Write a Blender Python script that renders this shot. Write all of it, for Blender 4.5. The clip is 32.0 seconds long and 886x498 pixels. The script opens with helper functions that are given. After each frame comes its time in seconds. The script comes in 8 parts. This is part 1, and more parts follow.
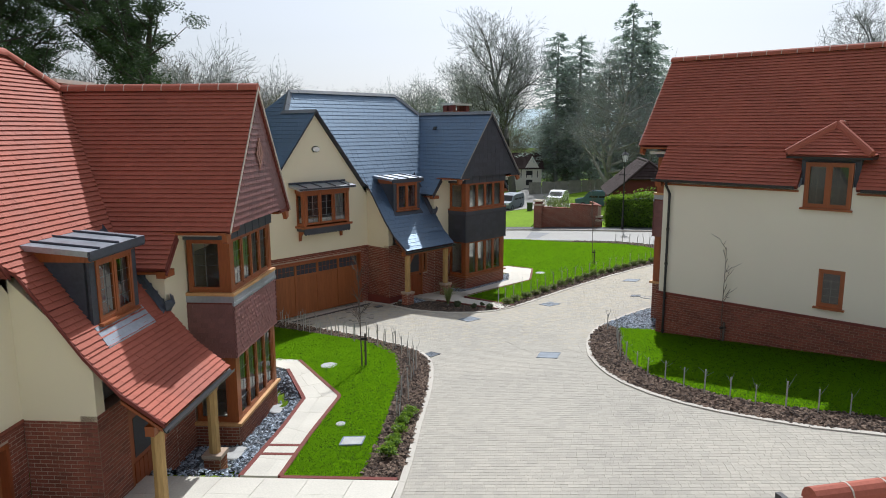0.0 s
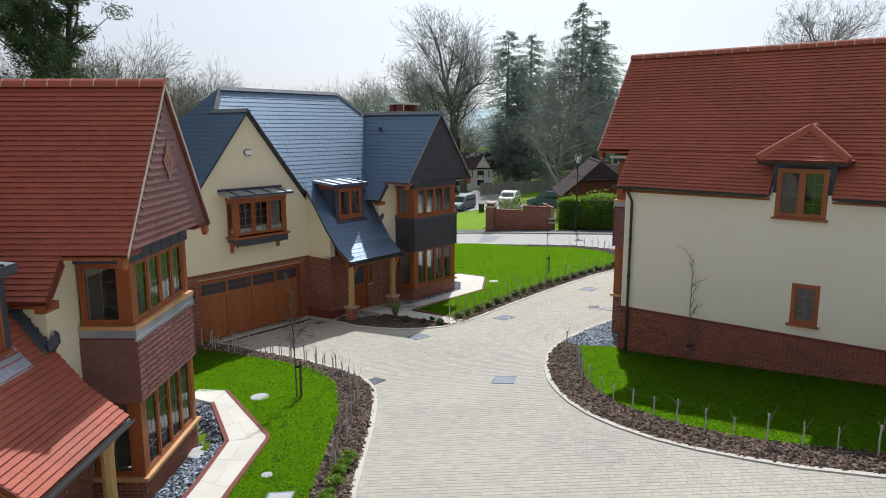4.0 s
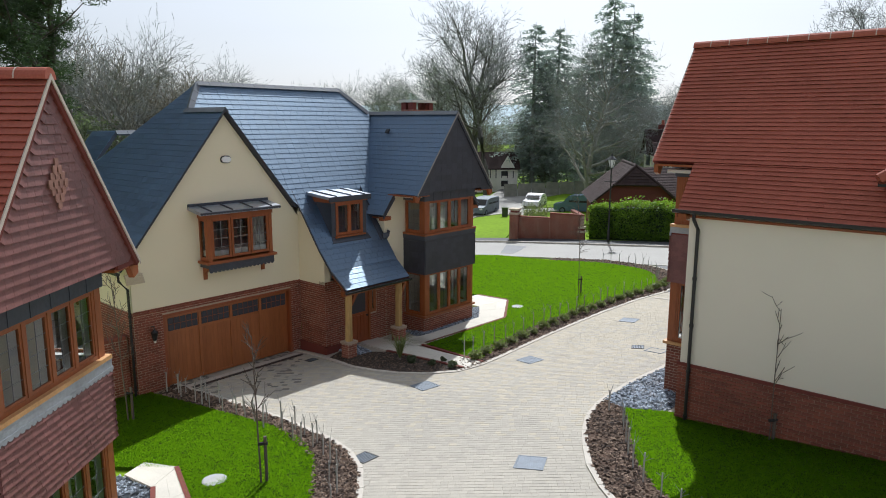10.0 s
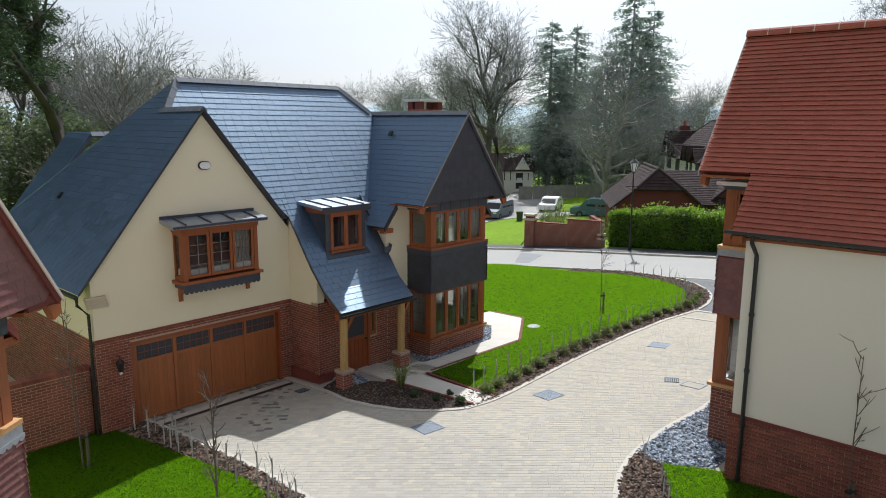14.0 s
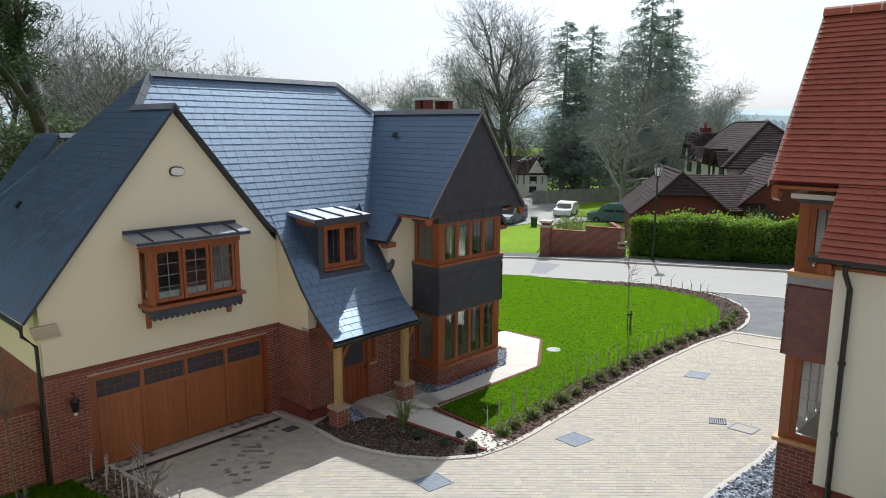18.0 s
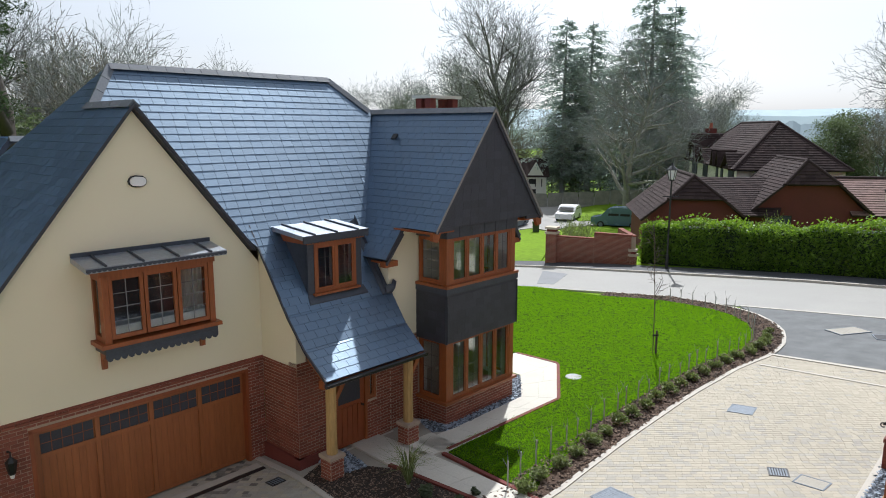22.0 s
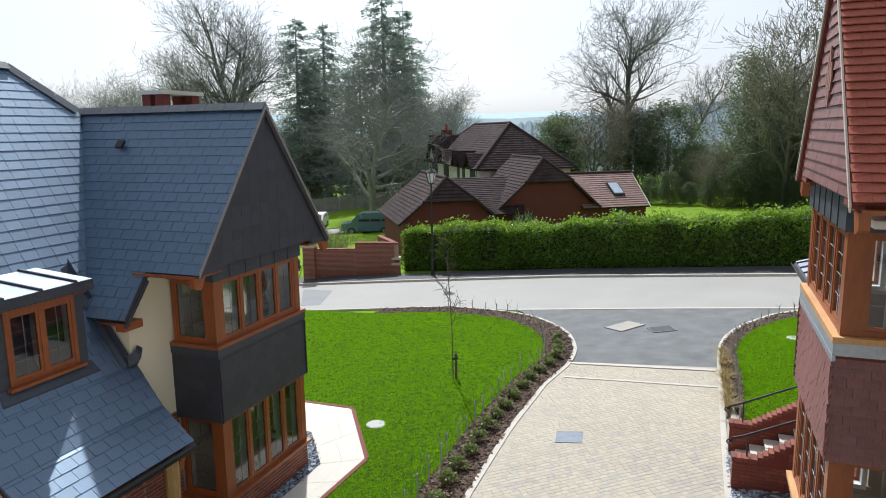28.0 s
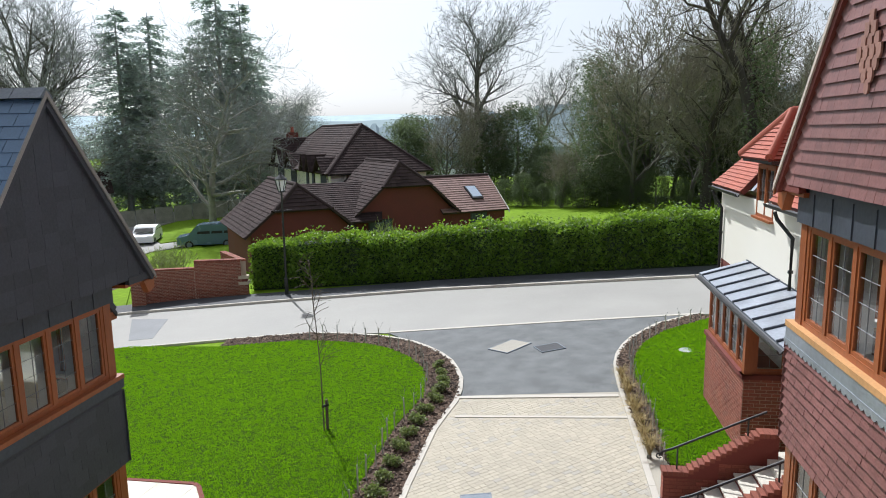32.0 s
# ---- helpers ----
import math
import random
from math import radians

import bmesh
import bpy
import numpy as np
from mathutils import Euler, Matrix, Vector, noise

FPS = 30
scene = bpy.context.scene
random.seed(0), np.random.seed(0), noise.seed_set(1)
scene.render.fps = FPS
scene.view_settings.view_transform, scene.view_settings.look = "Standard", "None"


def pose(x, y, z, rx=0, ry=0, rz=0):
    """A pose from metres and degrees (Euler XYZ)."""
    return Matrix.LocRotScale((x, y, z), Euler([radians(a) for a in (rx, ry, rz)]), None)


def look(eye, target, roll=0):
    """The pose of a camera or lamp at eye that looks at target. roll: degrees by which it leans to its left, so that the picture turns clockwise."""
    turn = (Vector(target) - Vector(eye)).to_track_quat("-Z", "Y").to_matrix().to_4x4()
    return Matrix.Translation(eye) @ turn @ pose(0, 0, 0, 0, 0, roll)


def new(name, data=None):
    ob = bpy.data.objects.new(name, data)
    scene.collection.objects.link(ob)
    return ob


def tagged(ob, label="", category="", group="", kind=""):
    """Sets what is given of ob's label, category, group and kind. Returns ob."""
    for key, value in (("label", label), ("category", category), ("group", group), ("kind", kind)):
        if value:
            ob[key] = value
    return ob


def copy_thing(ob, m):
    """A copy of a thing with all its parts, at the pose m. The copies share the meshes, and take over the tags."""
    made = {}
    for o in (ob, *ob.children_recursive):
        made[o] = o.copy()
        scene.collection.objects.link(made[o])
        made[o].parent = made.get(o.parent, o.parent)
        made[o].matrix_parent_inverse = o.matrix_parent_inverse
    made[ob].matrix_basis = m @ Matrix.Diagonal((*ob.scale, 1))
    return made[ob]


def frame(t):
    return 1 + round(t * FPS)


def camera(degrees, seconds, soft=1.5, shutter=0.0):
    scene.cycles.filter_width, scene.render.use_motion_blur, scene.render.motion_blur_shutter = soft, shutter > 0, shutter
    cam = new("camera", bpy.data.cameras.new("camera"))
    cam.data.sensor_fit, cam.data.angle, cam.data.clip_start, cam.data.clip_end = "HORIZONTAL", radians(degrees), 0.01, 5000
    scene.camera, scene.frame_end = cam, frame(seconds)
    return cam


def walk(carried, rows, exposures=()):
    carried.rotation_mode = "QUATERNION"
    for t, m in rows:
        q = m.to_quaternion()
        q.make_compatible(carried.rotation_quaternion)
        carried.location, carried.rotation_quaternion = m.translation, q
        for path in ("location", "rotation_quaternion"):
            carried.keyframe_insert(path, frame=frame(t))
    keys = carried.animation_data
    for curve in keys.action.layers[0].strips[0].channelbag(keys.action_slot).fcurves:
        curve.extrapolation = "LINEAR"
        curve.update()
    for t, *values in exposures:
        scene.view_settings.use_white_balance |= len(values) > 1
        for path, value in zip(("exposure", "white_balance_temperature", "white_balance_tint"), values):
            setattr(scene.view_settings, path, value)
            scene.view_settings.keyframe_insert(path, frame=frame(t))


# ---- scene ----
cam = camera(65.5, 32.0, soft=1.0)
PATH = [
    (0, (1.438, -0.167, 6.806), (1.127, 1.778, 6.462), -0.2),
    (0.5, (1.394, 0.024, 6.813), (1.111, 1.974, 6.469), -0.2),
    (1, (1.338, 0.238, 6.84), (1.092, 2.192, 6.494), -0.2),
    (1.5, (1.31, 0.475, 6.85), (1.096, 2.433, 6.503), -0.2),
    (2, (1.265, 0.754, 6.841), (1.078, 2.715, 6.496), -0.2),
    (2.5, (1.265, 1.032, 6.856), (1.101, 2.995, 6.51), -0.2),
    (3, (1.314, 1.302, 6.875), (1.154, 3.266, 6.528), -0.1),
    (3.5, (1.344, 1.574, 6.88), (1.178, 3.536, 6.533), -0.1),
    (5.5, (1.329, 2.916, 6.996), (1.139, 4.876, 6.645), 0.1),
    (6, (1.314, 3.247, 6.998), (1.118, 5.207, 6.649), 0.2),
    (6.5, (1.262, 3.575, 7.018), (1.061, 5.534, 6.667), 0.2),
    (7, (1.222, 3.913, 7.029), (1.015, 5.871, 6.677), 0.1),
    (7.5, (1.173, 4.291, 7.043), (0.96, 6.249, 6.691), 0.2),
    (8, (1.148, 4.709, 7.054), (0.929, 6.665, 6.699), 0.2),
    (8.5, (1.157, 5.126, 7.085), (0.932, 7.082, 6.73), 0.1),
    (9, (1.178, 5.512, 7.079), (0.948, 7.466, 6.725), 0.2),
    (9.5, (1.22, 5.896, 7.098), (0.984, 7.85, 6.741), 0.2),
    (10, (1.24, 6.276, 7.105), (0.999, 8.229, 6.748), 0.2),
    (10.5, (1.241, 6.608, 7.105), (0.997, 8.56, 6.747), 0.3),
    (11, (1.244, 6.961, 7.118), (0.995, 8.913, 6.76), 0.3),
    (11.5, (1.316, 7.33, 7.102), (1.055, 9.28, 6.745), 0.3),
    (12, (1.248, 7.672, 7.139), (0.986, 9.622, 6.778), 0.2),
    (12.5, (1.221, 8.006, 7.161), (0.954, 9.955, 6.8), 0.2),
    (13, (1.185, 8.299, 7.14), (0.912, 10.248, 6.783), 0.3),
    (13.5, (1.14, 8.62, 7.166), (0.863, 10.569, 6.808), 0.2),
    (14, (1.096, 8.939, 7.15), (0.815, 10.887, 6.793), 0.3),
    (14.5, (1.025, 9.255, 7.11), (0.743, 11.204, 6.757), 0.3),
    (16.5, (0.856, 10.62, 7.096), (0.554, 12.565, 6.744), 0.3),
    (17, (0.853, 10.915, 7.082), (0.546, 12.859, 6.731), 0.3),
    (17.5, (0.823, 11.239, 7.061), (0.512, 13.184, 6.711), 0.3),
    (18, (0.779, 11.57, 7.083), (0.464, 13.514, 6.733), 0.3),
    (18.5, (0.735, 11.884, 7.094), (0.415, 13.827, 6.744), 0.3),
    (19, (0.658, 12.197, 7.092), (0.333, 14.14, 6.742), 0.3),
    (19.5, (0.535, 12.513, 7.064), (0.207, 14.455, 6.717), 0.2),
    (20, (0.423, 12.827, 7.051), (0.09, 14.768, 6.705), 0.2),
    (20.5, (0.3, 13.155, 7.041), (-0.036, 15.096, 6.695), 0.2),
    (21, (0.198, 13.473, 7.048), (-0.137, 15.414, 6.702), 0.2),
    (21.5, (0.116, 13.776, 7.045), (-0.206, 15.72, 6.7), 0.1),
    (22, (0.019, 14.093, 7.051), (-0.281, 16.04, 6.706), 0.1),
    (22.5, (-0.102, 14.437, 7.057), (-0.368, 16.389, 6.712), 0.0),
    (23, (-0.249, 14.761, 7.035), (-0.473, 16.719, 6.692), -0.1),
    (23.5, (-0.439, 15.078, 7.035), (-0.623, 17.04, 6.691), -0.1),
    (24, (-0.634, 15.347, 7.046), (-0.755, 17.314, 6.702), -0.2),
    (24.5, (-0.796, 15.603, 7.033), (-0.841, 17.573, 6.689), -0.4),
    (25, (-0.91, 15.877, 7.035), (-0.891, 17.847, 6.691), -0.4),
    (25.5, (-0.994, 16.199, 6.999), (-0.889, 18.167, 6.658), -0.6),
    (26, (-1.059, 16.526, 6.991), (-0.87, 18.487, 6.65), -0.7),
    (26.5, (-1.098, 16.849, 7.009), (-0.836, 18.802, 6.668), -0.7),
    (28.5, (-1.186, 18.271, 6.985), (-0.672, 20.174, 6.647), -0.9),
    (29, (-1.21, 18.692, 6.975), (-0.628, 20.575, 6.636), -0.9),
    (29.5, (-1.21, 19.093, 6.971), (-0.569, 20.957, 6.633), -0.8),
    (30, (-1.157, 19.483, 6.968), (-0.469, 21.33, 6.629), -0.9),
    (30.5, (-1.073, 19.878, 6.971), (-0.338, 21.707, 6.632), -1.0),
    (31, (-1.0, 20.33, 6.955), (-0.22, 22.14, 6.617), -1.0),
    (31.5, (-0.885, 20.773, 6.941), (-0.06, 22.563, 6.604), -1.1),
    (32, (-0.76, 21.191, 6.939), (0.102, 22.964, 6.603), -0.9),
]
walk(cam, [(t, look(eye, target, roll)) for t, eye, target, roll in PATH], [(0, -0.1, 5900, 10), (10, -0.04, 5900, 10), (20, 0.05, 5900, 10), (32, 0.1, 5900, 10)])

# ---- light ----
SUN_AZ, SUN_EL = 3.5, 47.4
world = bpy.data.worlds.new("sky")
scene.world = world
world.use_nodes = True
wn = world.node_tree
sky = wn.nodes.new("ShaderNodeTexSky")
sky.sky_type = "NISHITA"
sky.sun_disc = False
sky.sun_elevation = radians(SUN_EL)
sky.sun_rotation = radians(SUN_AZ)
sky.air_density, sky.dust_density, sky.ozone_density = 1.0, 2.4, 1.0
hs, veil = wn.nodes.new("ShaderNodeHueSaturation"), wn.nodes.new("ShaderNodeMix")
hs.inputs["Saturation"].default_value = 0.36
veil.data_type = "RGBA"
veil.inputs[0].default_value = 0.22
veil.inputs[7].default_value = (8.9, 9.0, 9.05, 1)
wn.links.new(sky.outputs[0], hs.inputs["Color"])
wn.links.new(hs.outputs[0], veil.inputs[6])
wn.links.new(veil.outputs[2], wn.nodes["Background"].inputs[0])
wn.nodes["Background"].inputs[1].default_value = 0.115
sun = new("sun", bpy.data.lights.new("sun", "SUN"))
sun.data.energy, sun.data.angle, sun.data.color = 4.95, radians(0.6), (1.0, 0.96, 0.9)
sd = Vector((math.sin(radians(SUN_AZ)) * math.cos(radians(SUN_EL)), math.cos(radians(SUN_AZ)) * math.cos(radians(SUN_EL)), math.sin(radians(SUN_EL))))
sun.matrix_world = look(sd * 100, (0, 0, 0))
# ---- materials ----
def nodes_of(name):
    m = bpy.data.materials.new(name)
    m.use_nodes = True
    t = m.node_tree
    return m, t, t.nodes["Principled BSDF"]


def surface(name, col, rough=0.8, var=0.25, big=1.5, small=40.0, bump=0.3, piece=0.0, metal=0.0, spec=0.5, tint=None, dist=0.01, stretch=(1, 1, 1), island=False):
    """A worn surface: base colour varied at two scales and from piece to piece, with fine relief."""
    m, t, b = nodes_of(name)
    N, L = t.nodes.new, t.links.new
    co = N("ShaderNodeTexCoord")
    mp = N("ShaderNodeMapping")
    mp.inputs["Scale"].default_value = stretch
    L(co.outputs["Object"], mp.inputs[0])
    n1, n2 = N("ShaderNodeTexNoise"), N("ShaderNodeTexNoise")
    n1.inputs["Scale"].default_value, n1.inputs["Detail"].default_value = big, 5
    n2.inputs["Scale"].default_value, n2.inputs["Detail"].default_value = small, 4
    L(mp.outputs[0], n1.inputs["Vector"])
    L(mp.outputs[0], n2.inputs["Vector"])
    add = N("ShaderNodeMath")
    add.operation = "ADD"
    L(n1.outputs[0], add.inputs[0])
    L(n2.outputs[0], add.inputs[1])
    src = add.outputs[0]
    if piece:
        rnd = N("ShaderNodeNewGeometry").outputs["Random Per Island"] if island else N("ShaderNodeObjectInfo").outputs["Random"]
        k = N("ShaderNodeMath")
        k.operation = "MULTIPLY_ADD"
        k.inputs[1].default_value, k.inputs[2].default_value = piece, -piece / 2
        L(rnd, k.inputs[0])
        a2 = N("ShaderNodeMath")
        a2.operation = "ADD"
        L(src, a2.inputs[0])
        L(k.outputs[0], a2.inputs[1])
        src = a2.outputs[0]
    ramp = N("ShaderNodeMapRange")
    ramp.inputs[1].default_value, ramp.inputs[2].default_value = 0.6, 1.4
    L(src, ramp.inputs[0])
    mix = N("ShaderNodeMix")
    mix.data_type = "RGBA"
    lo = [c * (1 - var) for c in col]
    hi = [min(1, c * (1 + var)) for c in (tint or col)]
    mix.inputs[6].default_value, mix.inputs[7].default_value = (*lo, 1), (*hi, 1)
    L(ramp.outputs[0], mix.inputs[0])
    L(mix.outputs[2], b.inputs["Base Color"])
    rr = N("ShaderNodeMapRange")
    rr.inputs[3].default_value, rr.inputs[4].default_value = max(0.05, rough - 0.1), min(1, rough + 0.1)
    L(n1.outputs[0], rr.inputs[0])
    L(rr.outputs[0], b.inputs["Roughness"])
    b.inputs["Metallic"].default_value = metal
    b.inputs["Specular IOR Level"].default_value = spec
    if bump:
        bp = N("ShaderNodeBump")
        bp.inputs["Strength"].default_value, bp.inputs["Distance"].default_value = bump, dist
        L(n2.outputs[0], bp.inputs["Height"])
        L(bp.outputs[0], b.inputs["Normal"])
    return m


def leafy(m, col, k=0.45):
    """Lets light through thin leaves."""
    t = m.node_tree
    tr, mx = t.nodes.new("ShaderNodeBsdfTranslucent"), t.nodes.new("ShaderNodeMixShader")
    tr.inputs[0].default_value = (*col, 1)
    mx.inputs[0].default_value = k
    t.links.new(t.nodes["Principled BSDF"].outputs[0], mx.inputs[1])
    t.links.new(tr.outputs[0], mx.inputs[2])
    t.links.new(mx.outputs[0], t.nodes["Material Output"].inputs[0])
    return m


def sheen(m, lo, hi, island):
    """Cleft slate: the gloss changes from piece to piece."""
    t = m.node_tree
    N, L = t.nodes.new, t.links.new
    rnd = N("ShaderNodeNewGeometry").outputs["Random Per Island"] if island else N("ShaderNodeObjectInfo").outputs["Random"]
    r = N("ShaderNodeMapRange")
    r.inputs[3].default_value, r.inputs[4].default_value = lo, hi
    L(rnd, r.inputs[0])
    L(r.outputs[0], t.nodes["Principled BSDF"].inputs["Roughness"])
    t.nodes["Principled BSDF"].inputs["IOR"].default_value = 3.0
    t.nodes["Principled BSDF"].inputs["Specular Tint"].default_value = (0.64, 0.82, 1.0, 1)
    return m


def glass_mat():
    m, t, b = nodes_of("glass")
    b.inputs["Base Color"].default_value = (0.9, 0.93, 0.92, 1)
    b.inputs["Roughness"].default_value = 0.02
    b.inputs["IOR"].default_value = 1.5
    N, L = t.nodes.new, t.links.new
    tr, gl, mx, fr = N("ShaderNodeBsdfTransparent"), N("ShaderNodeBsdfGlossy"), N("ShaderNodeMixShader"), N("ShaderNodeFresnel")
    gl.inputs["Roughness"].default_value = 0.02
    tr.inputs[0].default_value = (0.85, 0.88, 0.87, 1)
    fr.inputs[0].default_value = 1.8
    L(fr.outputs[0], mx.inputs[0])
    L(tr.outputs[0], mx.inputs[1])
    L(gl.outputs[0], mx.inputs[2])
    L(mx.outputs[0], t.nodes["Material Output"].inputs[0])
    return m


RED = surface("red_clay_tile", (0.375, 0.11, 0.072), 0.75, 0.2, 0.6, 30, 0.2, spec=0.25, piece=0.2, island=True)
RED_P = surface("red_clay_tile_single", (0.375, 0.11, 0.072), 0.75, 0.2, 0.6, 30, 0.2, spec=0.25, piece=0.2)
HUNG = surface("hung_clay_tile", (0.2, 0.084, 0.075), 0.5, 0.22, 1.0, 30, 0.2, piece=0.4, island=True)
SLATE = sheen(surface("slate", (0.013, 0.032, 0.078), 0.5, 0.38, 0.8, 35, 0.3, piece=0.4, island=True, tint=(0.02, 0.045, 0.094), spec=0.5), 0.47, 0.55, True)
SLATE_P = sheen(surface("slate_single", (0.013, 0.032, 0.078), 0.5, 0.38, 0.8, 35, 0.3, piece=0.4, tint=(0.02, 0.045, 0.094), spec=0.5), 0.47, 0.55, False)
SLATE_D = surface("slate_hung", (0.042, 0.045, 0.058), 0.55, 0.25, 1.0, 30, 0.3, piece=0.5, island=True)
CREAM = surface("cream_render", (0.8, 0.73, 0.54), 0.9, 0.05, 0.5, 120, 0.3, dist=0.004)
PALE = surface("pale_render", (0.78, 0.73, 0.6), 0.9, 0.05, 0.5, 120, 0.3, dist=0.004)
WHITE = surface("white_render", (0.8, 0.765, 0.675), 0.9, 0.04, 0.5, 120, 0.2, dist=0.004)
BRICK = surface("red_brick", (0.2, 0.058, 0.037), 0.85, 0.3, 1.2, 60, 0.4, piece=0.45, island=True, tint=(0.24, 0.073, 0.044))
BRICK_P = surface("red_brick_single", (0.2, 0.058, 0.037), 0.85, 0.3, 1.2, 60, 0.4, piece=0.45, tint=(0.24, 0.073, 0.044))
BRICK_W = surface("red_brick_weathered", (0.16, 0.035, 0.025), 0.85, 0.25, 1.0, 50, 0.3)
MORTAR = surface("mortar", (0.42, 0.32, 0.24), 0.95, 0.15, 2, 60, 0.3)
OAKF = surface("orange_timber", (0.28, 0.08, 0.022), 0.42, 0.25, 2.0, 25, 0.15, stretch=(1, 1, 0.2))
OAKL = surface("pale_oak_sill", (0.55, 0.3, 0.12), 0.55, 0.2, 2.0, 25, 0.2)
POST = surface("green_oak_post", (0.42, 0.27, 0.1), 0.7, 0.3, 3.0, 30, 0.5, stretch=(1, 1, 0.15))
CEDAR = surface("cedar_board", (0.32, 0.108, 0.034), 0.45, 0.22, 1.2, 30, 0.2, piece=0.3, stretch=(1, 1, 0.1))
DOORM = surface("red_timber_door", (0.27, 0.07, 0.022), 0.4, 0.2, 2.0, 25, 0.15, stretch=(1, 1, 0.2))
CLUB = surface("buff_club_tile", (0.28, 0.14, 0.105), 0.75, 0.2, 2.0, 30, 0.25, piece=0.5)
LEAD = surface("lead", (0.36, 0.39, 0.44), 0.36, 0.2, 2.0, 15, 0.25, metal=0.55)
LEADD = surface("dark_lead", (0.055, 0.064, 0.083), 0.5, 0.25, 2.0, 15, 0.25, metal=0.2)
BLACKM = surface("black_metal", (0.014, 0.014, 0.015), 0.4, 0.2, 3.0, 30, 0.1)
GLASS = glass_mat()
BAR = surface("lead_came", (0.24, 0.25, 0.26), 0.5, 0.1, 3, 30, 0)
INSIDE = surface("inside_plaster", (0.78, 0.76, 0.72), 0.9, 0.08, 0.5, 60, 0.1)
CURTAIN = surface("net_curtain", (0.8, 0.8, 0.78), 0.95, 0.06, 4, 60, 0.2)
PAVER = surface("paver", (0.37, 0.348, 0.3), 0.9, 0.16, 0.25, 45, 0.3, piece=0.28, island=True, tint=(0.41, 0.38, 0.32))
PAVER_P = surface("paver_single", (0.37, 0.348, 0.3), 0.9, 0.16, 0.25, 45, 0.3, piece=0.28, tint=(0.41, 0.38, 0.32))
PAVER_S = surface("warm_paver", (0.41, 0.37, 0.29), 0.9, 0.1, 0.25, 45, 0.3, piece=0.4, island=True, tint=(0.445, 0.4, 0.315))
PAVER_D = surface("damp_paver", (0.2, 0.185, 0.16), 0.8, 0.3, 0.8, 45, 0.3, piece=1.2, island=True, tint=(0.29, 0.27, 0.235))
RIDGE = surface("grey_ridge", (0.12, 0.135, 0.155), 0.7, 0.25, 2, 30, 0.3, piece=0.4)
SAND = surface("jointing_sand", (0.38, 0.35, 0.29), 0.95, 0.15, 0.6, 50, 0.3)
KERB = surface("pale_kerb", (0.5, 0.465, 0.405), 0.9, 0.12, 1.2, 50, 0.3, piece=0.2)
SLAB = surface("sandstone_slab", (0.58, 0.55, 0.475), 0.85, 0.14, 0.8, 30, 0.3, piece=0.25)
GRASS = surface("lawn", (0.03, 0.068, 0.003), 0.95, 0.3, 1.1, 50, 0.5, tint=(0.04, 0.082, 0.003), dist=0.02, spec=0.05)
BLADE = surface("grass_blade", (0.026, 0.056, 0.003), 0.8, 0.16, 0.9, 4, 0, piece=0.12, island=True, tint=(0.034, 0.066, 0.003), spec=0.1)
MULCH = surface("bark_mulch", (0.085, 0.05, 0.032), 0.95, 0.5, 2, 35, 1.0, dist=0.04)
CHIP = surface("bark_chip", (0.1, 0.062, 0.042), 0.9, 0.6, 2, 35, 0.3, piece=1.5, island=True, tint=(0.15, 0.105, 0.075))
SOIL = surface("dark_soil", (0.035, 0.026, 0.02), 0.95, 0.4, 2, 30, 1.0, dist=0.03)
GRAVEL = surface("slate_chipping", (0.15, 0.18, 0.22), 0.6, 0.6, 2, 35, 0.4, piece=1.4, island=True, tint=(0.24, 0.28, 0.33))
TARMAC = surface("new_tarmac", (0.13, 0.136, 0.136), 0.85, 0.5, 1.6, 60, 0.6)
ROAD = surface("old_road", (0.29, 0.28, 0.255), 0.75, 0.2, 0.3, 80, 0.3)
FOOTWAY = surface("footway", (0.055, 0.057, 0.062), 0.8, 0.3, 0.5, 60, 0.4)
FOOTWAY2 = surface("patched_tarmac", (0.2, 0.205, 0.21), 0.8, 0.2, 0.8, 60, 0.4)
WHIP = surface("dark_twig", (0.12, 0.095, 0.075), 0.9, 0.3, 3, 30, 0.3)
MEADOW = surface("field_grass", (0.13, 0.225, 0.01), 0.95, 0.3, 0.1, 3, 0.5, tint=(0.165, 0.27, 0.012), spec=0.1)
STAKE = surface("grey_stake", (0.42, 0.41, 0.38), 0.8, 0.2, 4, 40, 0.2)
BARK = surface("bark", (0.25, 0.24, 0.2), 0.95, 0.4, 1.5, 20, 0.8)
BARK_M = surface("grey_brown_bark", (0.13, 0.122, 0.105), 0.95, 0.4, 1.5, 20, 0.8)
# Paled towards grey: haze over the far crowns is put into this twig colour.
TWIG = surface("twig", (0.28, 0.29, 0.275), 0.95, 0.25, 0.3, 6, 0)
BROWNTWIG = surface("brown_twig", (0.26, 0.24, 0.18), 0.95, 0.3, 0.3, 6, 0)
BARK_D = surface("dark_pine_bark", (0.055, 0.045, 0.038), 0.95, 0.4, 1.5, 20, 0.8)
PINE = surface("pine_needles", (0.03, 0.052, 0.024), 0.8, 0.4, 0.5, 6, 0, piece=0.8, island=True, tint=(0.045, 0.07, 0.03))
# Distance haze is lightened into the needle colour.
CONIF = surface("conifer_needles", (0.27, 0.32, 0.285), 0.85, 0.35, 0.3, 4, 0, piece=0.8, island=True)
IVY = surface("dark_evergreen", (0.1, 0.125, 0.07), 0.7, 0.4, 0.4, 5, 0, piece=0.9, island=True)
HEDGE = surface("laurel_leaf", (0.065, 0.125, 0.016), 0.55, 0.4, 0.5, 6, 0, piece=0.9, island=True, tint=(0.12, 0.205, 0.02))
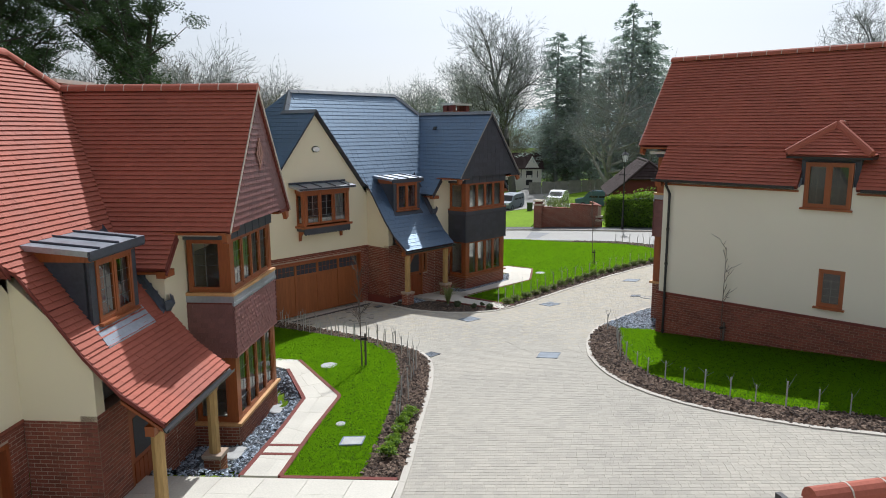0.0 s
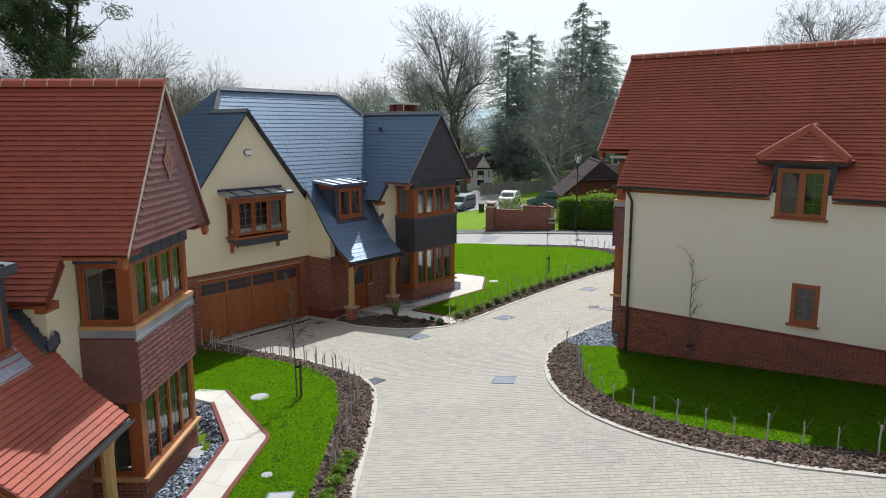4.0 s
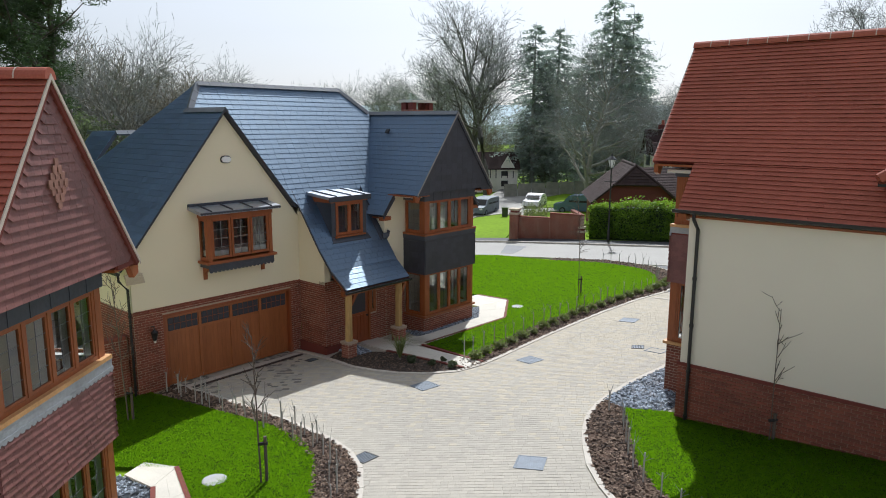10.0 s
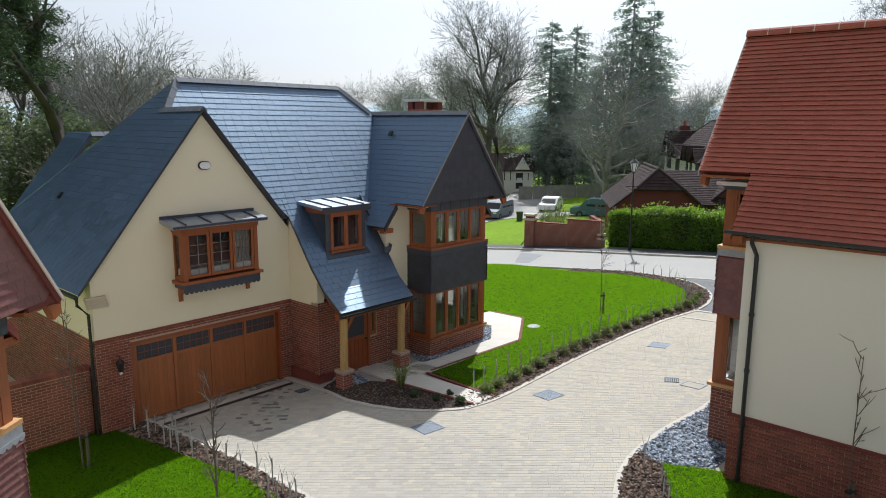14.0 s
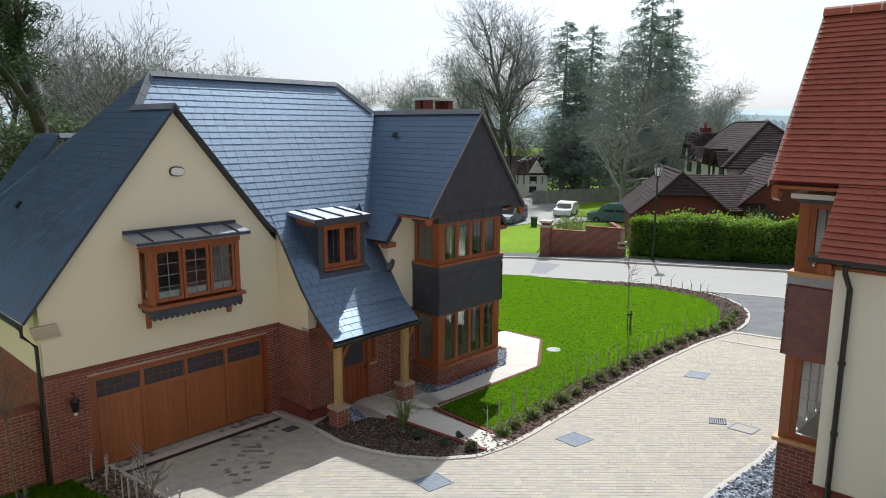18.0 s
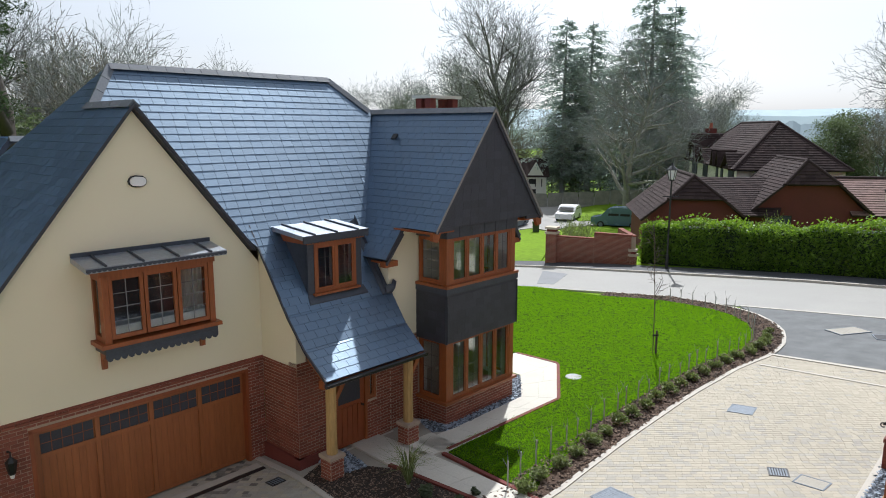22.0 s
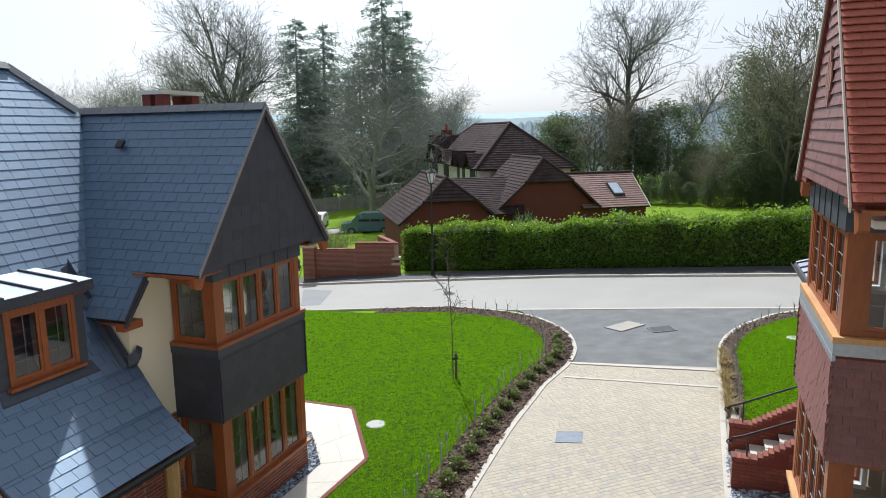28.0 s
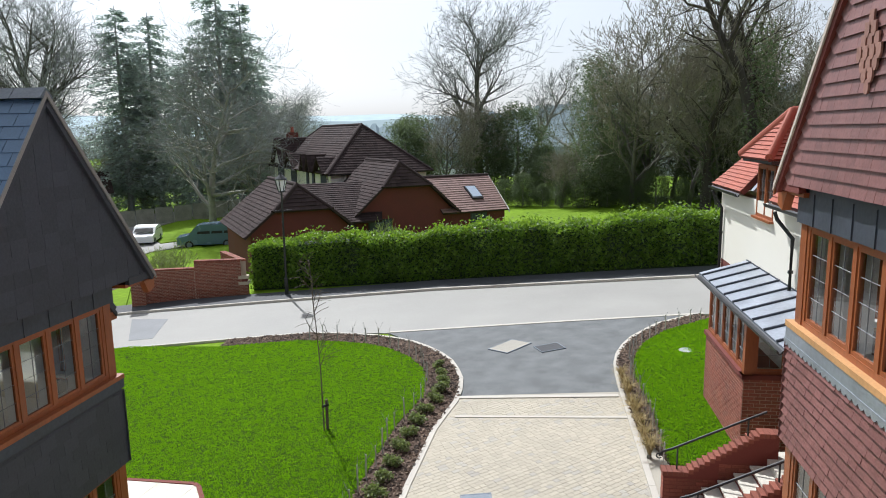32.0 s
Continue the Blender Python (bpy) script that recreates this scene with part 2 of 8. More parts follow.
SHRUB = surface("shrub_leaf", (0.16, 0.2, 0.07), 0.6, 0.4, 3, 20, 0, piece=0.9, island=True, tint=(0.21, 0.23, 0.09))
BROWN = surface("brown_tile", (0.05, 0.034, 0.032), 0.9, 0.35, 0.5, 20, 0.3, piece=0.6, island=True, spec=0.15)
PINK = surface("pink_tile", (0.25, 0.15, 0.125), 0.8, 0.2, 0.5, 20, 0.3, piece=0.5, island=True)
SKYPANE = surface("roof_window_glass", (0.6, 0.68, 0.75), 0.1, 0.05, 1, 10, 0, metal=0.9)
STONE = surface("buff_stone", (0.55, 0.47, 0.35), 0.85, 0.15, 2, 30, 0.3)
CONC = surface("concrete_cover", (0.42, 0.42, 0.41), 0.85, 0.2, 3, 40, 0.3)
STEEL = surface("galvanised_cover", (0.17, 0.2, 0.235), 0.65, 0.3, 4, 50, 0.6, metal=0.1)
WPAINT = surface("white_paint", (0.8, 0.8, 0.79), 0.5, 0.05, 1, 30, 0)
VANP = surface("grey_blue_paint", (0.1, 0.165, 0.23), 0.25, 0.1, 1, 30, 0, metal=0.1)
RUBBER = surface("rubber", (0.02, 0.02, 0.02), 0.9, 0.2, 4, 40, 0.2)
NBRICK = surface("dark_red_brick", (0.14, 0.034, 0.028), 0.85, 0.2, 0.8, 30, 0.3)
VERGE_G = surface("grey_mortar", (0.27, 0.25, 0.235), 0.9, 0.15, 2, 40, 0.3)
VERGE = surface("pale_mortar", (0.55, 0.47, 0.4), 0.9, 0.15, 2, 40, 0.3)
STRAW = surface("straw_grass", (0.38, 0.3, 0.15), 0.9, 0.3, 3, 20, 0, piece=0.6, island=True)
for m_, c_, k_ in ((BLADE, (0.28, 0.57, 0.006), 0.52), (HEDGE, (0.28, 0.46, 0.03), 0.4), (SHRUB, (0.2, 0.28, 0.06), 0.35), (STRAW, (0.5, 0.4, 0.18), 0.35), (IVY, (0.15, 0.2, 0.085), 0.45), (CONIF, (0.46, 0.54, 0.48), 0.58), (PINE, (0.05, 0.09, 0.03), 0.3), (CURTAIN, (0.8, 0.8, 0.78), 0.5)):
    leafy(m_, c_, k_)


# ---- making meshes ----
class Acc:
    """Gathers loose pieces into one mesh."""

    def __init__(self):
        self.v, self.f = [], []

    def quad(self, pts):
        n = len(self.v)
        self.v.extend(pts)
        self.f.append(tuple(range(n, n + len(pts))))

    def box(self, F, a0, a1, b0, b1, c0, c1):
        """A box in the frame F = (origin, right, up, out)."""
        o, r, u, w = F
        n = len(self.v)
        for c in (c0, c1):
            for a, b in ((a0, b0), (a1, b0), (a1, b1), (a0, b1)):
                self.v.append(o + r * a + u * b + w * c)
        for q in ((0, 3, 2, 1), (4, 5, 6, 7), (0, 1, 5, 4), (1, 2, 6, 5), (2, 3, 7, 6), (3, 0, 4, 7)):
            self.f.append(tuple(n + i for i in q))
        return self

    def prism(self, pts, vec):
        """The outline pts pushed along vec."""
        n, k = len(self.v), len(pts)
        vec = Vector(vec)
        pts = [Vector(p) for p in pts]
        nor = sum(((pts[i] - pts[0]).cross(pts[(i + 1) % k] - pts[0]) for i in range(1, k)), Vector())
        if nor.dot(vec) > 0:
            pts.reverse()
        self.v.extend(pts)
        self.v.extend(p + vec for p in pts)
        self.f.append(tuple(range(n, n + k)))
        self.f.append(tuple(range(n + 2 * k - 1, n + k - 1, -1)))
        for i in range(k):
            j = (i + 1) % k
            self.f.append((n + j, n + i, n + k + i, n + k + j))
        return self

    def tube(self, pts, radii, sides=6, cap=True):
        pts = [Vector(p) for p in pts]
        if not isinstance(radii, (list, tuple)):
            radii = [radii] * len(pts)
        n0 = len(self.v)
        for i, p in enumerate(pts):
            d = (pts[min(i + 1, len(pts) - 1)] - pts[max(i - 1, 0)]).normalized()
            a = d.orthogonal().normalized()
            b = d.cross(a)
            if abs(d.z) < 0.99:
                a = Vector((0, 0, 1)).cross(d).normalized()
                b = d.cross(a)
            for k in range(sides):
                w = 2 * math.pi * k / sides
                self.v.append(p + (a * math.cos(w) + b * math.sin(w)) * radii[i])
        for i in range(len(pts) - 1):
            for k in range(sides):
                k2 = (k + 1) % sides
                self.f.append((n0 + i * sides + k, n0 + i * sides + k2, n0 + (i + 1) * sides + k2, n0 + (i + 1) * sides + k))
        if cap:
            self.f.append(tuple(n0 + k for k in reversed(range(sides))))
            e = n0 + (len(pts) - 1) * sides
            self.f.append(tuple(e + k for k in range(sides)))
        return self

    def weld(self):
        """Joins touching boxes into one skin."""
        ids, idx, pts = {}, [], []
        for p in self.v:
            k = (round(p[0], 4), round(p[1], 4), round(p[2], 4))
            if k not in ids:
                ids[k] = len(pts)
                pts.append(p)
            idx.append(ids[k])
        faces = [tuple(idx[i] for i in f) for f in self.f]
        count = {}
        for f in faces:
            count[frozenset(f)] = count.get(frozenset(f), 0) + 1
        self.v, self.f = pts, [f for f in faces if count[frozenset(f)] == 1]
        return self

    def mesh(self, name, m, smooth=False):
        me = bpy.data.meshes.new(name)
        me.from_pydata([tuple(p) for p in self.v], [], self.f)
        me.materials.append(m)
        if smooth:
            me.polygons.foreach_set("use_smooth", [True] * len(me.polygons))
        me.update()
        return me


def thing(name, m=None, label="", category="", group="", kind=""):
    e = new(name)
    if m is not None:
        e.matrix_basis = m
    return tagged(e, label, category, group, kind)


def part(name, acc, m, parent, label="", smooth=False):
    """Links what was gathered as one mesh object under a thing or a part."""
    ob = new(name, acc.mesh(name, m, smooth))
    ob.parent = parent
    return tagged(ob, label)


def solo(name, acc, m, label, category="", group="", kind="", smooth=False, at=None):
    ob = new(name, acc.mesh(name, m, smooth))
    if at is not None:
        ob.matrix_basis = at
    return tagged(ob, label, category, group, kind)


V = Vector
X, Y, Z = V((1, 0, 0)), V((0, 1, 0)), V((0, 0, 1))


def plane_frame(pts):
    """The frame of a sloping sheet: along the courses, up the slope, out of the roof."""
    pts = [V(p) for p in pts]
    n = sum(((pts[i] - pts[0]).cross(pts[i + 1] - pts[0]) for i in range(1, len(pts) - 1)), V())
    n.normalize()
    if n.z < 0:
        n = -n
    h = Z.cross(n)
    h = h.normalized() if h.length > 1e-4 else X.copy()
    return h, n.cross(h), n


def spans(poly2, b):
    """Where the line at height b crosses a convex outline."""
    xs = []
    k = len(poly2)
    for i in range(k):
        (a0, b0), (a1, b1) = poly2[i], poly2[(i + 1) % k]
        if (b0 - b) * (b1 - b) <= 0 and abs(b1 - b0) > 1e-9:
            xs.append(a0 + (a1 - a0) * (b - b0) / (b1 - b0))
    return (min(xs), max(xs)) if len(xs) > 1 else None


JOINT = [0.0015]


def shingles(acc, pts, gauge, width, lift, rng, own=None, frame_of=None, wave=0.0):
    """Overlapping tiles over a convex sheet. own: a list that takes the poses of whole tiles instead, up to its first number."""
    h, u, n = frame_of or plane_frame(pts)
    o = V(pts[0])
    p2 = [((V(p) - o).dot(h), (V(p) - o).dot(u)) for p in pts]
    lo, hi = min(b for _, b in p2), max(b for _, b in p2)
    rows = int(math.ceil((hi - lo) / gauge - 1e-6))
    for i in range(rows):
        b0 = lo + i * gauge
        b1 = min(b0 + gauge * 1.02, hi - 0.001)
        if b1 - b0 < 0.02:
            continue
        s0, s1 = spans(p2, b0 + 0.001), spans(p2, b1 - 0.001)
        if not s0 or not s1:
            continue
        L, R = min(s0[0], s1[0]), max(s0[1], s1[1])
        a = L - width * (0.5 if i % 2 else 1.0) * rng.uniform(0.9, 1.0)
        while a < R:
            a1 = a + width
            q = [max(s0[0], min(s0[1], a)), max(s0[0], min(s0[1], a1 - JOINT[0])), max(s1[0], min(s1[1], a1 - JOINT[0])), max(s1[0], min(s1[1], a))]
            whole = q[0] == a and q[2] == a1 - JOINT[0] and q[3] == a
            if max(q[1] - q[0], q[2] - q[3]) > 0.01:
                l0 = lift * rng.uniform(0.9, 1.12)
                db = rng.uniform(-0.003, 0.003)
                if own is not None and whole and len(own) < own_cap(own) and own[0][1](o + h * a + u * b0):
                    own.append((o + h * a + u * (b0 + db), h, u, n))
                else:
                    A, B, C, D = [o + h * x + u * y for x, y in ((q[0], b0 + db), (q[1], b0 + db), (q[2], b1), (q[3], b1))]
                    k = len(acc.v)
                    b2 = l0 + rng.uniform(-wave, wave)
                    acc.v.extend((A + n * l0, B + n * b2, C + n * 0.004, D + n * 0.004, A + n * max(0.0, l0 - 0.016), B + n * max(0.0, b2 - 0.016)))
                    acc.f.extend(((k, k + 1, k + 2, k + 3), (k + 4, k + 5, k + 1, k), (k + 4, k, k + 3), (k + 1, k + 5, k + 2)))
            a = a1
    return acc


def own_cap(own):
    return own[0][0] + 1


def tile_mesh(name, gauge, width, lift, m):
    acc = Acc()
    h, u, n = X, Y, Z
    A, B, C, D = V((0, 0, 0)), V((width - JOINT[0], 0, 0)), V((width - JOINT[0], gauge * 1.02, 0)), V((0, gauge * 1.02, 0))
    acc.v.extend((A + n * lift, B + n * lift, C + n * 0.004, D + n * 0.004, A + n * max(0, lift - 0.016), B + n * max(0, lift - 0.016)))
    acc.f.extend(((0, 1, 2, 3), (4, 5, 1, 0), (4, 0, 3), (1, 5, 2)))
    return acc.mesh(name, m)


def roof(parent, name, sheets, gauge, width, lift, m, single, piece, base, cap=0, where=None, seed=1, label="", thick=0.12, wave=0.0):
    """A roof part: boarding under its sheets, tiles over them, some of them single objects."""
    rng = random.Random(seed)
    acc = Acc()
    own = [(cap, where or (lambda p: True))]
    ob = None
    for pts in sheets:
        h, u, n = plane_frame(pts)
        under = Acc().prism([V(p) - n * 0.002 for p in pts], -n * thick)
        shingles(acc, pts, gauge, width, lift, rng, own if cap else None, wave=wave)
        if ob is None:
            ob = part(name, under, base, parent, label)
        else:
            part("roof_slope", under, base, ob)
    tiles = part("slating" if piece == "slate" else "tiling", acc, m, ob)
    tiles["kind"] = "stuff"
    if cap:
        mes = [tile_mesh(piece, gauge, width, lift * k, single) for k in (0.9, 0.97, 1.04, 1.12)]
        for o, h, u, n in own[1:]:
            t = new(piece, rng.choice(mes))
            t.parent = ob
            t.matrix_basis = Matrix(((h.x, u.x, n.x, o.x), (h.y, u.y, n.y, o.y), (h.z, u.z, n.z, o.z), (0, 0, 0, 1)))
    return ob


def bricks(parent, F, a0, a1, b0, b1, cap=0, seed=1, holes=(), proud=0.006, where=None):
    """Brickwork in stretcher bond on the face of F: pieces joined, and up to cap of them single."""
    rng = random.Random(seed)
    o, r, u, w = F
    acc = Acc()
    one = Acc().box((V((0, 0, 0)), X, Y, Z), 0, 0.215, 0, 0.065, -0.01, proud)
    me = one.mesh("brick", BRICK_P) if cap else None
    made, row, b = 0, 0, b0
    while b + 0.03 < b1:
        a = a0 - (0.1125 if row % 2 else 0)
        while a < a1:
            x0, x1 = max(a, a0) + 0.005, min(a + 0.225, a1) - 0.005
            y0, y1 = b + 0.005, min(b + 0.07, b1)
            for hx0, hx1, hy0, hy1 in holes:
                if y0 < hy1 and y1 > hy0 and x0 < hx1 and x1 > hx0:
                    if x0 < hx0:
                        x1 = hx0 - 0.002
                    elif x1 > hx1:
                        x0 = hx1 + 0.002
                    else:
                        x1 = x0
            if x1 - x0 > 0.03:
                if made < cap and x1 - x0 > 0.21 and y1 - y0 > 0.06 and (where is None or where(x0, y0)):
                    t = new("brick", me)
                    t.parent = parent
                    q = o + r * x0 + u * y0
                    t.matrix_basis = Matrix(((r.x, u.x, w.x, q.x), (r.y, u.y, w.y, q.y), (r.z, u.z, w.z, q.z), (0, 0, 0, 1)))
                    made += 1
                else:
                    p = proud + rng.uniform(-0.002, 0.002)
                    k = len(acc.v)
                    for c, e in ((-0.01, 0), (p, 0.003)):
                        for x, y in ((x0 + e, y0 + e), (x1 - e, y0 + e), (x1 - e, y1 - e), (x0 + e, y1 - e)):
                            acc.v.append(o + r * x + u * y + w * c)
                    acc.f.extend(((k + 4, k + 5, k + 6, k + 7), (k, k + 1, k + 5, k + 4), (k + 1, k + 2, k + 6, k + 5), (k + 2, k + 3, k + 7, k + 6), (k + 3, k, k + 4, k + 7)))
            a += 0.225
        b += 0.075
        row += 1
    ob = part("brickwork", acc, BRICK, parent)
    ob["kind"] = "stuff"
    return ob


def panel(acc, F, a0, a1, b0, b1, t, holes=()):
    """A wall panel t thick behind the face of F with rectangular holes through it."""
    As = sorted({a0, a1, *(max(a0, min(a1, h[k])) for h in holes for k in (0, 1))})
    Bs = sorted({b0, b1, *(max(b0, min(b1, h[k])) for h in holes for k in (2, 3))})
    for i in range(len(As) - 1):
        for j in range(len(Bs) - 1):
            x, y = (As[i] + As[i + 1]) / 2, (Bs[j] + Bs[j + 1]) / 2
            if not any(h[0] < x < h[1] and h[2] < y < h[3] for h in holes):
                acc.box(F, As[i], As[i + 1], Bs[j], Bs[j + 1], -t, 0)
    return acc.weld()


def window(parent, F, a0, a1, b0, b1, lights=2, depth=0.09, lead=(2, 4), sill=True, name="window", fm=None, label="", back=0.0, curtain=()):
    """Casements side by side: frame, sashes, leaded panes and sill."""
    fm = fm or OAKF
    w = 0.07
    n = lights
    step = (a1 - a0 - w) / n
    acc = panel(Acc(), F, a0, a1, b0, b1, depth, [(a0 + i * step + w, a0 + (i + 1) * step, b0 + w, b1 - w) for i in range(n)]).weld()
    fr = part(name, acc, fm, parent, label)
    back_ = (F[0] - F[3] * (depth + 0.002), F[1], F[2], F[3])
    part("inner_frame", panel(Acc(), back_, a0, a1, b0, b1, 0.12, [(a0 + i * step + w, a0 + (i + 1) * step, b0 + w, b1 - w) for i in range(n)]), WPAINT, fr, "white-painted inner frame")
    for i in range(n):
        x0, x1 = a0 + i * step + w, a0 + (i + 1) * step
        y0, y1 = b0 + w, b1 - w
        s = 0.045
        q0 = (F[0] - F[3] * 0.012, F[1], F[2], F[3])
        sa = panel(Acc(), q0, x0, x1, y0, y1, 0.038, [(x0 + s, x1 - s, y0 + s, y1 - s)]).weld()
        part("sash", sa, fm, fr)
        o, r, u, q = F
        ga = Acc()
        ga.quad([o + r * x + u * y - q * 0.032 for x, y in ((x0 + s, y0 + s), (x1 - s, y0 + s), (x1 - s, y1 - s), (x0 + s, y1 - s))])
        g_ = part("pane", ga, GLASS, fr)
        g_.visible_shadow = False
        la = Acc()
        for k in range(1, lead[0]):
            x = x0 + s + (x1 - x0 - 2 * s) * k / lead[0]
            la.box(F, x - 0.0022, x + 0.0022, y0 + s, y1 - s, -0.038, -0.026)
        for k in range(1, lead[1]):
            y = y0 + s + (y1 - y0 - 2 * s) * k / lead[1]
            la.box(F, x0 + s, x1 - s, y - 0.0022, y + 0.0022, -0.038, -0.026)
        if la.v:
            part("leading", la, BAR, fr)
        if i in curtain:
            ca = Acc()
            k = 14
            for j in range(k):
                xa, xb = x0 + (x1 - x0) * j / k, x0 + (x1 - x0) * (j + 1) / k
                za, zb = -0.17 - 0.03 * (j % 2), -0.17 - 0.03 * ((j + 1) % 2)
                ca.quad([o + r * xa + u * y0 + q * za, o + r * xb + u * y0 + q * zb, o + r * xb + u * y1 + q * zb, o + r * xa + u * y1 + q * za])
            part("curtain", ca, CURTAIN, fr)
    if sill:
        part("sill", Acc().box(F, a0 - 0.06, a1 + 0.06, b0 - 0.05, b0, -depth, 0.09), OAKL if sill == 2 else fm, fr)
    return fr

# ---- houses: x runs along the front, the front looks to -y, heights from the garage threshold ----
def front(d):
    return (V((0, -d, 0)), X, Z, -Y)


def leftface(s):
    return (V((s, 0, 0)), -Y, Z, -X)


def rightface(s):
    return (V((s, 0, 0)), Y, Z, X)


def bay_ring(name, m, parent, d, inset, z0, z1, label=""):
    """A U-shaped band round the bay, d out from its corner posts."""
    a0, a1, y0 = 4.12 - d, 6.94 + d, -2.58 - d
    k = inset
    pts = [(a0, -1.5), (a0, y0), (a1, y0), (a1, -1.5), (a1 - k, -1.5), (a1 - k, y0 + k), (a0 + k, y0 + k), (a0 + k, -1.5)]
    return part(name, Acc().prism([(x, y, z0) for x, y in pts], (0, 0, z1 - z0)), m, parent, label)


def ridge_tiles(parent, p0, p1, m, r=0.13, step=0.45, name="ridge_tile", flat=False):
    """Half-round or angled ridge tiles from p0 to p1, each a piece."""
    p0, p1 = V(p0), V(p1)
    d = p1 - p0
    n = max(1, round(d.length / step))
    d.normalize()
    s = Z.cross(d).normalized()
    up = d.cross(s)
    ln = (p1 - p0).length / n
    acc = Acc()
    prof = [(-r, -0.07), (-r * 0.95, -0.01), (-r * 0.75, 0.045), (-r * 0.4, 0.082), (0, 0.094), (r * 0.4, 0.082), (r * 0.75, 0.045), (r * 0.95, -0.01), (r, -0.07)]
    if flat:
        prof = [(-r, -0.09), (0, 0.05), (r, -0.09)]
    ring = [[s * a + up * b + d * t for a, b in prof] for t in (0.006, ln - 0.006)]
    k = len(prof)
    acc.v.extend(ring[0] + ring[1])
    for i in range(k - 1):
        acc.f.append((i + 1, i, k + i, k + i + 1))
    acc.f.append(tuple(range(k)))
    acc.f.append(tuple(range(2 * k - 1, k - 1, -1)))
    me = acc.mesh(name, m)
    for i in range(n):
        t = new(name, me)
        t.parent = parent
        t.matrix_basis = Matrix.Translation(p0 + d * (ln * i))
    if m is RED_P:
        jo = Acc()
        for i in range(1, n):
            c = p0 + d * (ln * i)
            for (a0, b0), (a1, b1) in zip(prof, prof[1:]):
                q = [c + s * a * 1.04 + up * (b + 0.006) for a, b in ((a0, b0), (a1, b1))]
                jo.quad([q[0] - d * 0.011, q[1] - d * 0.011, q[1] + d * 0.011, q[0] + d * 0.011])
        if jo.v:
            part("mortar_joints", jo, VERGE, parent)["kind"] = "stuff"


def gutter(parent, p0, p1, out):
    acc = Acc()
    p0, p1, out = V(p0), V(p1), V(out)
    prof = [(0, 0), (0.015, -0.06), (0.06, -0.085), (0.105, -0.06), (0.12, 0), (0.105, 0), (0.06, -0.065), (0.015, -0.01)]
    acc.prism([p0 + out * a + Z * b for a, b in prof], p1 - p0)
    return part("gutter", acc, BLACKM, parent, "black half-round gutter")


def downpipe(parent, pts, r=0.04):
    acc = Acc().tube(pts, r, 8)
    zlo, zhi = min(p[2] for p in pts), max(p[2] for p in pts)
    foot = V(pts[-1])
    z = zlo + 0.5
    while z < zhi - 0.6:
        acc.tube([V((foot.x, foot.y, z)), V((foot.x, foot.y, z + 0.06))], r * 1.35, 8)
        z += 1.1
    return part("downpipe", acc, BLACKM, parent, "black downpipe with collars")


def scallop(acc, F, a0, a1, b, depth, c0, c1, n):
    """A hanging skirt with a scalloped lower edge."""
    o, r, u, w = F
    step = (a1 - a0) / n
    for i in range(n):
        x0, x1 = a0 + i * step, a0 + (i + 1) * step
        pts = [(x0, b), (x1, b), (x1, b - depth * 0.55), (x0 + step * 0.78, b - depth * 0.9), (x0 + step * 0.5, b - depth), (x0 + step * 0.22, b - depth * 0.9), (x0, b - depth * 0.55)]
        acc.prism([o + r * x + u * y + w * c0 for x, y in pts], w * (c1 - c0))


def hung_tiles(parent, F, poly, gauge, width, m, seed, lift=0.032, name="hung_tile", wave=0.0):
    """Tiles hung on an upright face, as one part."""
    o, r, u, w = F
    acc = Acc()
    pts = [o + r * a + u * b for a, b in poly]
    keep, JOINT[0] = JOINT[0], 0.003
    shingles(acc, pts, gauge, width, lift, random.Random(seed), frame_of=(r, u, w), wave=wave)
    JOINT[0] = keep
    ob = part(name + "s", acc, m, parent)
    ob["kind"] = "stuff"
    return ob


def gable_tiles(parent, S, y, GF, A, gf, gauge, m, seed, lift):
    """Tile hanging on a gable: level courses whose end tiles turn up square to the verges."""
    r = random.Random(seed)
    acc = Acc()
    L = math.hypot(gf, A - GF)
    nx, nz = (A - GF) / L, gf / L
    half = lambda z: max(0.0, gf * (A - z) / (A - GF))

    def tile(a, b, c, d):
        l0 = l1 = lift * r.uniform(0.93, 1.07)
        k = len(acc.v)
        P = lambda p, o: V((S + p[0], y - o, p[1]))
        acc.v.extend((P(a, l0), P(b, l1), P(c, 0.004), P(d, 0.004), P(a, max(0, l0 - 0.016)), P(b, max(0, l1 - 0.016))))
        acc.f.extend(((k, k + 1, k + 2, k + 3), (k + 4, k + 5, k + 1, k), (k + 4, k, k + 3), (k + 1, k + 5, k + 2)))

    n = int((A - 0.1 - GF) / gauge)
    for i in range(n):
        z0 = GF - 0.04 + i * gauge
        z1 = z0 + gauge * 1.02
        i0, i1 = max(0.0, half(z0) - 0.3), max(0.0, half(z1) - 0.3)
        a = -i0 - (0.08 if i % 2 else 0.0)
        while a < i0 - 0.01:
            b = min(a + 0.165, i0)
            q0, q1 = max(a, -i0), b - 0.003
            tile((q0, z0), (q1, z0), (max(-i1, min(i1, q1)), z1), (max(-i1, min(i1, q0)), z1))
            a += 0.165
        for s in (-1, 1):
            p0, p1 = (half(z0) - i0) * nx - 0.01, (half(z1) - i1) * nx - 0.01
            o0, o1 = (s * (i0 + nx * p0), z0 + nz * p0), (s * (i1 + nx * p1), z1 + nz * p1)
            q = ((s * i0, z0), o0, o1, (s * i1, z1))
            tile(*(q if s > 0 else (q[1], q[0], q[3], q[2])))
    ob = part("hung_tiles", acc, m, parent)
    ob["kind"] = "stuff"
    return ob


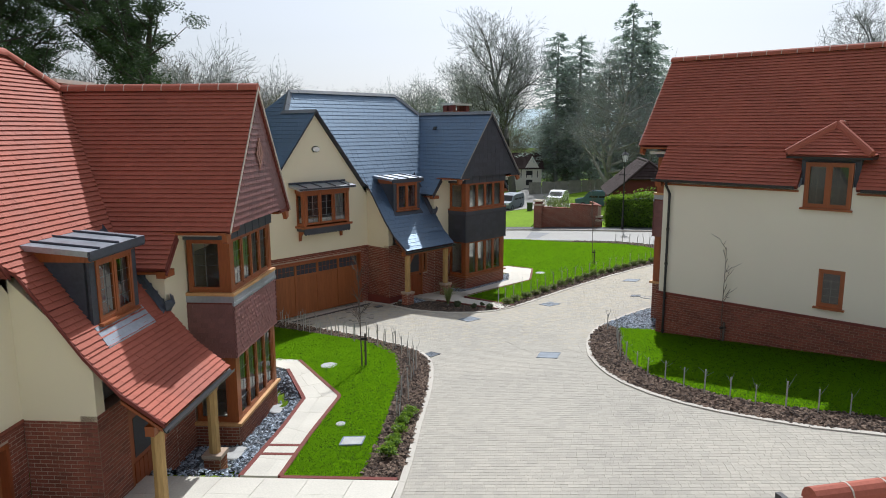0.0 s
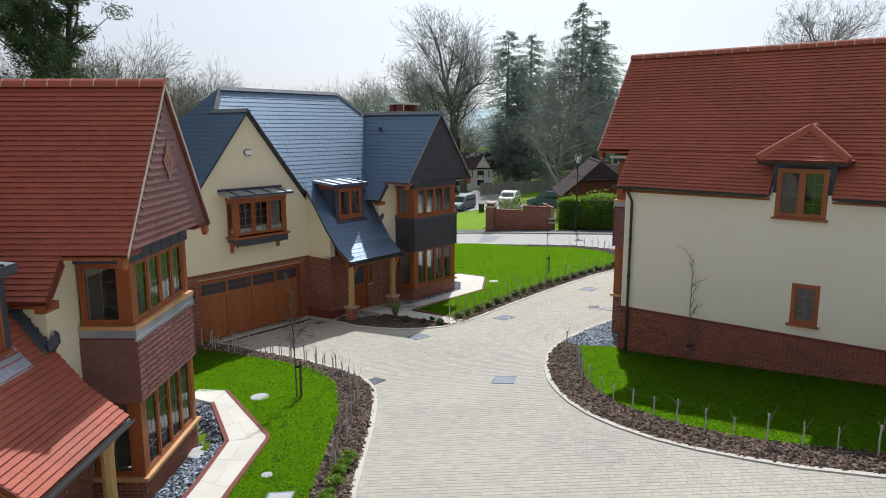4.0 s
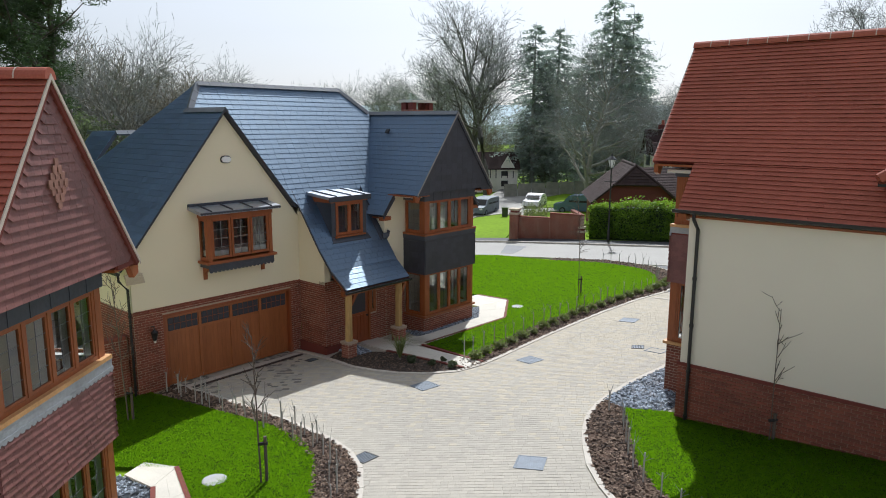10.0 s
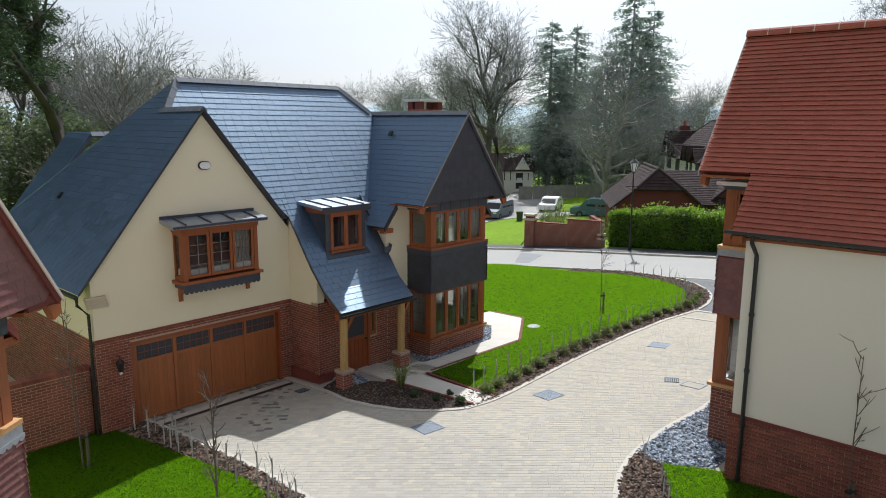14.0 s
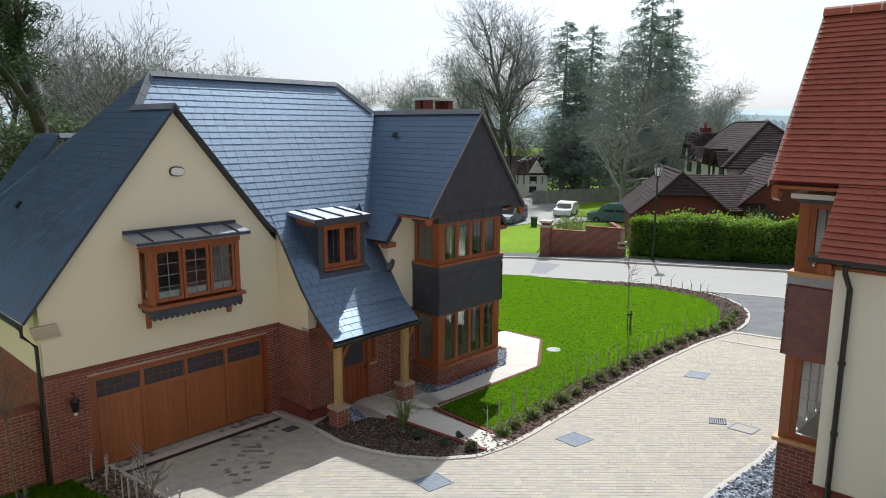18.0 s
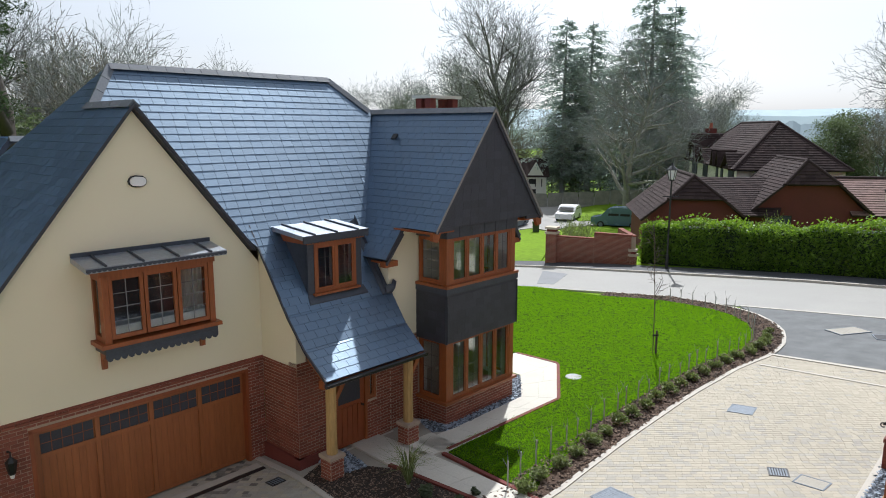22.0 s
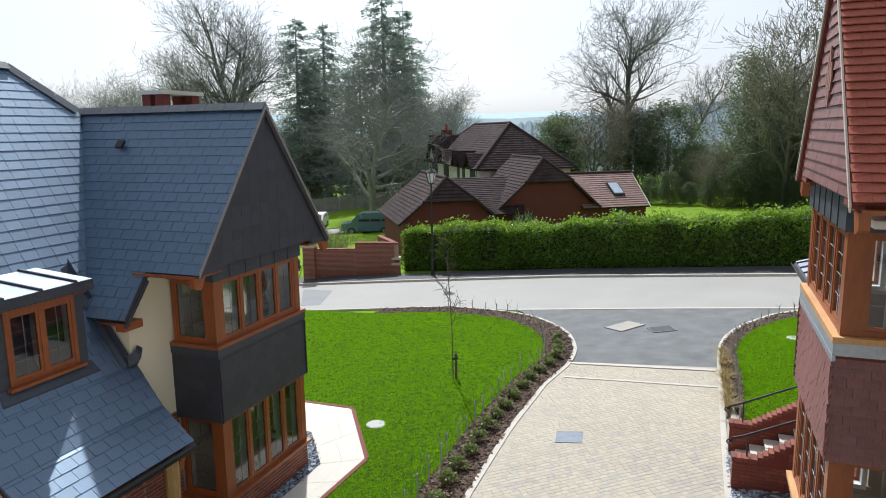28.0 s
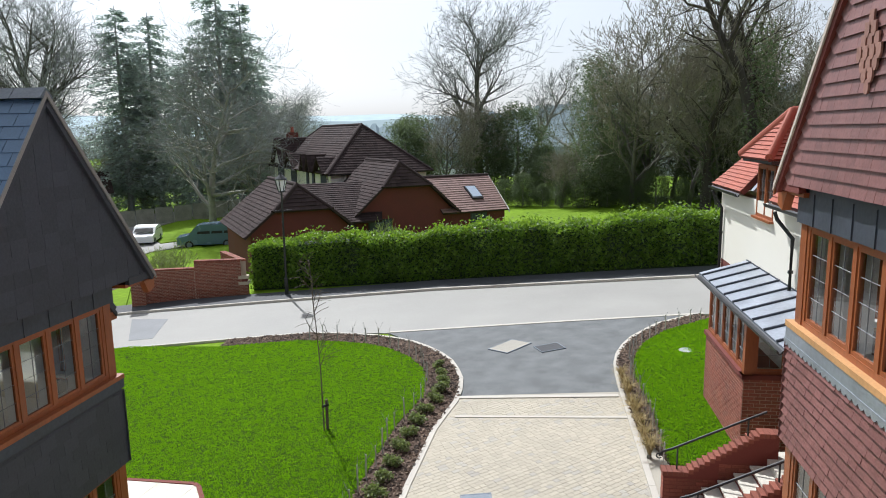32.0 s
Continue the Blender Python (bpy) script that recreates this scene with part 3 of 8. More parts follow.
def flat_lead_roof(parent, a0, a1, y0, y1, z0, z1, rolls, name="dormer_roof", label="", over=0.0):
    """A shallow lead roof with rolls; y0 is the low front edge."""
    acc = Acc()
    acc.prism([(a0, y0, z0), (a1, y0, z0), (a1, y1, z1), (a0, y1, z1)], (0, 0, -0.1))
    ob = part(name, acc, LEAD, parent, label)
    for i in range(rolls):
        x = a0 + (a1 - a0) * (i + 0.5) / rolls if rolls > 1 else (a0 + a1) / 2
        part("lead_roll", Acc().tube([(x, y0 - 0.01, z0 + 0.012), (x, y1, z1 + 0.012)], 0.028, 6), LEADD, ob)
    return ob


def wing(H, st, A, right=(3.2, 4.55), right_wall=8.3, back=8.0, seed=1, cap=0, knee=(2.18, 5.36), gap=None, right_low=2.5, inner=-1.1, S=5.58, go=0.0, G=5.36):
    """The gabled wing with its two-storey bay window."""
    gh = 2.18
    K = (A - G) / gh
    kind, single, base = st["tile"], st["single"], st["base"]
    gz, ww, lf = st["gauge"], st["width"], st["lift"]
    # walls
    for x0, x1, zb in ((3.1, 4.2, 2.5), (6.86, right_wall, right_low)):
        w1 = part("wall", panel(Acc(), front(1.55), x0, x1, -1.2, zb, 0.3), MORTAR, H, "red brick lower front wall")
        bricks(w1, front(1.55), x0, x1, -0.6, zb, holes=[(4.12, 6.94, -2, 3)], seed=seed)
        part("wall", panel(Acc(), front(1.55), x0, x1, zb, 4.6, 0.3), st["render"], H, "smooth rendered upper wall")
    rx = min(right_wall, 8.05)
    for q in ([(3.1, 4.6), (4.2, 4.6), (4.2, 5.26), (3.46, 5.26), (3.1, 4.84)], [(6.86, 4.6), (rx, 4.6), (rx, 4.84), (7.7, 5.26), (6.86, 5.26)]):
        part("wall", Acc().prism([(x, -1.55, z) for x, z in q], (0, 0.28, 0)), st["render"], H, "smooth rendered upper wall")
    hi = Acc()
    hi.prism([(3.1, -1.25, 4.6), (right_wall, -1.25, 4.6), (S + 2.4, -1.25, 5.0), (S, -1.25, A - 0.25), (S - 2.3, -1.25, 5.0)], (0, 0.2, 0))
    part("gable_wall", hi, st["render"], H)
    part("wall", panel(Acc(), leftface(3.1), -back, 1.25, 2.5, 4.6, 0.3), st["render"], H)
    if right_wall < 8.5:
        # Unseen openings, added on the slate house to let daylight into the bay rooms.
        part("wall", panel(Acc(), rightface(right_wall), -1.25, back, -1.2, 4.6, 0.3, [(-0.5, 0.5, 0.9, 2.2), (-0.5, 0.5, 3.4, 4.5)] if st["flat"] else ()), st["render"], H)
        # Added curtains keep those openings from showing through as bright holes.
        for z0, z1 in ((0.86, 2.25), (3.36, 4.52)) if st["flat"] else ():
            part("curtain", Acc().box(rightface(right_wall), -0.56, 0.56, z0, z1, -0.34, -0.32), CURTAIN, H, "added net curtain softening light from the unseen opening")
    lw = Acc()
    panel(lw, leftface(3.1), -back, 1.25, -1.2, 2.5, 0.3)
    w2 = part("wall", lw, MORTAR, H)
    bricks(w2, leftface(3.1), -0.6, 1.55, -0.3, 2.5, seed=seed + 1)
    # inside: floors and partition
    ins = Acc()
    F0 = (V((0, 0, 0)), X, Z, -Y)
    ins.box(F0, 3.4, right_wall - 0.3, 0.0, 0.1, -back + 0.4, 1.5)
    ins.box(F0, 4.15, 6.9, 2.75, 3.05, -back + 0.4, 2.5)
    ins.box(F0, 3.4, right_wall - 0.3, 2.75, 3.05, -back + 0.4, 1.5)
    ins.box(F0, 3.4, right_wall - 0.3, -0.6, 4.3, inner, inner + 0.15)
    ins.box(F0, S - 1.9, S + 1.9, 4.3, 5.3, inner, inner + 0.15)
    ins.box(F0, S - 1.9, S + 1.9, 5.22, 5.3, -0.95, 2.5)
    part("interior", ins, INSIDE, H, "pale plastered rooms behind the windows")
    # bay: plinth, windows, apron, windows, frieze
    bp = Acc().prism([(4.12, -1.5, -1.0), (4.12, -2.58, -1.0), (6.94, -2.58, -1.0), (6.94, -1.5, -1.0), (6.79, -1.5, -1.0), (6.79, -2.43, -1.0), (4.27, -2.43, -1.0), (4.27, -1.5, -1.0)], (0, 0, 1.78))
    b1 = part("bay_plinth", bp, MORTAR, H, "red brick bay plinth")
    bricks(b1, front(2.58), 4.12, 6.94, -0.6, 0.78, cap=st["bricks"], seed=seed + 2)
    bricks(b1, leftface(4.12), 1.5, 2.58, -0.6, 0.78, seed=seed + 3)
    bricks(b1, rightface(6.94), -2.58, -1.5, -0.6, 0.78, seed=seed + 4)
    for z0, z1, nm in ((0.8, 2.42, "lower"), (3.88, 5.1, "upper")):
        for s0, s1 in ((4.12, 4.3), (6.76, 6.94)):
            part("corner_post", Acc().box(front(2.58), s0, s1, z0, z1, -0.18, 0), OAKF, H)
        lead = (2, 4)
        window(H, front(2.57), 4.3, 6.76, z0, z1, 4, lead=lead, label="orange timber bay window with leaded lights", sill=0, curtain=st["curtain"] if nm == "upper" else ())
        window(H, leftface(4.13), 1.6, 2.42, z0, z1, 1, lead=lead, sill=0)
        window(H, rightface(6.93), -2.42, -1.6, z0, z1, 1, lead=lead, sill=0)
        bay_ring("sill", OAKL if st["pale_sill"] else OAKF, H, 0.08, 0.2, z0 - 0.07, z0, "moulded timber bay sill")
    ap = Acc().prism([(4.08, -1.5, 2.42), (4.08, -2.62, 2.42), (6.98, -2.62, 2.42), (6.98, -1.5, 2.42), (6.88, -1.5, 2.42), (6.88, -2.52, 2.42), (4.18, -2.52, 2.42), (4.18, -1.5, 2.42)], (0, 0, 1.38))
    apron = part("apron", ap, st["hung_base"], H, st["apron_label"])
    for F, a0, a1, k in ((front(2.62), 4.03, 7.03, 5), (leftface(4.08), 1.52, 2.66, 6), (rightface(6.98), -2.66, -1.52, 7)):
        hung_tiles(apron, F, [(a0, 2.38), (a1, 2.38), (a1, 3.62), (a0, 3.62)], st["hung_gauge"], st["hung_width"], st["hung"], seed + k, wave=0.002, lift=st["hung_lift"])
    fl = bay_ring("lead_flashing", LEADD if not st["scallop"] else LEAD, apron, 0.07, 0.05, 3.66, 3.81, "lead flashing under the sill")
    if st["scallop"]:
        sc = Acc()
        scallop(sc, front(2.62), 4.02, 7.04, 3.66, 0.09, 0.0, 0.034, 24)
        part("scalloped_edge", sc, LEAD, apron, "scalloped lower edge of the lead")["kind"] = "stuff"
    fz = bay_ring("frieze", LEADD, H, 0.04, 0.1, 5.08, 5.5, "dark lead frieze above the bay window")
    for i in range(1, 6):
        part("welt", Acc().box(front(2.62), 4.08 + i * 0.483 - 0.008, 4.08 + i * 0.483 + 0.008, 5.08, 5.44, 0, 0.012), LEADD, fz)
    # tile-hung gable
    gb = Acc()
    GF = G + 0.09
    gf = gh * (A - GF) / (A - G)
    gb.prism([(S - gf + 0.06, -2.84 + go, GF), (S + gf - 0.06, -2.84 + go, GF), (S, -2.84 + go, A - 0.1)], (0, 0.1, 0))
    gable = part("gable", gb, st["hung_base"], H, st["gable_label"])
    if st["scallop"]:
        gable_tiles(gable, S, -2.84 + go, GF, A - 0.02, gf, 0.138, st["hung"], seed + 9, 0.029)
        # a diamond of pale club tiles, set in courses with gaps between the tails
        for j in range(7):
            k = 4 - abs(j - 3)
            for i in range(k):
                x, zz = S + (i - (k - 1) / 2) * 0.125, (A - 1.2) - j * 0.1
                dm = Acc().prism([V((x + a, -2.866 + go - 0.004 * (j % 2), zz + b)) for a, b in ((-0.045, 0.06), (0.045, 0.06), (0.045, -0.03), (0.022, -0.07), (-0.022, -0.07), (-0.045, -0.03))], (0, -0.018, 0))
                part("club_tile", dm, CLUB, gable)
    else:
        hung_tiles(gable, front(2.84 - go), [(S - gf + 0.03, GF - 0.04), (S + gf - 0.03, GF - 0.04), (S + 0.02, A - 0.12), (S - 0.02, A - 0.12)], st["hung_gauge"], st["hung_width"], st["hung"], seed + 9, wave=0.004, lift=st["hung_lift"])
    part("soffit", Acc().box((V((0, 0, 0)), X, Z, -Y), S - gh + 0.1, S + gh - 0.1, GF - 0.04, GF - 0.01, 1.56, 2.83 - go), OAKF, H, "stained timber soffit")
    for s in (-1, 1):
        part("barge_foot", Acc().prism([(S + s * (gh - 0.02), -2.86 + go, G - 0.03), (S + s * (gf - 0.02), -2.86 + go, GF), (S + s * 1.5, -2.86 + go, GF), (S + s * 1.5, -2.86 + go, G - 0.03)], (0, 0.08, 0)), st["hung_base"], H, "dark barge foot")
    # soffit and barge under the overhang
    for s in (-1, 1):
        part("soffit", Acc().prism([(S + s * 1.45, -2.82 + go, G - 0.02), (S + s * (gh + 0.06), -2.82 + go, G - 0.02), (S + s * (gh + 0.06), -1.5, G - 0.02), (S + s * 1.45, -1.5, G - 0.02)], (0, 0, -0.05)), OAKF, H, "stained timber soffit")
        part("bracket", Acc().prism([(S + s * (gh - 0.25), -2.84 + go, G - 0.05), (S + s * (gh + 0.05), -2.84 + go, G - 0.05), (S + s * (gh + 0.05), -2.84 + go, G - 0.22), (S + s * (gh - 0.12), -2.84 + go, G - 0.28)], (0, 0.1, 0)), OAKF, H)
    # roof
    e0 = st["left_eave"]
    sheets = []
    for s, (eo, ez) in ((-1, e0), (1, right)):
        ko, kz = knee if s > 0 else (gh, G)
        sheets.append([(S, -2.9 + go, A), (S, back, A), (S + s * ko, back, kz), (S + s * ko, -2.9 + go, kz)])
        for y0, y1 in ((-1.75, gap[0]), (gap[1], back)) if gap and s > 0 else ((-1.75, back),):
            sheets.append([(S + s * ko, y0, kz), (S + s * ko, y1, kz), (S + s * eo, y1, ez), (S + s * eo, y0, ez)])
    rf = roof(H, "roof", sheets, gz, ww, lf, kind, single, st["piece"], base, cap=cap, where=st["where"], seed=seed, label=st["roof_label"], thick=0.1)
    ridge_tiles(rf, (S, -2.92 + go, A + 0.02), (S, back, A + 0.02), st["ridge"], flat=st["flat"])
    for s in (-1, 1):
        vg = Acc().prism([(S, -2.905 + go, A + 0.03), (S + s * gh, -2.905 + go, G + 0.03), (S + s * gh, -2.905 + go, G - 0.05), (S, -2.905 + go, A - 0.05)], (0, -0.02, 0))
        part("verge", vg, st["verge"], rf, "thin mortared verge")
    for s, (eo, ez) in ((-1, e0), (1, right)):
        so = Acc()
        so.prism([(S + s * gh, -1.77, G - 0.12), (S + s * eo, -1.77, ez - 0.1), (S + s * (eo - 0.04), -1.77, ez - 0.15), (S + s * (gh - 0.05), -1.77, G - 0.18)], (0, 0.06, 0))
        part("raked_verge", so, st["hung_base"], H, "slim raked verge")
        part("eave_end", Acc().box((V((0, 0, 0)), X, Z, -Y), min(S + s * eo, S + s * (eo - 0.42)), max(S + s * eo, S + s * (eo - 0.42)), ez - 0.2, ez - 0.06, 1.55, 1.74), OAKF, H, "stained timber eave end")
        for y0, y1 in ((-1.75, gap[0]), (gap[1], back)) if gap and s > 0 else ((-1.75, back),):
            so = Acc()
            so.prism([(S + s * (eo - 0.14), y0, ez - 0.1), (S + s * (eo - 0.14), y1, ez - 0.1), (S + s * (eo - 0.4), y1, ez - 0.1), (S + s * (eo - 0.4), y0, ez - 0.1)], (0, 0, -0.05))
            part("eave_soffit", so, OAKF, H)
    return rf


def porch_door(H, F, s0):
    acc = Acc().box(F, s0, s0 + 0.95, 0.15, 2.2, -0.08, -0.02)
    d = part("front_door", acc, DOORM, H, "red-stained half-glazed front door")
    for i in range(5):
        part("door_board", Acc().box(F, s0 + 0.08 + i * 0.16, s0 + 0.225 + i * 0.16, 0.25, 1.15, -0.02, 0.0), DOORM, d)
    part("pane", Acc().box(F, s0 + 0.14, s0 + 0.81, 1.25, 2.05, -0.02, -0.012), SLATE_D, d, "dark leaded glass")
    part("handle", Acc().tube([F[0] + F[1] * (s0 + 0.85) + Z * 1.1 + F[3] * 0.0, F[0] + F[1] * (s0 + 0.85) + Z * 1.1 + F[3] * 0.06], 0.03, 8), BLACKM, d)
    fr = Acc().box(F, s0 - 0.08, s0, 0.1, 2.28, -0.1, 0.02).box(F, s0 + 0.95, s0 + 1.03, 0.1, 2.28, -0.1, 0.02).box(F, s0 - 0.08, s0 + 1.03, 2.2, 2.28, -0.1, 0.02)
    part("door_frame", fr, OAKF, d)
    window(H, F, s0 + 1.03, s0 + 1.32, 1.15, 2.28, 1, lead=(2, 4), sill=0)


def body(H, st, seed=50, cap=0, oriel=True):
    """The main house with its garage gable, catslide porch and dormer."""
    gz, ww, lf = st["gauge"], st["width"], st["lift"]
    AX, AZ, KG = -2.42, 8.25, 1.265
    # garage walls
    door = (-4.68, -0.22, -1.0, 2.2)
    for F, q in ((leftface(-5.6), (-9.0, -0.05, -1.0, 2.5)), (leftface(0.25), (0.26, 1.6, -1.0, 2.5))):
        part("wall", panel(Acc(), F, *q, 0.3), MORTAR, H, "red brick lower wall")
    entry = [(1.2, 2.3, 0.05, 2.3), (2.3, 2.6, 1.15, 2.3)]
    part("wall", panel(Acc(), front(1.6), 0.25, 3.1, -1.0, 2.6, 0.3, entry), MORTAR, H, "red brick porch wall")
    acc = panel(Acc(), front(0.25), -5.6, 0.25, -1.0, 2.5, 0.3, [door]).weld()
    gw = part("wall", acc, MORTAR, H, "red brick garage wall")
    bricks(gw, front(0.25), -5.6, 0.25, 0.0, 2.38, cap=st["bricks"], seed=seed, holes=[(-4.74, -0.16, -1, 2.28)])
    bricks(gw, leftface(-5.6), -9.0, 0.25, -0.3, 2.5, seed=seed + 1)
    bricks(gw, leftface(0.25), 0.26, 1.6, -0.1, 2.5, seed=seed + 2, cap=st["bricks"] // 2)
    bricks(gw, front(1.6), 0.25, 3.1, -0.1, 2.6, seed=seed + 3, holes=entry)
    me = Acc().box((V((0, 0, 0)), X, Z, -Y), 0, 0.217, 2.4, 2.455, -0.01, 0.022).mesh("band_brick", BRICK_P)
    for r_ in range(2):
        for i in range(26):
            q = new("band_brick", me)
            q.parent = gw
            q.matrix_basis = Matrix.Translation((-5.6 + i * 0.225, -0.25, r_ * 0.065))
    pl = Acc().box(leftface(0.25), 0.26, 1.68, -1.0, 0.35, -0.1, 0.07).box(front(1.6), 0.18, 1.05, -1.0, 0.35, -0.1, 0.07)
    part("plinth", pl, BRICK_W, gw, "splayed brick plinth")
    up = Acc()
    up.prism([(-5.6, -0.25, 2.5), (0.25, -0.25, 2.5), (0.25, -0.25, 3.75), (0.25, -0.25, 4.75), (AX, -0.25, AZ - 0.12), (-5.6, -0.25, 4.15)], (0, 0.25, 0))
    part("gable_wall", up, st["render"], H, "smooth cream rendered gable wall")
    up = Acc()
    up.prism([(0.25, -0.24, 2.5), (0.25, -1.6, 2.5), (0.25, -1.6, 3.4), (0.25, -0.9, 4.35), (0.25, -0.24, 5.0)], (0.25, 0, 0))
    part("wall", up, st["render"], H)
    part("wall", panel(Acc(), leftface(-5.6), -9.0, -0.05, 2.5, 3.9, 0.28), st["render"], H)
    # sectional garage door
    dm = Acc().box(front(0.12), -4.68, -0.22, 0.02, 2.2, -0.06, -0.02)
    gd = part("garage_door", dm, CEDAR, H, "wide cedar garage door with small top lights")
    bw = (4.46 - 0.1) / 4
    for i in range(4):
        a0 = -4.63 + i * bw
        for j in range(7):
            x0 = a0 + 0.1 + j * (bw - 0.16) / 7
            part("board", Acc().box(front(0.12), x0, x0 + (bw - 0.16) / 7 - 0.004, 0.1, 1.62, -0.03, 0.0), CEDAR, gd)
        rl = Acc().box(front(0.12), a0, a0 + 0.09, 0.03, 2.19, -0.02, 0.012).box(front(0.12), a0 + 0.09, a0 + bw, 1.62, 1.7, -0.02, 0.012).box(front(0.12), a0 + 0.09, a0 + bw, 2.1, 2.19, -0.02, 0.012).box(front(0.12), a0 + 0.09, a0 + bw, 0.03, 0.1, -0.02, 0.012)
        part("stile", rl, CEDAR, gd)
        pn = Acc().box(front(0.12), a0 + 0.11, a0 + bw - 0.03, 1.7, 2.1, -0.02, -0.008)
        part("top_light", pn, SLATE_D, gd, "dark leaded top light")
        lb = Acc()
        for k in range(1, 5):
            x = a0 + 0.11 + (bw - 0.14) * k / 5
            lb.box(front(0.12), x - 0.006, x + 0.006, 1.7, 2.1, -0.01, 0.0)
        lb.box(front(0.12), a0 + 0.11, a0 + bw - 0.03, 1.894, 1.906, -0.01, 0.0)
        part("leading", lb, OAKF, gd)
    fr = Acc().box(front(0.25), -4.74, -4.66, 0, 2.26, -0.15, 0.01).box(front(0.25), -0.24, -0.16, 0, 2.26, -0.15, 0.01).box(front(0.25), -4.74, -0.16, 2.2, 2.28, -0.15, 0.01)
    part("door_frame", fr, DOORM, gd)
    # oriel window
    if oriel:
        o = Acc()
        F = front(0.75)
        o.box(F, -3.42, -3.3, 3.72, 5.05, -0.12, 0).box(F, -1.27, -1.15, 3.72, 5.05, -0.12, 0).box(F, -3.46, -1.11, 5.02, 5.2, -0.5, 0.0)
        orl = part("oriel_window", o, OAKF, H, "projecting timber oriel window with lead roof")
        for i in range(3):
            step = 2.03 / 3
            x0, x1 = -3.3 + i * step, -3.3 + (i + 1) * step
            s_ = Acc()
            for q in ((x0 + 0.01, x0 + 0.08, 3.79, 5.02), (x1 - 0.08, x1 - 0.01, 3.79, 5.02), (x0 + 0.08, x1 - 0.08, 3.79, 3.87), (x0 + 0.08, x1 - 0.08, 4.94, 5.02)):
                s_.box(F, *q, -0.07, -0.01)
            part("sash", s_, OAKF, orl)
            pa = Acc()
            pa.quad([F[0] + X * a + Z * b + F[3] * -0.04 for a, b in ((x0 + 0.08, 3.87), (x1 - 0.08, 3.87), (x1 - 0.08, 4.94), (x0 + 0.08, 4.94))])
            part("pane", pa, GLASS, orl).visible_shadow = False
            lb = Acc()
            lb.box(F, (x0 + x1) / 2 - 0.006, (x0 + x1) / 2 + 0.006, 3.87, 4.94, -0.05, -0.03)
            for k in (1, 2, 3):
                b = 3.87 + 1.07 * k / 4
                lb.box(F, x0 + 0.08, x1 - 0.08, b - 0.006, b + 0.006, -0.05, -0.03)
            part("leading", lb, BAR, orl)
        for Fx, a0, a1 in ((leftface(-3.42), 0.25, 0.63), (rightface(-1.15), -0.63, -0.25)):
            s_ = Acc().box(Fx, a0, a1, 4.94, 5.02, -0.07, 0).box(Fx, a0, a1, 3.72, 3.84, -0.07, 0).box(Fx, a0, a0 + 0.07, 3.84, 4.94, -0.07, 0).box(Fx, a1 - 0.07, a1, 3.84, 4.94, -0.07, 0)
            part("side_frame", s_, OAKF, orl)
            pa = Acc()
            pa.quad([Fx[0] + Fx[1] * a + Z * b + Fx[3] * -0.03 for a, b in ((a0 + 0.07, 3.84), (a1 - 0.07, 3.84), (a1 - 0.07, 4.94), (a0 + 0.07, 4.94))])
            part("pane", pa, GLASS, orl).visible_shadow = False
        # Near-black sheet on the wall: an unlit room put into its colour.
        bk = Acc().box(front(0.25), -3.4, -1.17, 3.8, 5.05, 0.001, 0.008)
        part("room_back", bk, SLATE_D, orl)
        cu = Acc()
        for j in range(14):
            xa, xb = -1.92 + 0.6 * j / 14, -1.92 + 0.6 * (j + 1) / 14
            ya, yb = -0.56 - 0.03 * (j % 2), -0.56 - 0.03 * ((j + 1) % 2)
            cu.quad([V((xa, ya, 3.84)), V((xb, yb, 3.84)), V((xb, yb, 4.97)), V((xa, ya, 4.97))])
        part("curtain", cu, CURTAIN, orl)
        part("inner_sill", Acc().box(front(0.25), -3.35, -1.2, 3.86, 4.02, 0.05, 0.4), WPAINT, orl)
        sl = Acc().box(F, -3.52, -1.05, 3.65, 3.73, -0.5, 0.08)
        part("sill", sl, OAKF, orl)
        sk = Acc()
        sk.box(F, -3.44, -1.13, 3.52, 3.65, -0.5, 0.02)
        scallop(sk, F, -3.44, -1.13, 3.54, 0.16, -0.02, 0.024, 17)
        part("skirt", sk, LEADD, orl, "scalloped lead skirt")
        for x in (-3.36, -1.3):
            br = Acc().prism([(x, -0.25, 3.6), (x, -0.6, 3.6), (x, -0.52, 3.45), (x, -0.36, 3.32), (x, -0.34, 3.12), (x, -0.25, 3.1)], (0.09, 0, 0))
            part("bracket", br, OAKF, orl)
        fr_ = flat_lead_roof(orl, -3.75, -0.95, -0.98, -0.25, 5.27, 5.39, 4, "oriel_roof", "lead oriel roof with rolls")
        part("upstand", Acc().box(front(0.25), -3.75, -0.95, 5.35, 5.46, 0, 0.05), LEADD, orl)
        ed = Acc()
        scallop(ed, front(0.98), -3.75, -0.95, 5.25, 0.07, -0.02, 0.012, 30)
        part("scalloped_edge", ed, LEADD, orl)
    # roofs
    MR = lambda d: 9.15 - 1.37 * (d + 2.4)
    S, WA = 5.58, st["apex"]
    vd = (9.15 - WA) / 1.37 - 2.4
    k2 = 2.55
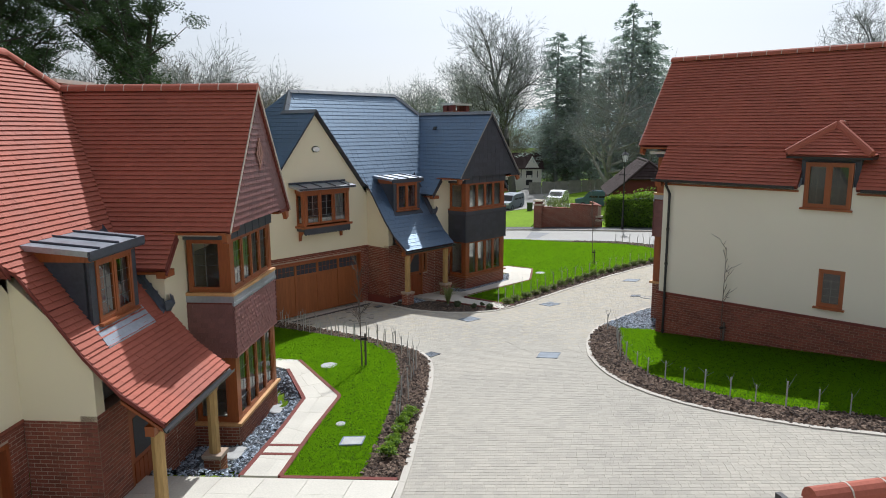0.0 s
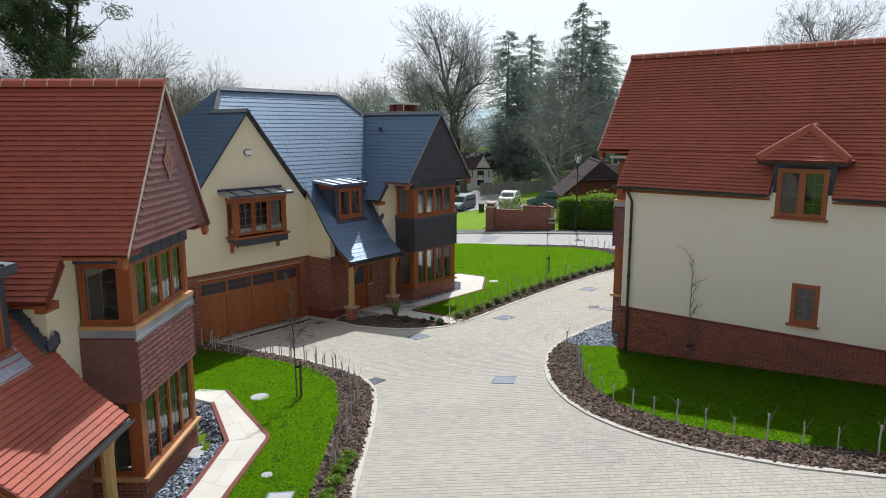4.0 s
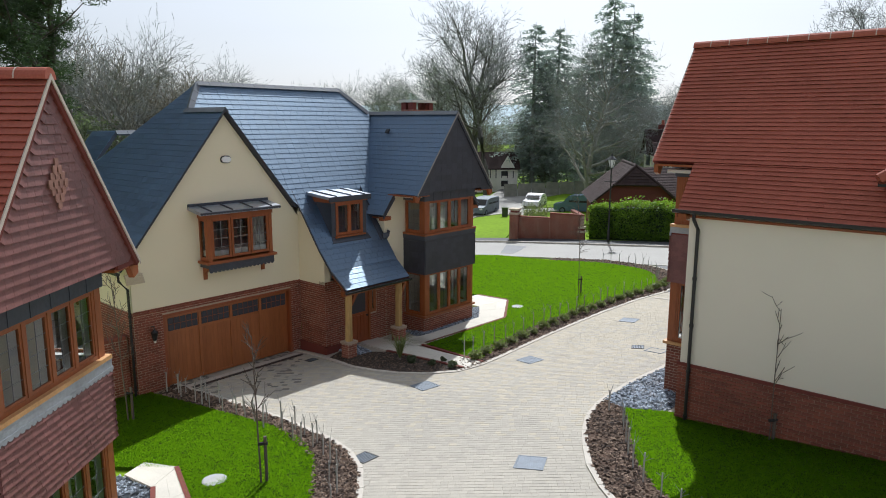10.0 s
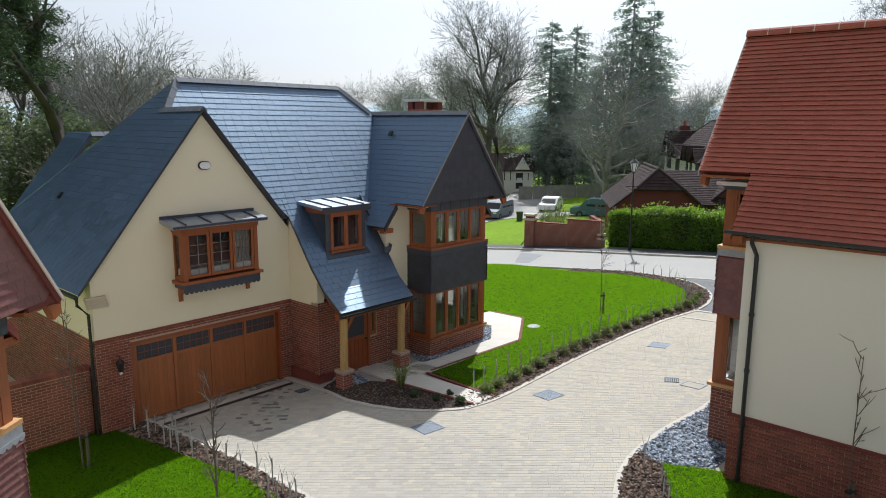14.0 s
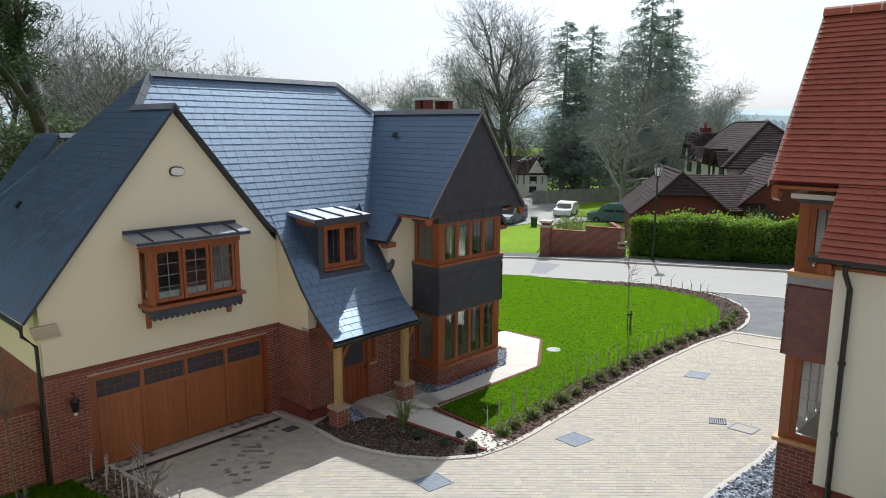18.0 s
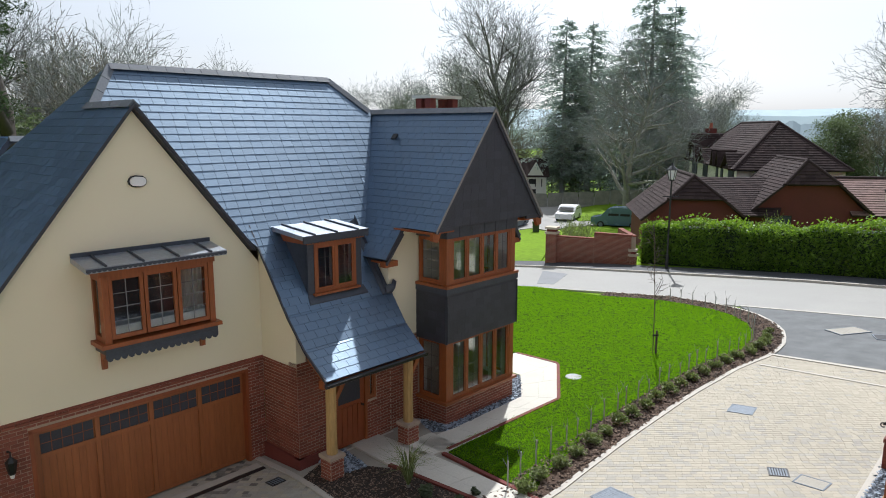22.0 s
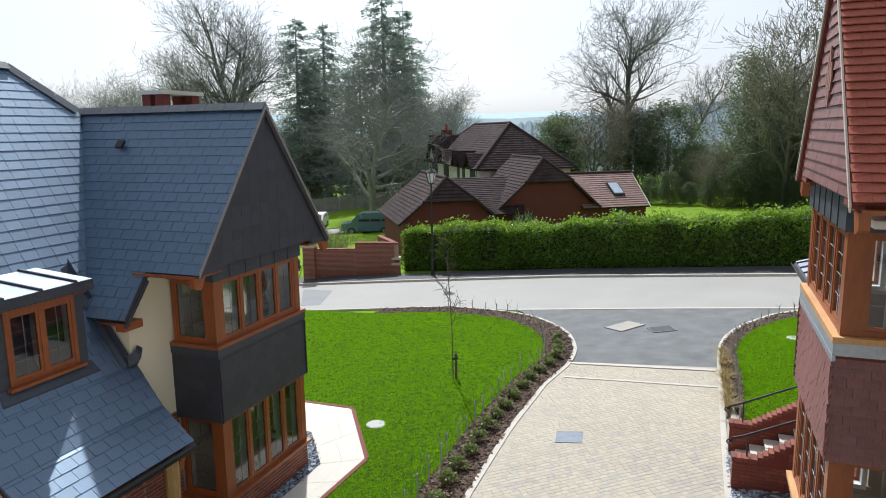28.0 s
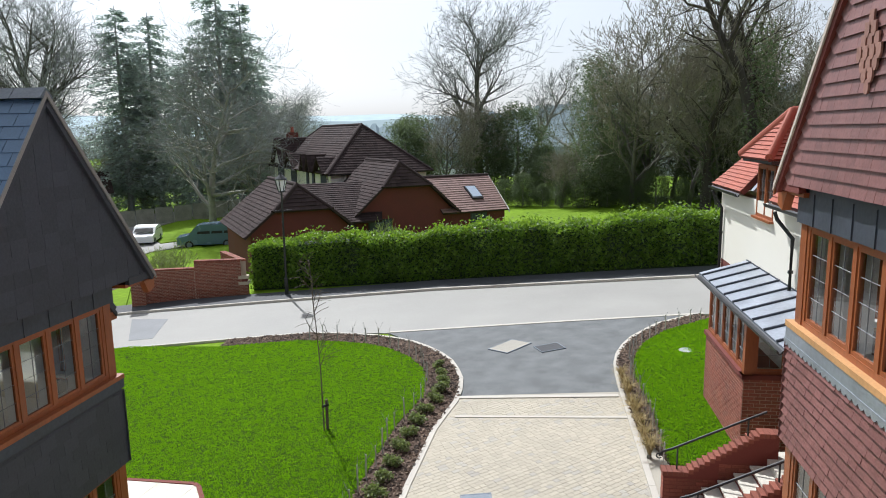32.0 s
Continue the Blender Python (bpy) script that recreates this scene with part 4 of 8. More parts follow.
    sheets = [
        [(-1.71, 2.4, 9.15), (4.45, 2.4, 9.15), (5.5, -vd, WA), (3.25, -1.0, MR(1.0)), (0.1, -1.0, MR(1.0)), (0.1, -0.56, MR(0.56)), (AX, 1.74, MR(-1.74))],
        [(0.1, -1.0, MR(1.0)), (3.2, -1.0, MR(1.0)), (3.2, -1.55, 3.73), (0.1, -1.55, 3.73)],
        [(0.1, -1.55, 3.73), (3.2, -1.55, 3.73), (3.1, -2.15, 3.08), (0.1, -2.15, 3.08)],
        [(0.1, -2.15, 3.08), (3.1, -2.15, 3.08), (3.0, -2.88, 2.56), (0.1, -2.88, 2.56)],
        [(AX, -0.42, AZ), (AX, 1.7, AZ), (AX + 2.5, 1.0, AZ - 2.5 * KG), (AX + 2.5, -0.42, AZ - 2.5 * KG)],
        [(AX, -0.42, AZ), (AX, 1.7, AZ), (-5.95, 1.7, 3.785), (-5.95, -0.42, 3.785)],
        [(AX, 1.7, AZ), (-1.71, 2.4, 9.148), (-5.95, 9.0, 3.785), (-5.95, 1.7, 3.785)],
    ]
    rf = roof(H, "roof", sheets, gz, ww, lf, st["tile"], st["single"], st["piece"], st["base"], cap=cap, where=st["where"], seed=seed, label=st["roof_label"], thick=0.05)
    backs = Acc()
    backs.prism([(-1.71, 2.4, 9.14), (4.45, 2.4, 9.14), (7.5, 9.0, 3.9), (-5.95, 9.0, 3.85)], (0, 0, -0.1))
    backs.prism([(4.45, 2.4, 9.14), (5.5, -vd, WA), (8.6, 3.0, 4.8), (7.5, 9.0, 3.9)], (0, 0, -0.1))
    part("rear_slope", backs, st["tile"], rf)
    part("rear_wall", Acc().box(front(-8.6), -5.6, 7.4, -1.0, 4.0, -0.3, 0), st["render"], H)
    ridge_tiles(rf, (-1.71, 2.4, 9.17), (4.45, 2.4, 9.17), st["ridge"], flat=st["flat"])
    ridge_tiles(rf, (4.45, 2.4, 9.17), (5.45, -vd, WA + 0.03), st["ridge"], flat=st["flat"])
    ridge_tiles(rf, (-1.71, 2.4, 9.17), (AX + 0.02, 1.75, AZ + 0.04), st["ridge"], flat=st["flat"], step=0.5)
    ridge_tiles(rf, (AX, -0.44, AZ + 0.02), (AX, 1.9, AZ + 0.02), st["ridge"], flat=st["flat"])
    vg = Acc()
    vg.prism([(AX, -0.425, AZ + 0.02), (-5.95, -0.425, 3.8), (-5.95, -0.425, 3.745), (AX, -0.425, AZ - 0.035)], (0, -0.025, 0))
    vg.prism([(AX, -0.425, AZ + 0.02), (AX + 2.5, -0.425, AZ - 2.5 * KG + 0.02), (AX + 2.5, -0.425, AZ - 2.5 * KG - 0.05), (AX, -0.425, AZ - 0.05)], (0, -0.025, 0))
    prof = [(0.2, MR(0.2)), (1.0, MR(1.0)), (1.55, 3.73), (2.15, 3.08), (2.88, 2.56)]
    for (d0, z0), (d1, z1) in zip(prof, prof[1:]):
        vg.prism([(0.1, -d0, z0 + 0.02), (0.1, -d1, z1 + 0.02), (0.1, -d1, z1 - 0.06), (0.1, -d0, z0 - 0.06)], (-0.03, 0, 0))
    part("verge", vg, SLATE_D if st["flat"] else BRICK_W, rf, "dark verge")
    # eave of the catslide, posts and gutters
    gutter(H, (0.05, -2.86, 2.5), (3.05, -2.86, 2.5), (0, -1, 0))
    gutter(H, (-5.93, -0.4, 3.74), (-5.93, 8.8, 3.74), (-1, 0, 0))
    so = Acc().prism([(0.15, -2.8, 2.46), (3.0, -2.8, 2.46), (3.0, -2.1, 2.95), (0.15, -2.1, 2.95)], (0, 0, -0.06))
    so.box(front(2.62), 0.2, 3.1, 2.28, 2.46, -0.16, 0)
    part("porch_plate", so, OAKF, H, "timber porch plate and soffit")
    for x in (0.34, 2.68):
        ps = Acc().tube([(x + 0.1, -2.55, 0.72), (x + 0.1, -2.55, 1.4), (x + 0.11, -2.55, 2.3)], [0.125, 0.115, 0.12], 8)
        part("porch_post", ps, POST, H, "green oak porch post")
        bs = Acc().box(front(2.73), x - 0.08, x + 0.28, -0.9, 0.66, -0.36, 0).box(front(2.76), x - 0.11, x + 0.31, 0.66, 0.74, -0.42, 0)
        b_ = part("post_base", bs, MORTAR, H, "brick post base")
        bricks(b_, front(2.73), x - 0.08, x + 0.28, -0.2, 0.66, seed=seed + 7)
        bricks(b_, leftface(x - 0.08), 2.37, 2.73, -0.2, 0.66, seed=seed + 8)
        part("brace", Acc().prism([(x + 0.18, -2.5, 1.95), (x + 0.25, -2.5, 1.9), (x + 0.5, -2.5, 2.26), (x + 0.36, -2.5, 2.28)], (0, -0.08, 0)), OAKF, H)
    porch_door(H, front(1.58), 1.28)
    part("hall", Acc().box(front(0.6), 1.0, 3.0, 0.0, 2.6, -0.1, 0.0), INSIDE, H, "pale hall wall behind the sidelight")
    part("porch_floor", Acc().box((V((0, 0, 0)), X, Z, -Y), 1.0, 3.1, -0.9, 0.1, 1.62, 1.85), SLAB, H, "stone porch step")
    # dormer
    dr = Acc()
    F = front(1.35)
    panel(dr, F, 0.82, 2.4, 3.6, 5.3, 0.1, [(1.0, 2.22, 4.05, 5.2)])
    dm = part("dormer", dr.weld(), LEADD, H, "lead-clad dormer with a flat lead roof")
    dr = Acc()
    dr.prism([(0.82, -1.3, 3.7), (0.82, -1.3, 5.3), (0.82, 0.45, 5.3), (0.82, 0.45, 5.1)], (0.06, 0, 0))
    part("cheek", dr, LEADD, dm)
    dr = Acc()
    dr.prism([(2.34, -1.3, 3.7), (2.34, -1.3, 5.3), (2.34, 0.45, 5.3), (2.34, 0.45, 5.1)], (0.06, 0, 0))
    part("cheek", dr, LEADD, dm)
    window(H, front(1.37), 1.0, 2.22, 4.05, 5.2, 2, lead=(2, 4), name="dormer_window", label="two-light timber dormer window")
    part("dormer_head", Acc().box(front(1.4), 0.78, 2.44, 5.2, 5.36, -1.7, 0), OAKF, dm)
    part("dormer_back", Acc().box(front(0.2), 0.95, 2.38, 4.0, 5.2, 0, 0.02), INSIDE, dm)
    dr_ = flat_lead_roof(dm, 0.62, 2.5, -1.5, 0.35, 5.42, 5.58, 3, "dormer_roof", "pale lead dormer roof with rolls")
    ef = Acc().box(front(1.5), 0.62, 2.5, 5.28, 5.42, -0.03, 0.02)
    scallop(ef, front(1.5), 0.62, 2.5, 5.3, 0.06, -0.02, 0.012, 22)
    part("scalloped_edge", ef, LEADD, dm)
    ad = 0.13 if st["flat"] else 0.27
    ap = Acc().prism([(0.8, -1.36, 4.0), (2.44, -1.36, 4.0), (2.48, -1.36 - ad, 4.0 - ad * 1.3), (0.76, -1.36 - ad, 4.0 - ad * 1.3)], (0, 0, 0.03))
    part("apron_flashing", ap, LEADD if st["flat"] else LEAD, dm)
    # stepped flashing and lead saddle against the wing
    rl_ = random.Random(seed + 5)
    lf_ = Acc()
    row = []
    for k in range(9):
        d = 0.35 + k * 0.155
        z = MR(d) if d < 1.0 else MR(1.0) - (d - 1.0) * 1.382
        z = z if d < 1.55 else 3.73 - (d - 1.55) * 1.083
        row.append([V((3.05 - w_, -d, z + h_ + rl_.uniform(-0.02, 0.02))) for w_, h_ in ((0.17, 0.045), (0.08, 0.07), (0.02, 0.08), (0.0, 0.2))])
    for p, q in zip(row, row[1:]):
        for k in range(3):
            lf_.quad([p[k], p[k + 1], q[k + 1], q[k]])
    tip = [V((2.98, -1.6, 3.74)), V((3.12, -1.64, 3.72)), V((3.28, -1.6, 3.82)), V((3.3, -1.63, 4.0)), V((3.2, -1.6, 4.08)), V((3.1, -1.66, 3.98)), V((2.98, -1.6, 3.96))]
    mid = V((3.14, -1.74, 3.88))
    for k in range(7):
        lf_.quad([tip[k], tip[(k + 1) % 7], mid])
    part("lead_flashing", lf_, LEADD, H, "crumpled lead flashing")
    if not st["flat"]:
        sf = Acc()
        for k in range(7):
            a = 1.52 - k * 0.12
            z = 3.73 + (1.55 - a) * 1.382
            sf.box(leftface(3.1), a - 0.14, a, z - 0.1, z + 0.22, 0.004, 0.016 + 0.002 * (k % 2))
        part("stepped_flashing", sf, LEADD, H, "dark stepped lead flashing")
    return rf


def chimney(H, s0, s1, y0, y1, z0, z1):
    acc = Acc().box((V((0, 0, 0)), X, Z, -Y), s0, s1, z0 - 4, z1 - 0.42, -y1, -y0)
    c = part("chimney", acc, MORTAR, H, "brick chimney with a stone slab on piers")
    bricks(c, (V((0, y0, 0)), X, Z, -Y), s0, s1, z1 - 1.5, z1 - 0.42, seed=7)
    bricks(c, leftface(s0), -y1, -y0, z1 - 1.5, z1 - 0.42, seed=8)
    for x in (s0, s1 - 0.27):
        for y in (y0, y1 - 0.27):
            pa = Acc().box((V((0, 0, 0)), X, Z, -Y), x, x + 0.27, z1 - 0.42, z1 - 0.1, -y - 0.27, -y)
            part("chimney_pier", pa, BRICK_W, c)
    part("chimney_slab", Acc().box((V((0, 0, 0)), X, Z, -Y), s0 - 0.1, s1 + 0.1, z1 - 0.1, z1, -y1 - 0.1, -y0 + 0.1), SLAB, c)


def wall_dormer(H, F, c, hw, sillz, headz, apex, st, roofback, seed=3, eave=None, out=0.3):
    """A window that rises through the eave under a small hipped gable roof."""
    o, r, u, w = F
    eave = eave or headz + 0.15
    acc = Acc()
    acc.box(F, c - hw - 0.14, c + hw + 0.14, sillz + 0.5, headz + 0.1, -roofback, -0.11)
    part("dormer_cheek", acc, LEADD, H)
    window(H, (o + w * 0.01, r, u, w), c - hw, c + hw, sillz, headz, 2, lead=(2, 4), name="dormer_window", label="two-light timber dormer window")
    P = lambda a, b, q: o + r * a + u * b + w * q
    e = hw + 0.45
    sheets = [
        [P(c - e, eave, out), P(c + e, eave, out), P(c, apex, -0.45)],
        [P(c - e, eave, out), P(c, apex, -0.45), P(c, apex, -roofback), P(c - e, eave, -roofback)],
        [P(c + e, eave, out), P(c, apex, -0.45), P(c, apex, -roofback), P(c + e, eave, -roofback)],
    ]
    rf = roof(H, "dormer_roof", sheets, st["gauge"], st["width"], st["lift"], st["tile"], st["single"], st["piece"], st["base"], seed=seed, thick=0.06)
    for s in (-1, 1):
        ridge_tiles(rf, P(c + s * e, eave + 0.05, out), P(c, apex + 0.03, -0.45), st["ridge"], r=0.085, step=4)
    ridge_tiles(rf, P(c, apex + 0.03, -0.45), P(c, apex + 0.03, -roofback), st["ridge"], r=0.1)
    fs = Acc().box(F, c - e, c + e, eave - 0.1, eave - 0.03, -roofback, out - 0.06)
    part("fascia", fs, BLACKM, rf)
    gl = Acc()
    for s in (-1, 1):
        x = c + s * (hw + 0.2)
        gl.prism([P(x - 0.1, sillz + 0.55, 0.02), P(x + 0.1, sillz + 0.55, 0.02), P(x + 0.14, headz - 0.1, -0.4), P(x - 0.06, headz - 0.1, -0.4)], w * 0.04)
    part("lead_gutter", gl, LEAD, rf)


RED_STYLE = dict(tile=RED, single=RED_P, base=BRICK_W, piece="roof_tile", gauge=0.115, width=0.165, lift=0.032, ridge=RED_P, verge=VERGE, flat=False,
                 hung=HUNG, hung_base=BRICK_W, hung_gauge=0.115, hung_lift=0.033, hung_width=0.165, scallop=True, pale_sill=True, render=CREAM, left_eave=(2.8, 4.68), bricks=90, where=None, apex=8.42, curtain=(),
                 roof_label="steep red clay tile roof", apron_label="tile-hung apron between the bay windows", gable_label="tile-hung gable with a diamond pattern")
SLATE_STYLE = dict(tile=SLATE, single=SLATE_P, base=SLATE_D, piece="slate", gauge=0.205, width=0.3, lift=0.013, ridge=RIDGE, verge=VERGE_G, flat=True,
                   hung=SLATE_D, hung_base=SLATE_D, hung_gauge=0.2, hung_lift=0.011, hung_width=0.3, scallop=False, pale_sill=False, render=CREAM, left_eave=(2.75, 4.62), bricks=150, where=None, apex=8.25, curtain=(3,),
                   roof_label="steep blue-grey slate roof", apron_label="slate-hung apron between the bay windows", gable_label="dark slate-hung gable")

# slate house
HB = thing("house", pose(-6.896, 28.761, -0.728, 0, 0, 56), "cream rendered house with blue-grey slate roof and cedar garage door", "house", "new houses")
JOINT[0] = 0.008
wing(HB, SLATE_STYLE, 8.25, seed=11, cap=150, right=(2.75, 4.62), right_wall=8.1)
body(HB, SLATE_STYLE, seed=31, cap=300)
chimney(HB, 9.05, 10.45, 2.7, 3.4, 6.0, 8.9)

JOINT[0] = 0.0015
# red-roofed house beside the lawn
off = Matrix.Rotation(radians(95), 4, "Z") @ V((4.08, -2.63, 0))
HA = thing("house", pose(-5.545 - off.x, 13.865 - off.y, -0.67, 0, 0, 95), "cream house with red clay tile roof and tile-hung bay", "house", "new houses")
wing(HA, RED_STYLE, 8.42, seed=71, cap=250, right=(2.8, 4.68), right_wall=8.1)
body(HA, RED_STYLE, seed=91, cap=200, oriel=False)
chimney(HA, 7.0, 8.6, 2.9, 3.6, 6.0, 8.78)

# red-roofed house across the drive
C_STYLE = dict(RED_STYLE, render=PALE, apex=8.33, left_eave=(3.07, 4.6), curtain=(0, 1))
HC = thing("house", pose(10.97, 28.52, 0.75, 0, 0, 236), "pale rendered house with red clay tile roof and brick plinth", "house", "new houses")
wing(HC, C_STYLE, 8.33, right=(2.98, 4.46), right_wall=8.6, back=16.0, seed=131, cap=300, knee=(2.18, 5.5), gap=(2.36, 3.78), right_low=0.83, inner=0.6, S=5.85, go=0.14, G=5.46)
sw = Acc()
FR = rightface(8.6)
holes = [(3.04, 3.69, 1.2, 2.25), (2.48, 3.66, 3.9, 5.3), (5.45, 6.1, 1.2, 2.25)]
panel(sw, FR, -1.25, 15.5, 0.9, 4.5, 0.3, holes)
part("wall", sw, PALE, HC, "long pale rendered side wall")
pb = Acc()
panel(pb, FR, -1.6, 15.5, -1.4, 0.9, 0.32)
pw = part("wall", pb, MORTAR, HC, "red brick plinth wall")
bricks(pw, (V((8.6, 0, 0)), Y, Z, X), -1.6, 15.5, -0.7, 0.83, cap=200, seed=141, proud=0.02)
part("plinth_course", Acc().box(FR, -1.62, 15.5, 0.83, 0.9, -0.1, 0.03), BRICK_W, pw)
bricks(pw, front(1.56), 7.0, 8.6, -0.7, 0.83, seed=143, proud=0.02)
window(HC, FR, 3.04, 3.69, 1.2, 2.25, 1, lead=(2, 4), label="small leaded timber window")
window(HC, FR, 5.45, 6.1, 1.2, 2.25, 1, lead=(2, 4))
# Near-black boards: the unlit room is in their colour; they also stop see-through.
part("room_back", Acc().box(FR, 1.2, 7.0, 0.6, 5.2, -1.6, -1.5).box(FR, 1.1, 1.2, 0.6, 4.4, -1.6, -0.32), SLATE_D, HC)
wall_dormer(HC, FR, 3.07, 0.58, 3.9, 5.13, 6.12, C_STYLE, 2.2, seed=145, eave=5.33)
gutter(HC, (8.8, -1.85, 4.5), (8.8, 2.3, 4.48), (1, 0, 0))
gutter(HC, (8.8, 3.9, 4.48), (8.8, 15.0, 4.46), (1, 0, 0))
downpipe(HC, [(8.86, -1.36, 4.42), (8.86, -1.36, 4.3), (8.67, -1.32, 4.05), (8.67, -1.32, -0.9)])
downpipe(HB, [(-5.95, -0.3, 3.65), (-5.95, -0.3, 3.5), (-5.68, -0.22, 3.2), (-5.68, -0.22, -0.3)])
# its other half: pale wall, lead-roofed bay, brick steps
lw = Acc()
panel(lw, front(0.6), -7.4, 3.2, 2.6, 4.5, 0.3)
part("wall", lw, WHITE, HC, "white rendered upper wall")
lb = Acc()
panel(lb, front(0.6), -7.4, 3.2, -1.2, 2.6, 0.3)
part("wall", lb, BRICK_W, HC)
rf = roof(HC, "roof", [[(-4.75, 2.4, 8.3), (-4.75, -0.85, 4.65), (-7.5, -0.85, 4.65)], [(-4.75, 2.4, 8.3), (-7.5, -0.85, 4.65), (-7.5, 9.0, 4.65)], [(-2.6, 2.4, 8.3), (4.45, 2.4, 8.3), (3.0, -0.85, 4.65), (-2.6, -0.85, 4.65)], [(-4.75, 2.4, 8.3), (-2.6, 2.4, 8.3), (-2.6, 0.3, 6.2), (-4.75, 0.3, 6.2)]],
          0.115, 0.165, 0.026, RED, RED_P, "roof_tile", BRICK_W, seed=151, label="red clay tile main roof")
part("end_wall", Acc().prism([(-7.4, -0.6, 4.5), (-7.4, 9, 4.0), (-7.4, 9, -1), (-7.4, -0.6, -1)], (0.25, 0, 0)), WHITE, HC)
part("rear_slope", Acc().prism([(-4.75, 2.4, 8.29), (5, 2.4, 8.29), (5, 9.2, 4.0), (-7.5, 9.2, 4.0)], (0, 0, -0.1)), RED, rf)
wall_dormer(HC, front(0.6), -3.68, 0.6, 4.15, 5.35, 6.5, C_STYLE, 2.0, seed=155, eave=5.5)
gutter(HC, (-7.5, -0.85, 4.6), (-4.75, -0.85, 4.6), (0, -1, 0))
gutter(HC, (-2.6, -0.85, 4.6), (2.6, -0.85, 4.6), (0, -1, 0))
downpipe(HC, [(-7.0, -0.95, 4.5), (-7.0, -0.9, 4.35), (-7.1, -0.66, 4.0), (-7.1, -0.66, -0.5)])
downpipe(HC, [(-1.9, -0.95, 4.5), (-1.9, -0.9, 4.35), (-1.6, -0.68, 4.0), (-1.6, -0.68, 2.8)])
part("lead_flashing", Acc().box(front(0.6), -4.75, 1.3, 2.72, 3.0, 0, 0.02), LEADD, HC)
flat_lead_roof(HC, -4.75, 1.3, -1.7, -0.6, 2.66, 2.98, 9, "canopy_roof", "lead canopy roof with wooden rolls")
gutter(HC, (-4.75, -1.7, 2.62), (1.3, -1.7, 2.62), (0, -1, 0))
by = Acc()
panel(by, front(1.5), -4.6, -1.4, -1.3, 1.2, 0.2)
panel(by, rightface(-1.4), -1.5, -0.6, -1.3, 1.2, 0.2)
byp = part("bay_plinth", by, MORTAR, HC, "red brick bay plinth")
bricks(byp, front(1.5), -4.6, -1.4, -1.1, 1.15, cap=60, seed=161)
bricks(byp, rightface(-1.4), -1.5, -0.6, -1.1, 1.15, seed=162)
part("bay_coping", Acc().box(front(1.5), -4.65, -1.35, 1.15, 1.24, -0.2, 0.05).box(rightface(-1.4), -1.55, -0.6, 1.15, 1.24, -0.2, 0.05), BRICK_W, byp)
window(HC, front(1.46), -4.6, -1.5, 1.24, 2.6, 5, lead=(2, 4), sill=0, label="row of oak casements over the brick bay")
window(HC, rightface(-1.44), -1.35, -0.65, 1.24, 2.6, 1, lead=(2, 4), sill=0)
part("corner_post", Acc().box(front(1.5), -1.56, -1.4, 1.24, 2.6, -0.16, 0), OAKF, HC)
part("bay_room", Acc().box(front(0.6), -4.55, -1.45, 1.2, 2.6, 0.0, 0.02), INSIDE, HC)

# ---- ground: one sheet that falls gently across the close ----
def smooth(v, lo, hi):
    return max(lo, min(hi, v))


def g(x, y):
    z = 0.836 + 0.0609 * smooth(x, -40, 45) - 0.042 * smooth(y, -40, 78)
    far = math.hypot(x, y - 30)
    if far > 90:
        z -= min(14.0, (far - 90) * 0.06)
    if -13 < x < -4 and 11.8 < y < 18.5:
        # the chippings lie in a hollow against the red-roofed house
        edge = -4.85 + 0.06 * (14 - y) if y < 15.9 else -4.8 - (y - 15.9) * 0.568
        z -= 0.39 * smooth((edge - 0.12 - x) / 0.3, 0, 1) * smooth((y - 11.8) / 0.3, 0, 1) * smooth((18.3 - y) / 1.0, 0, 1)
    return z


def inside(p, poly):
    x, y = p
    c = False
    j = len(poly) - 1
    for i in range(len(poly)):
        xi, yi = poly[i]
        xj, yj = poly[j]
        if (yi > y) != (yj > y) and x < (xj - xi) * (y - yi) / (yj - yi) + xi:
            c = not c
        j = i
    return c


def sheet(name, poly, lift, m, label, thick=0.3, category="", grid=0):
    """A flat area laid on the slope, with an edge."""
    bm = bmesh.new()
    vs = [bm.verts.new((x, y, g(x, y) + lift)) for x, y in poly]
    f = bm.faces.new(vs)
    if f.normal.z < 0 or (f.normal_update() or f.normal.z < 0):
        f.normal_flip()
    r = bmesh.ops.extrude_face_region(bm, geom=[f])
    top = [v for v in r["geom"] if isinstance(v, bmesh.types.BMVert)]
    bmesh.ops.translate(bm, verts=[v for v in bm.verts if v not in top], vec=(0, 0, -thick))
    bmesh.ops.recalc_face_normals(bm, faces=bm.faces)
    bmesh.ops.triangulate(bm, faces=[q for q in bm.faces if len(q.verts) > 4])
    me = bpy.data.meshes.new(name)
    bm.to_mesh(me)
    bm.free()
    me.materials.append(m)
    return tagged(new(name, me), label, category, kind="structure")


def offset(line, d):
    """A line moved d metres to its left."""
    out = []
    for i, (x, y) in enumerate(line):
        x0, y0 = line[max(i - 1, 0)]
        x1, y1 = line[min(i + 1, len(line) - 1)]
        k = math.hypot(x1 - x0, y1 - y0)
        out.append((x - (y1 - y0) / k * d, y + (x1 - x0) / k * d))
    return out


def along(line, step, start=0.0):
    """Points every step metres along a line, with the heading there."""
    out, left = [], start
    for (x0, y0), (x1, y1) in zip(line, line[1:]):
        k = math.hypot(x1 - x0, y1 - y0)
        while left < k:
            out.append((x0 + (x1 - x0) * left / k, y0 + (y1 - y0) * left / k, math.atan2(y1 - y0, x1 - x0)))
            left += step
        left -= k
    return out


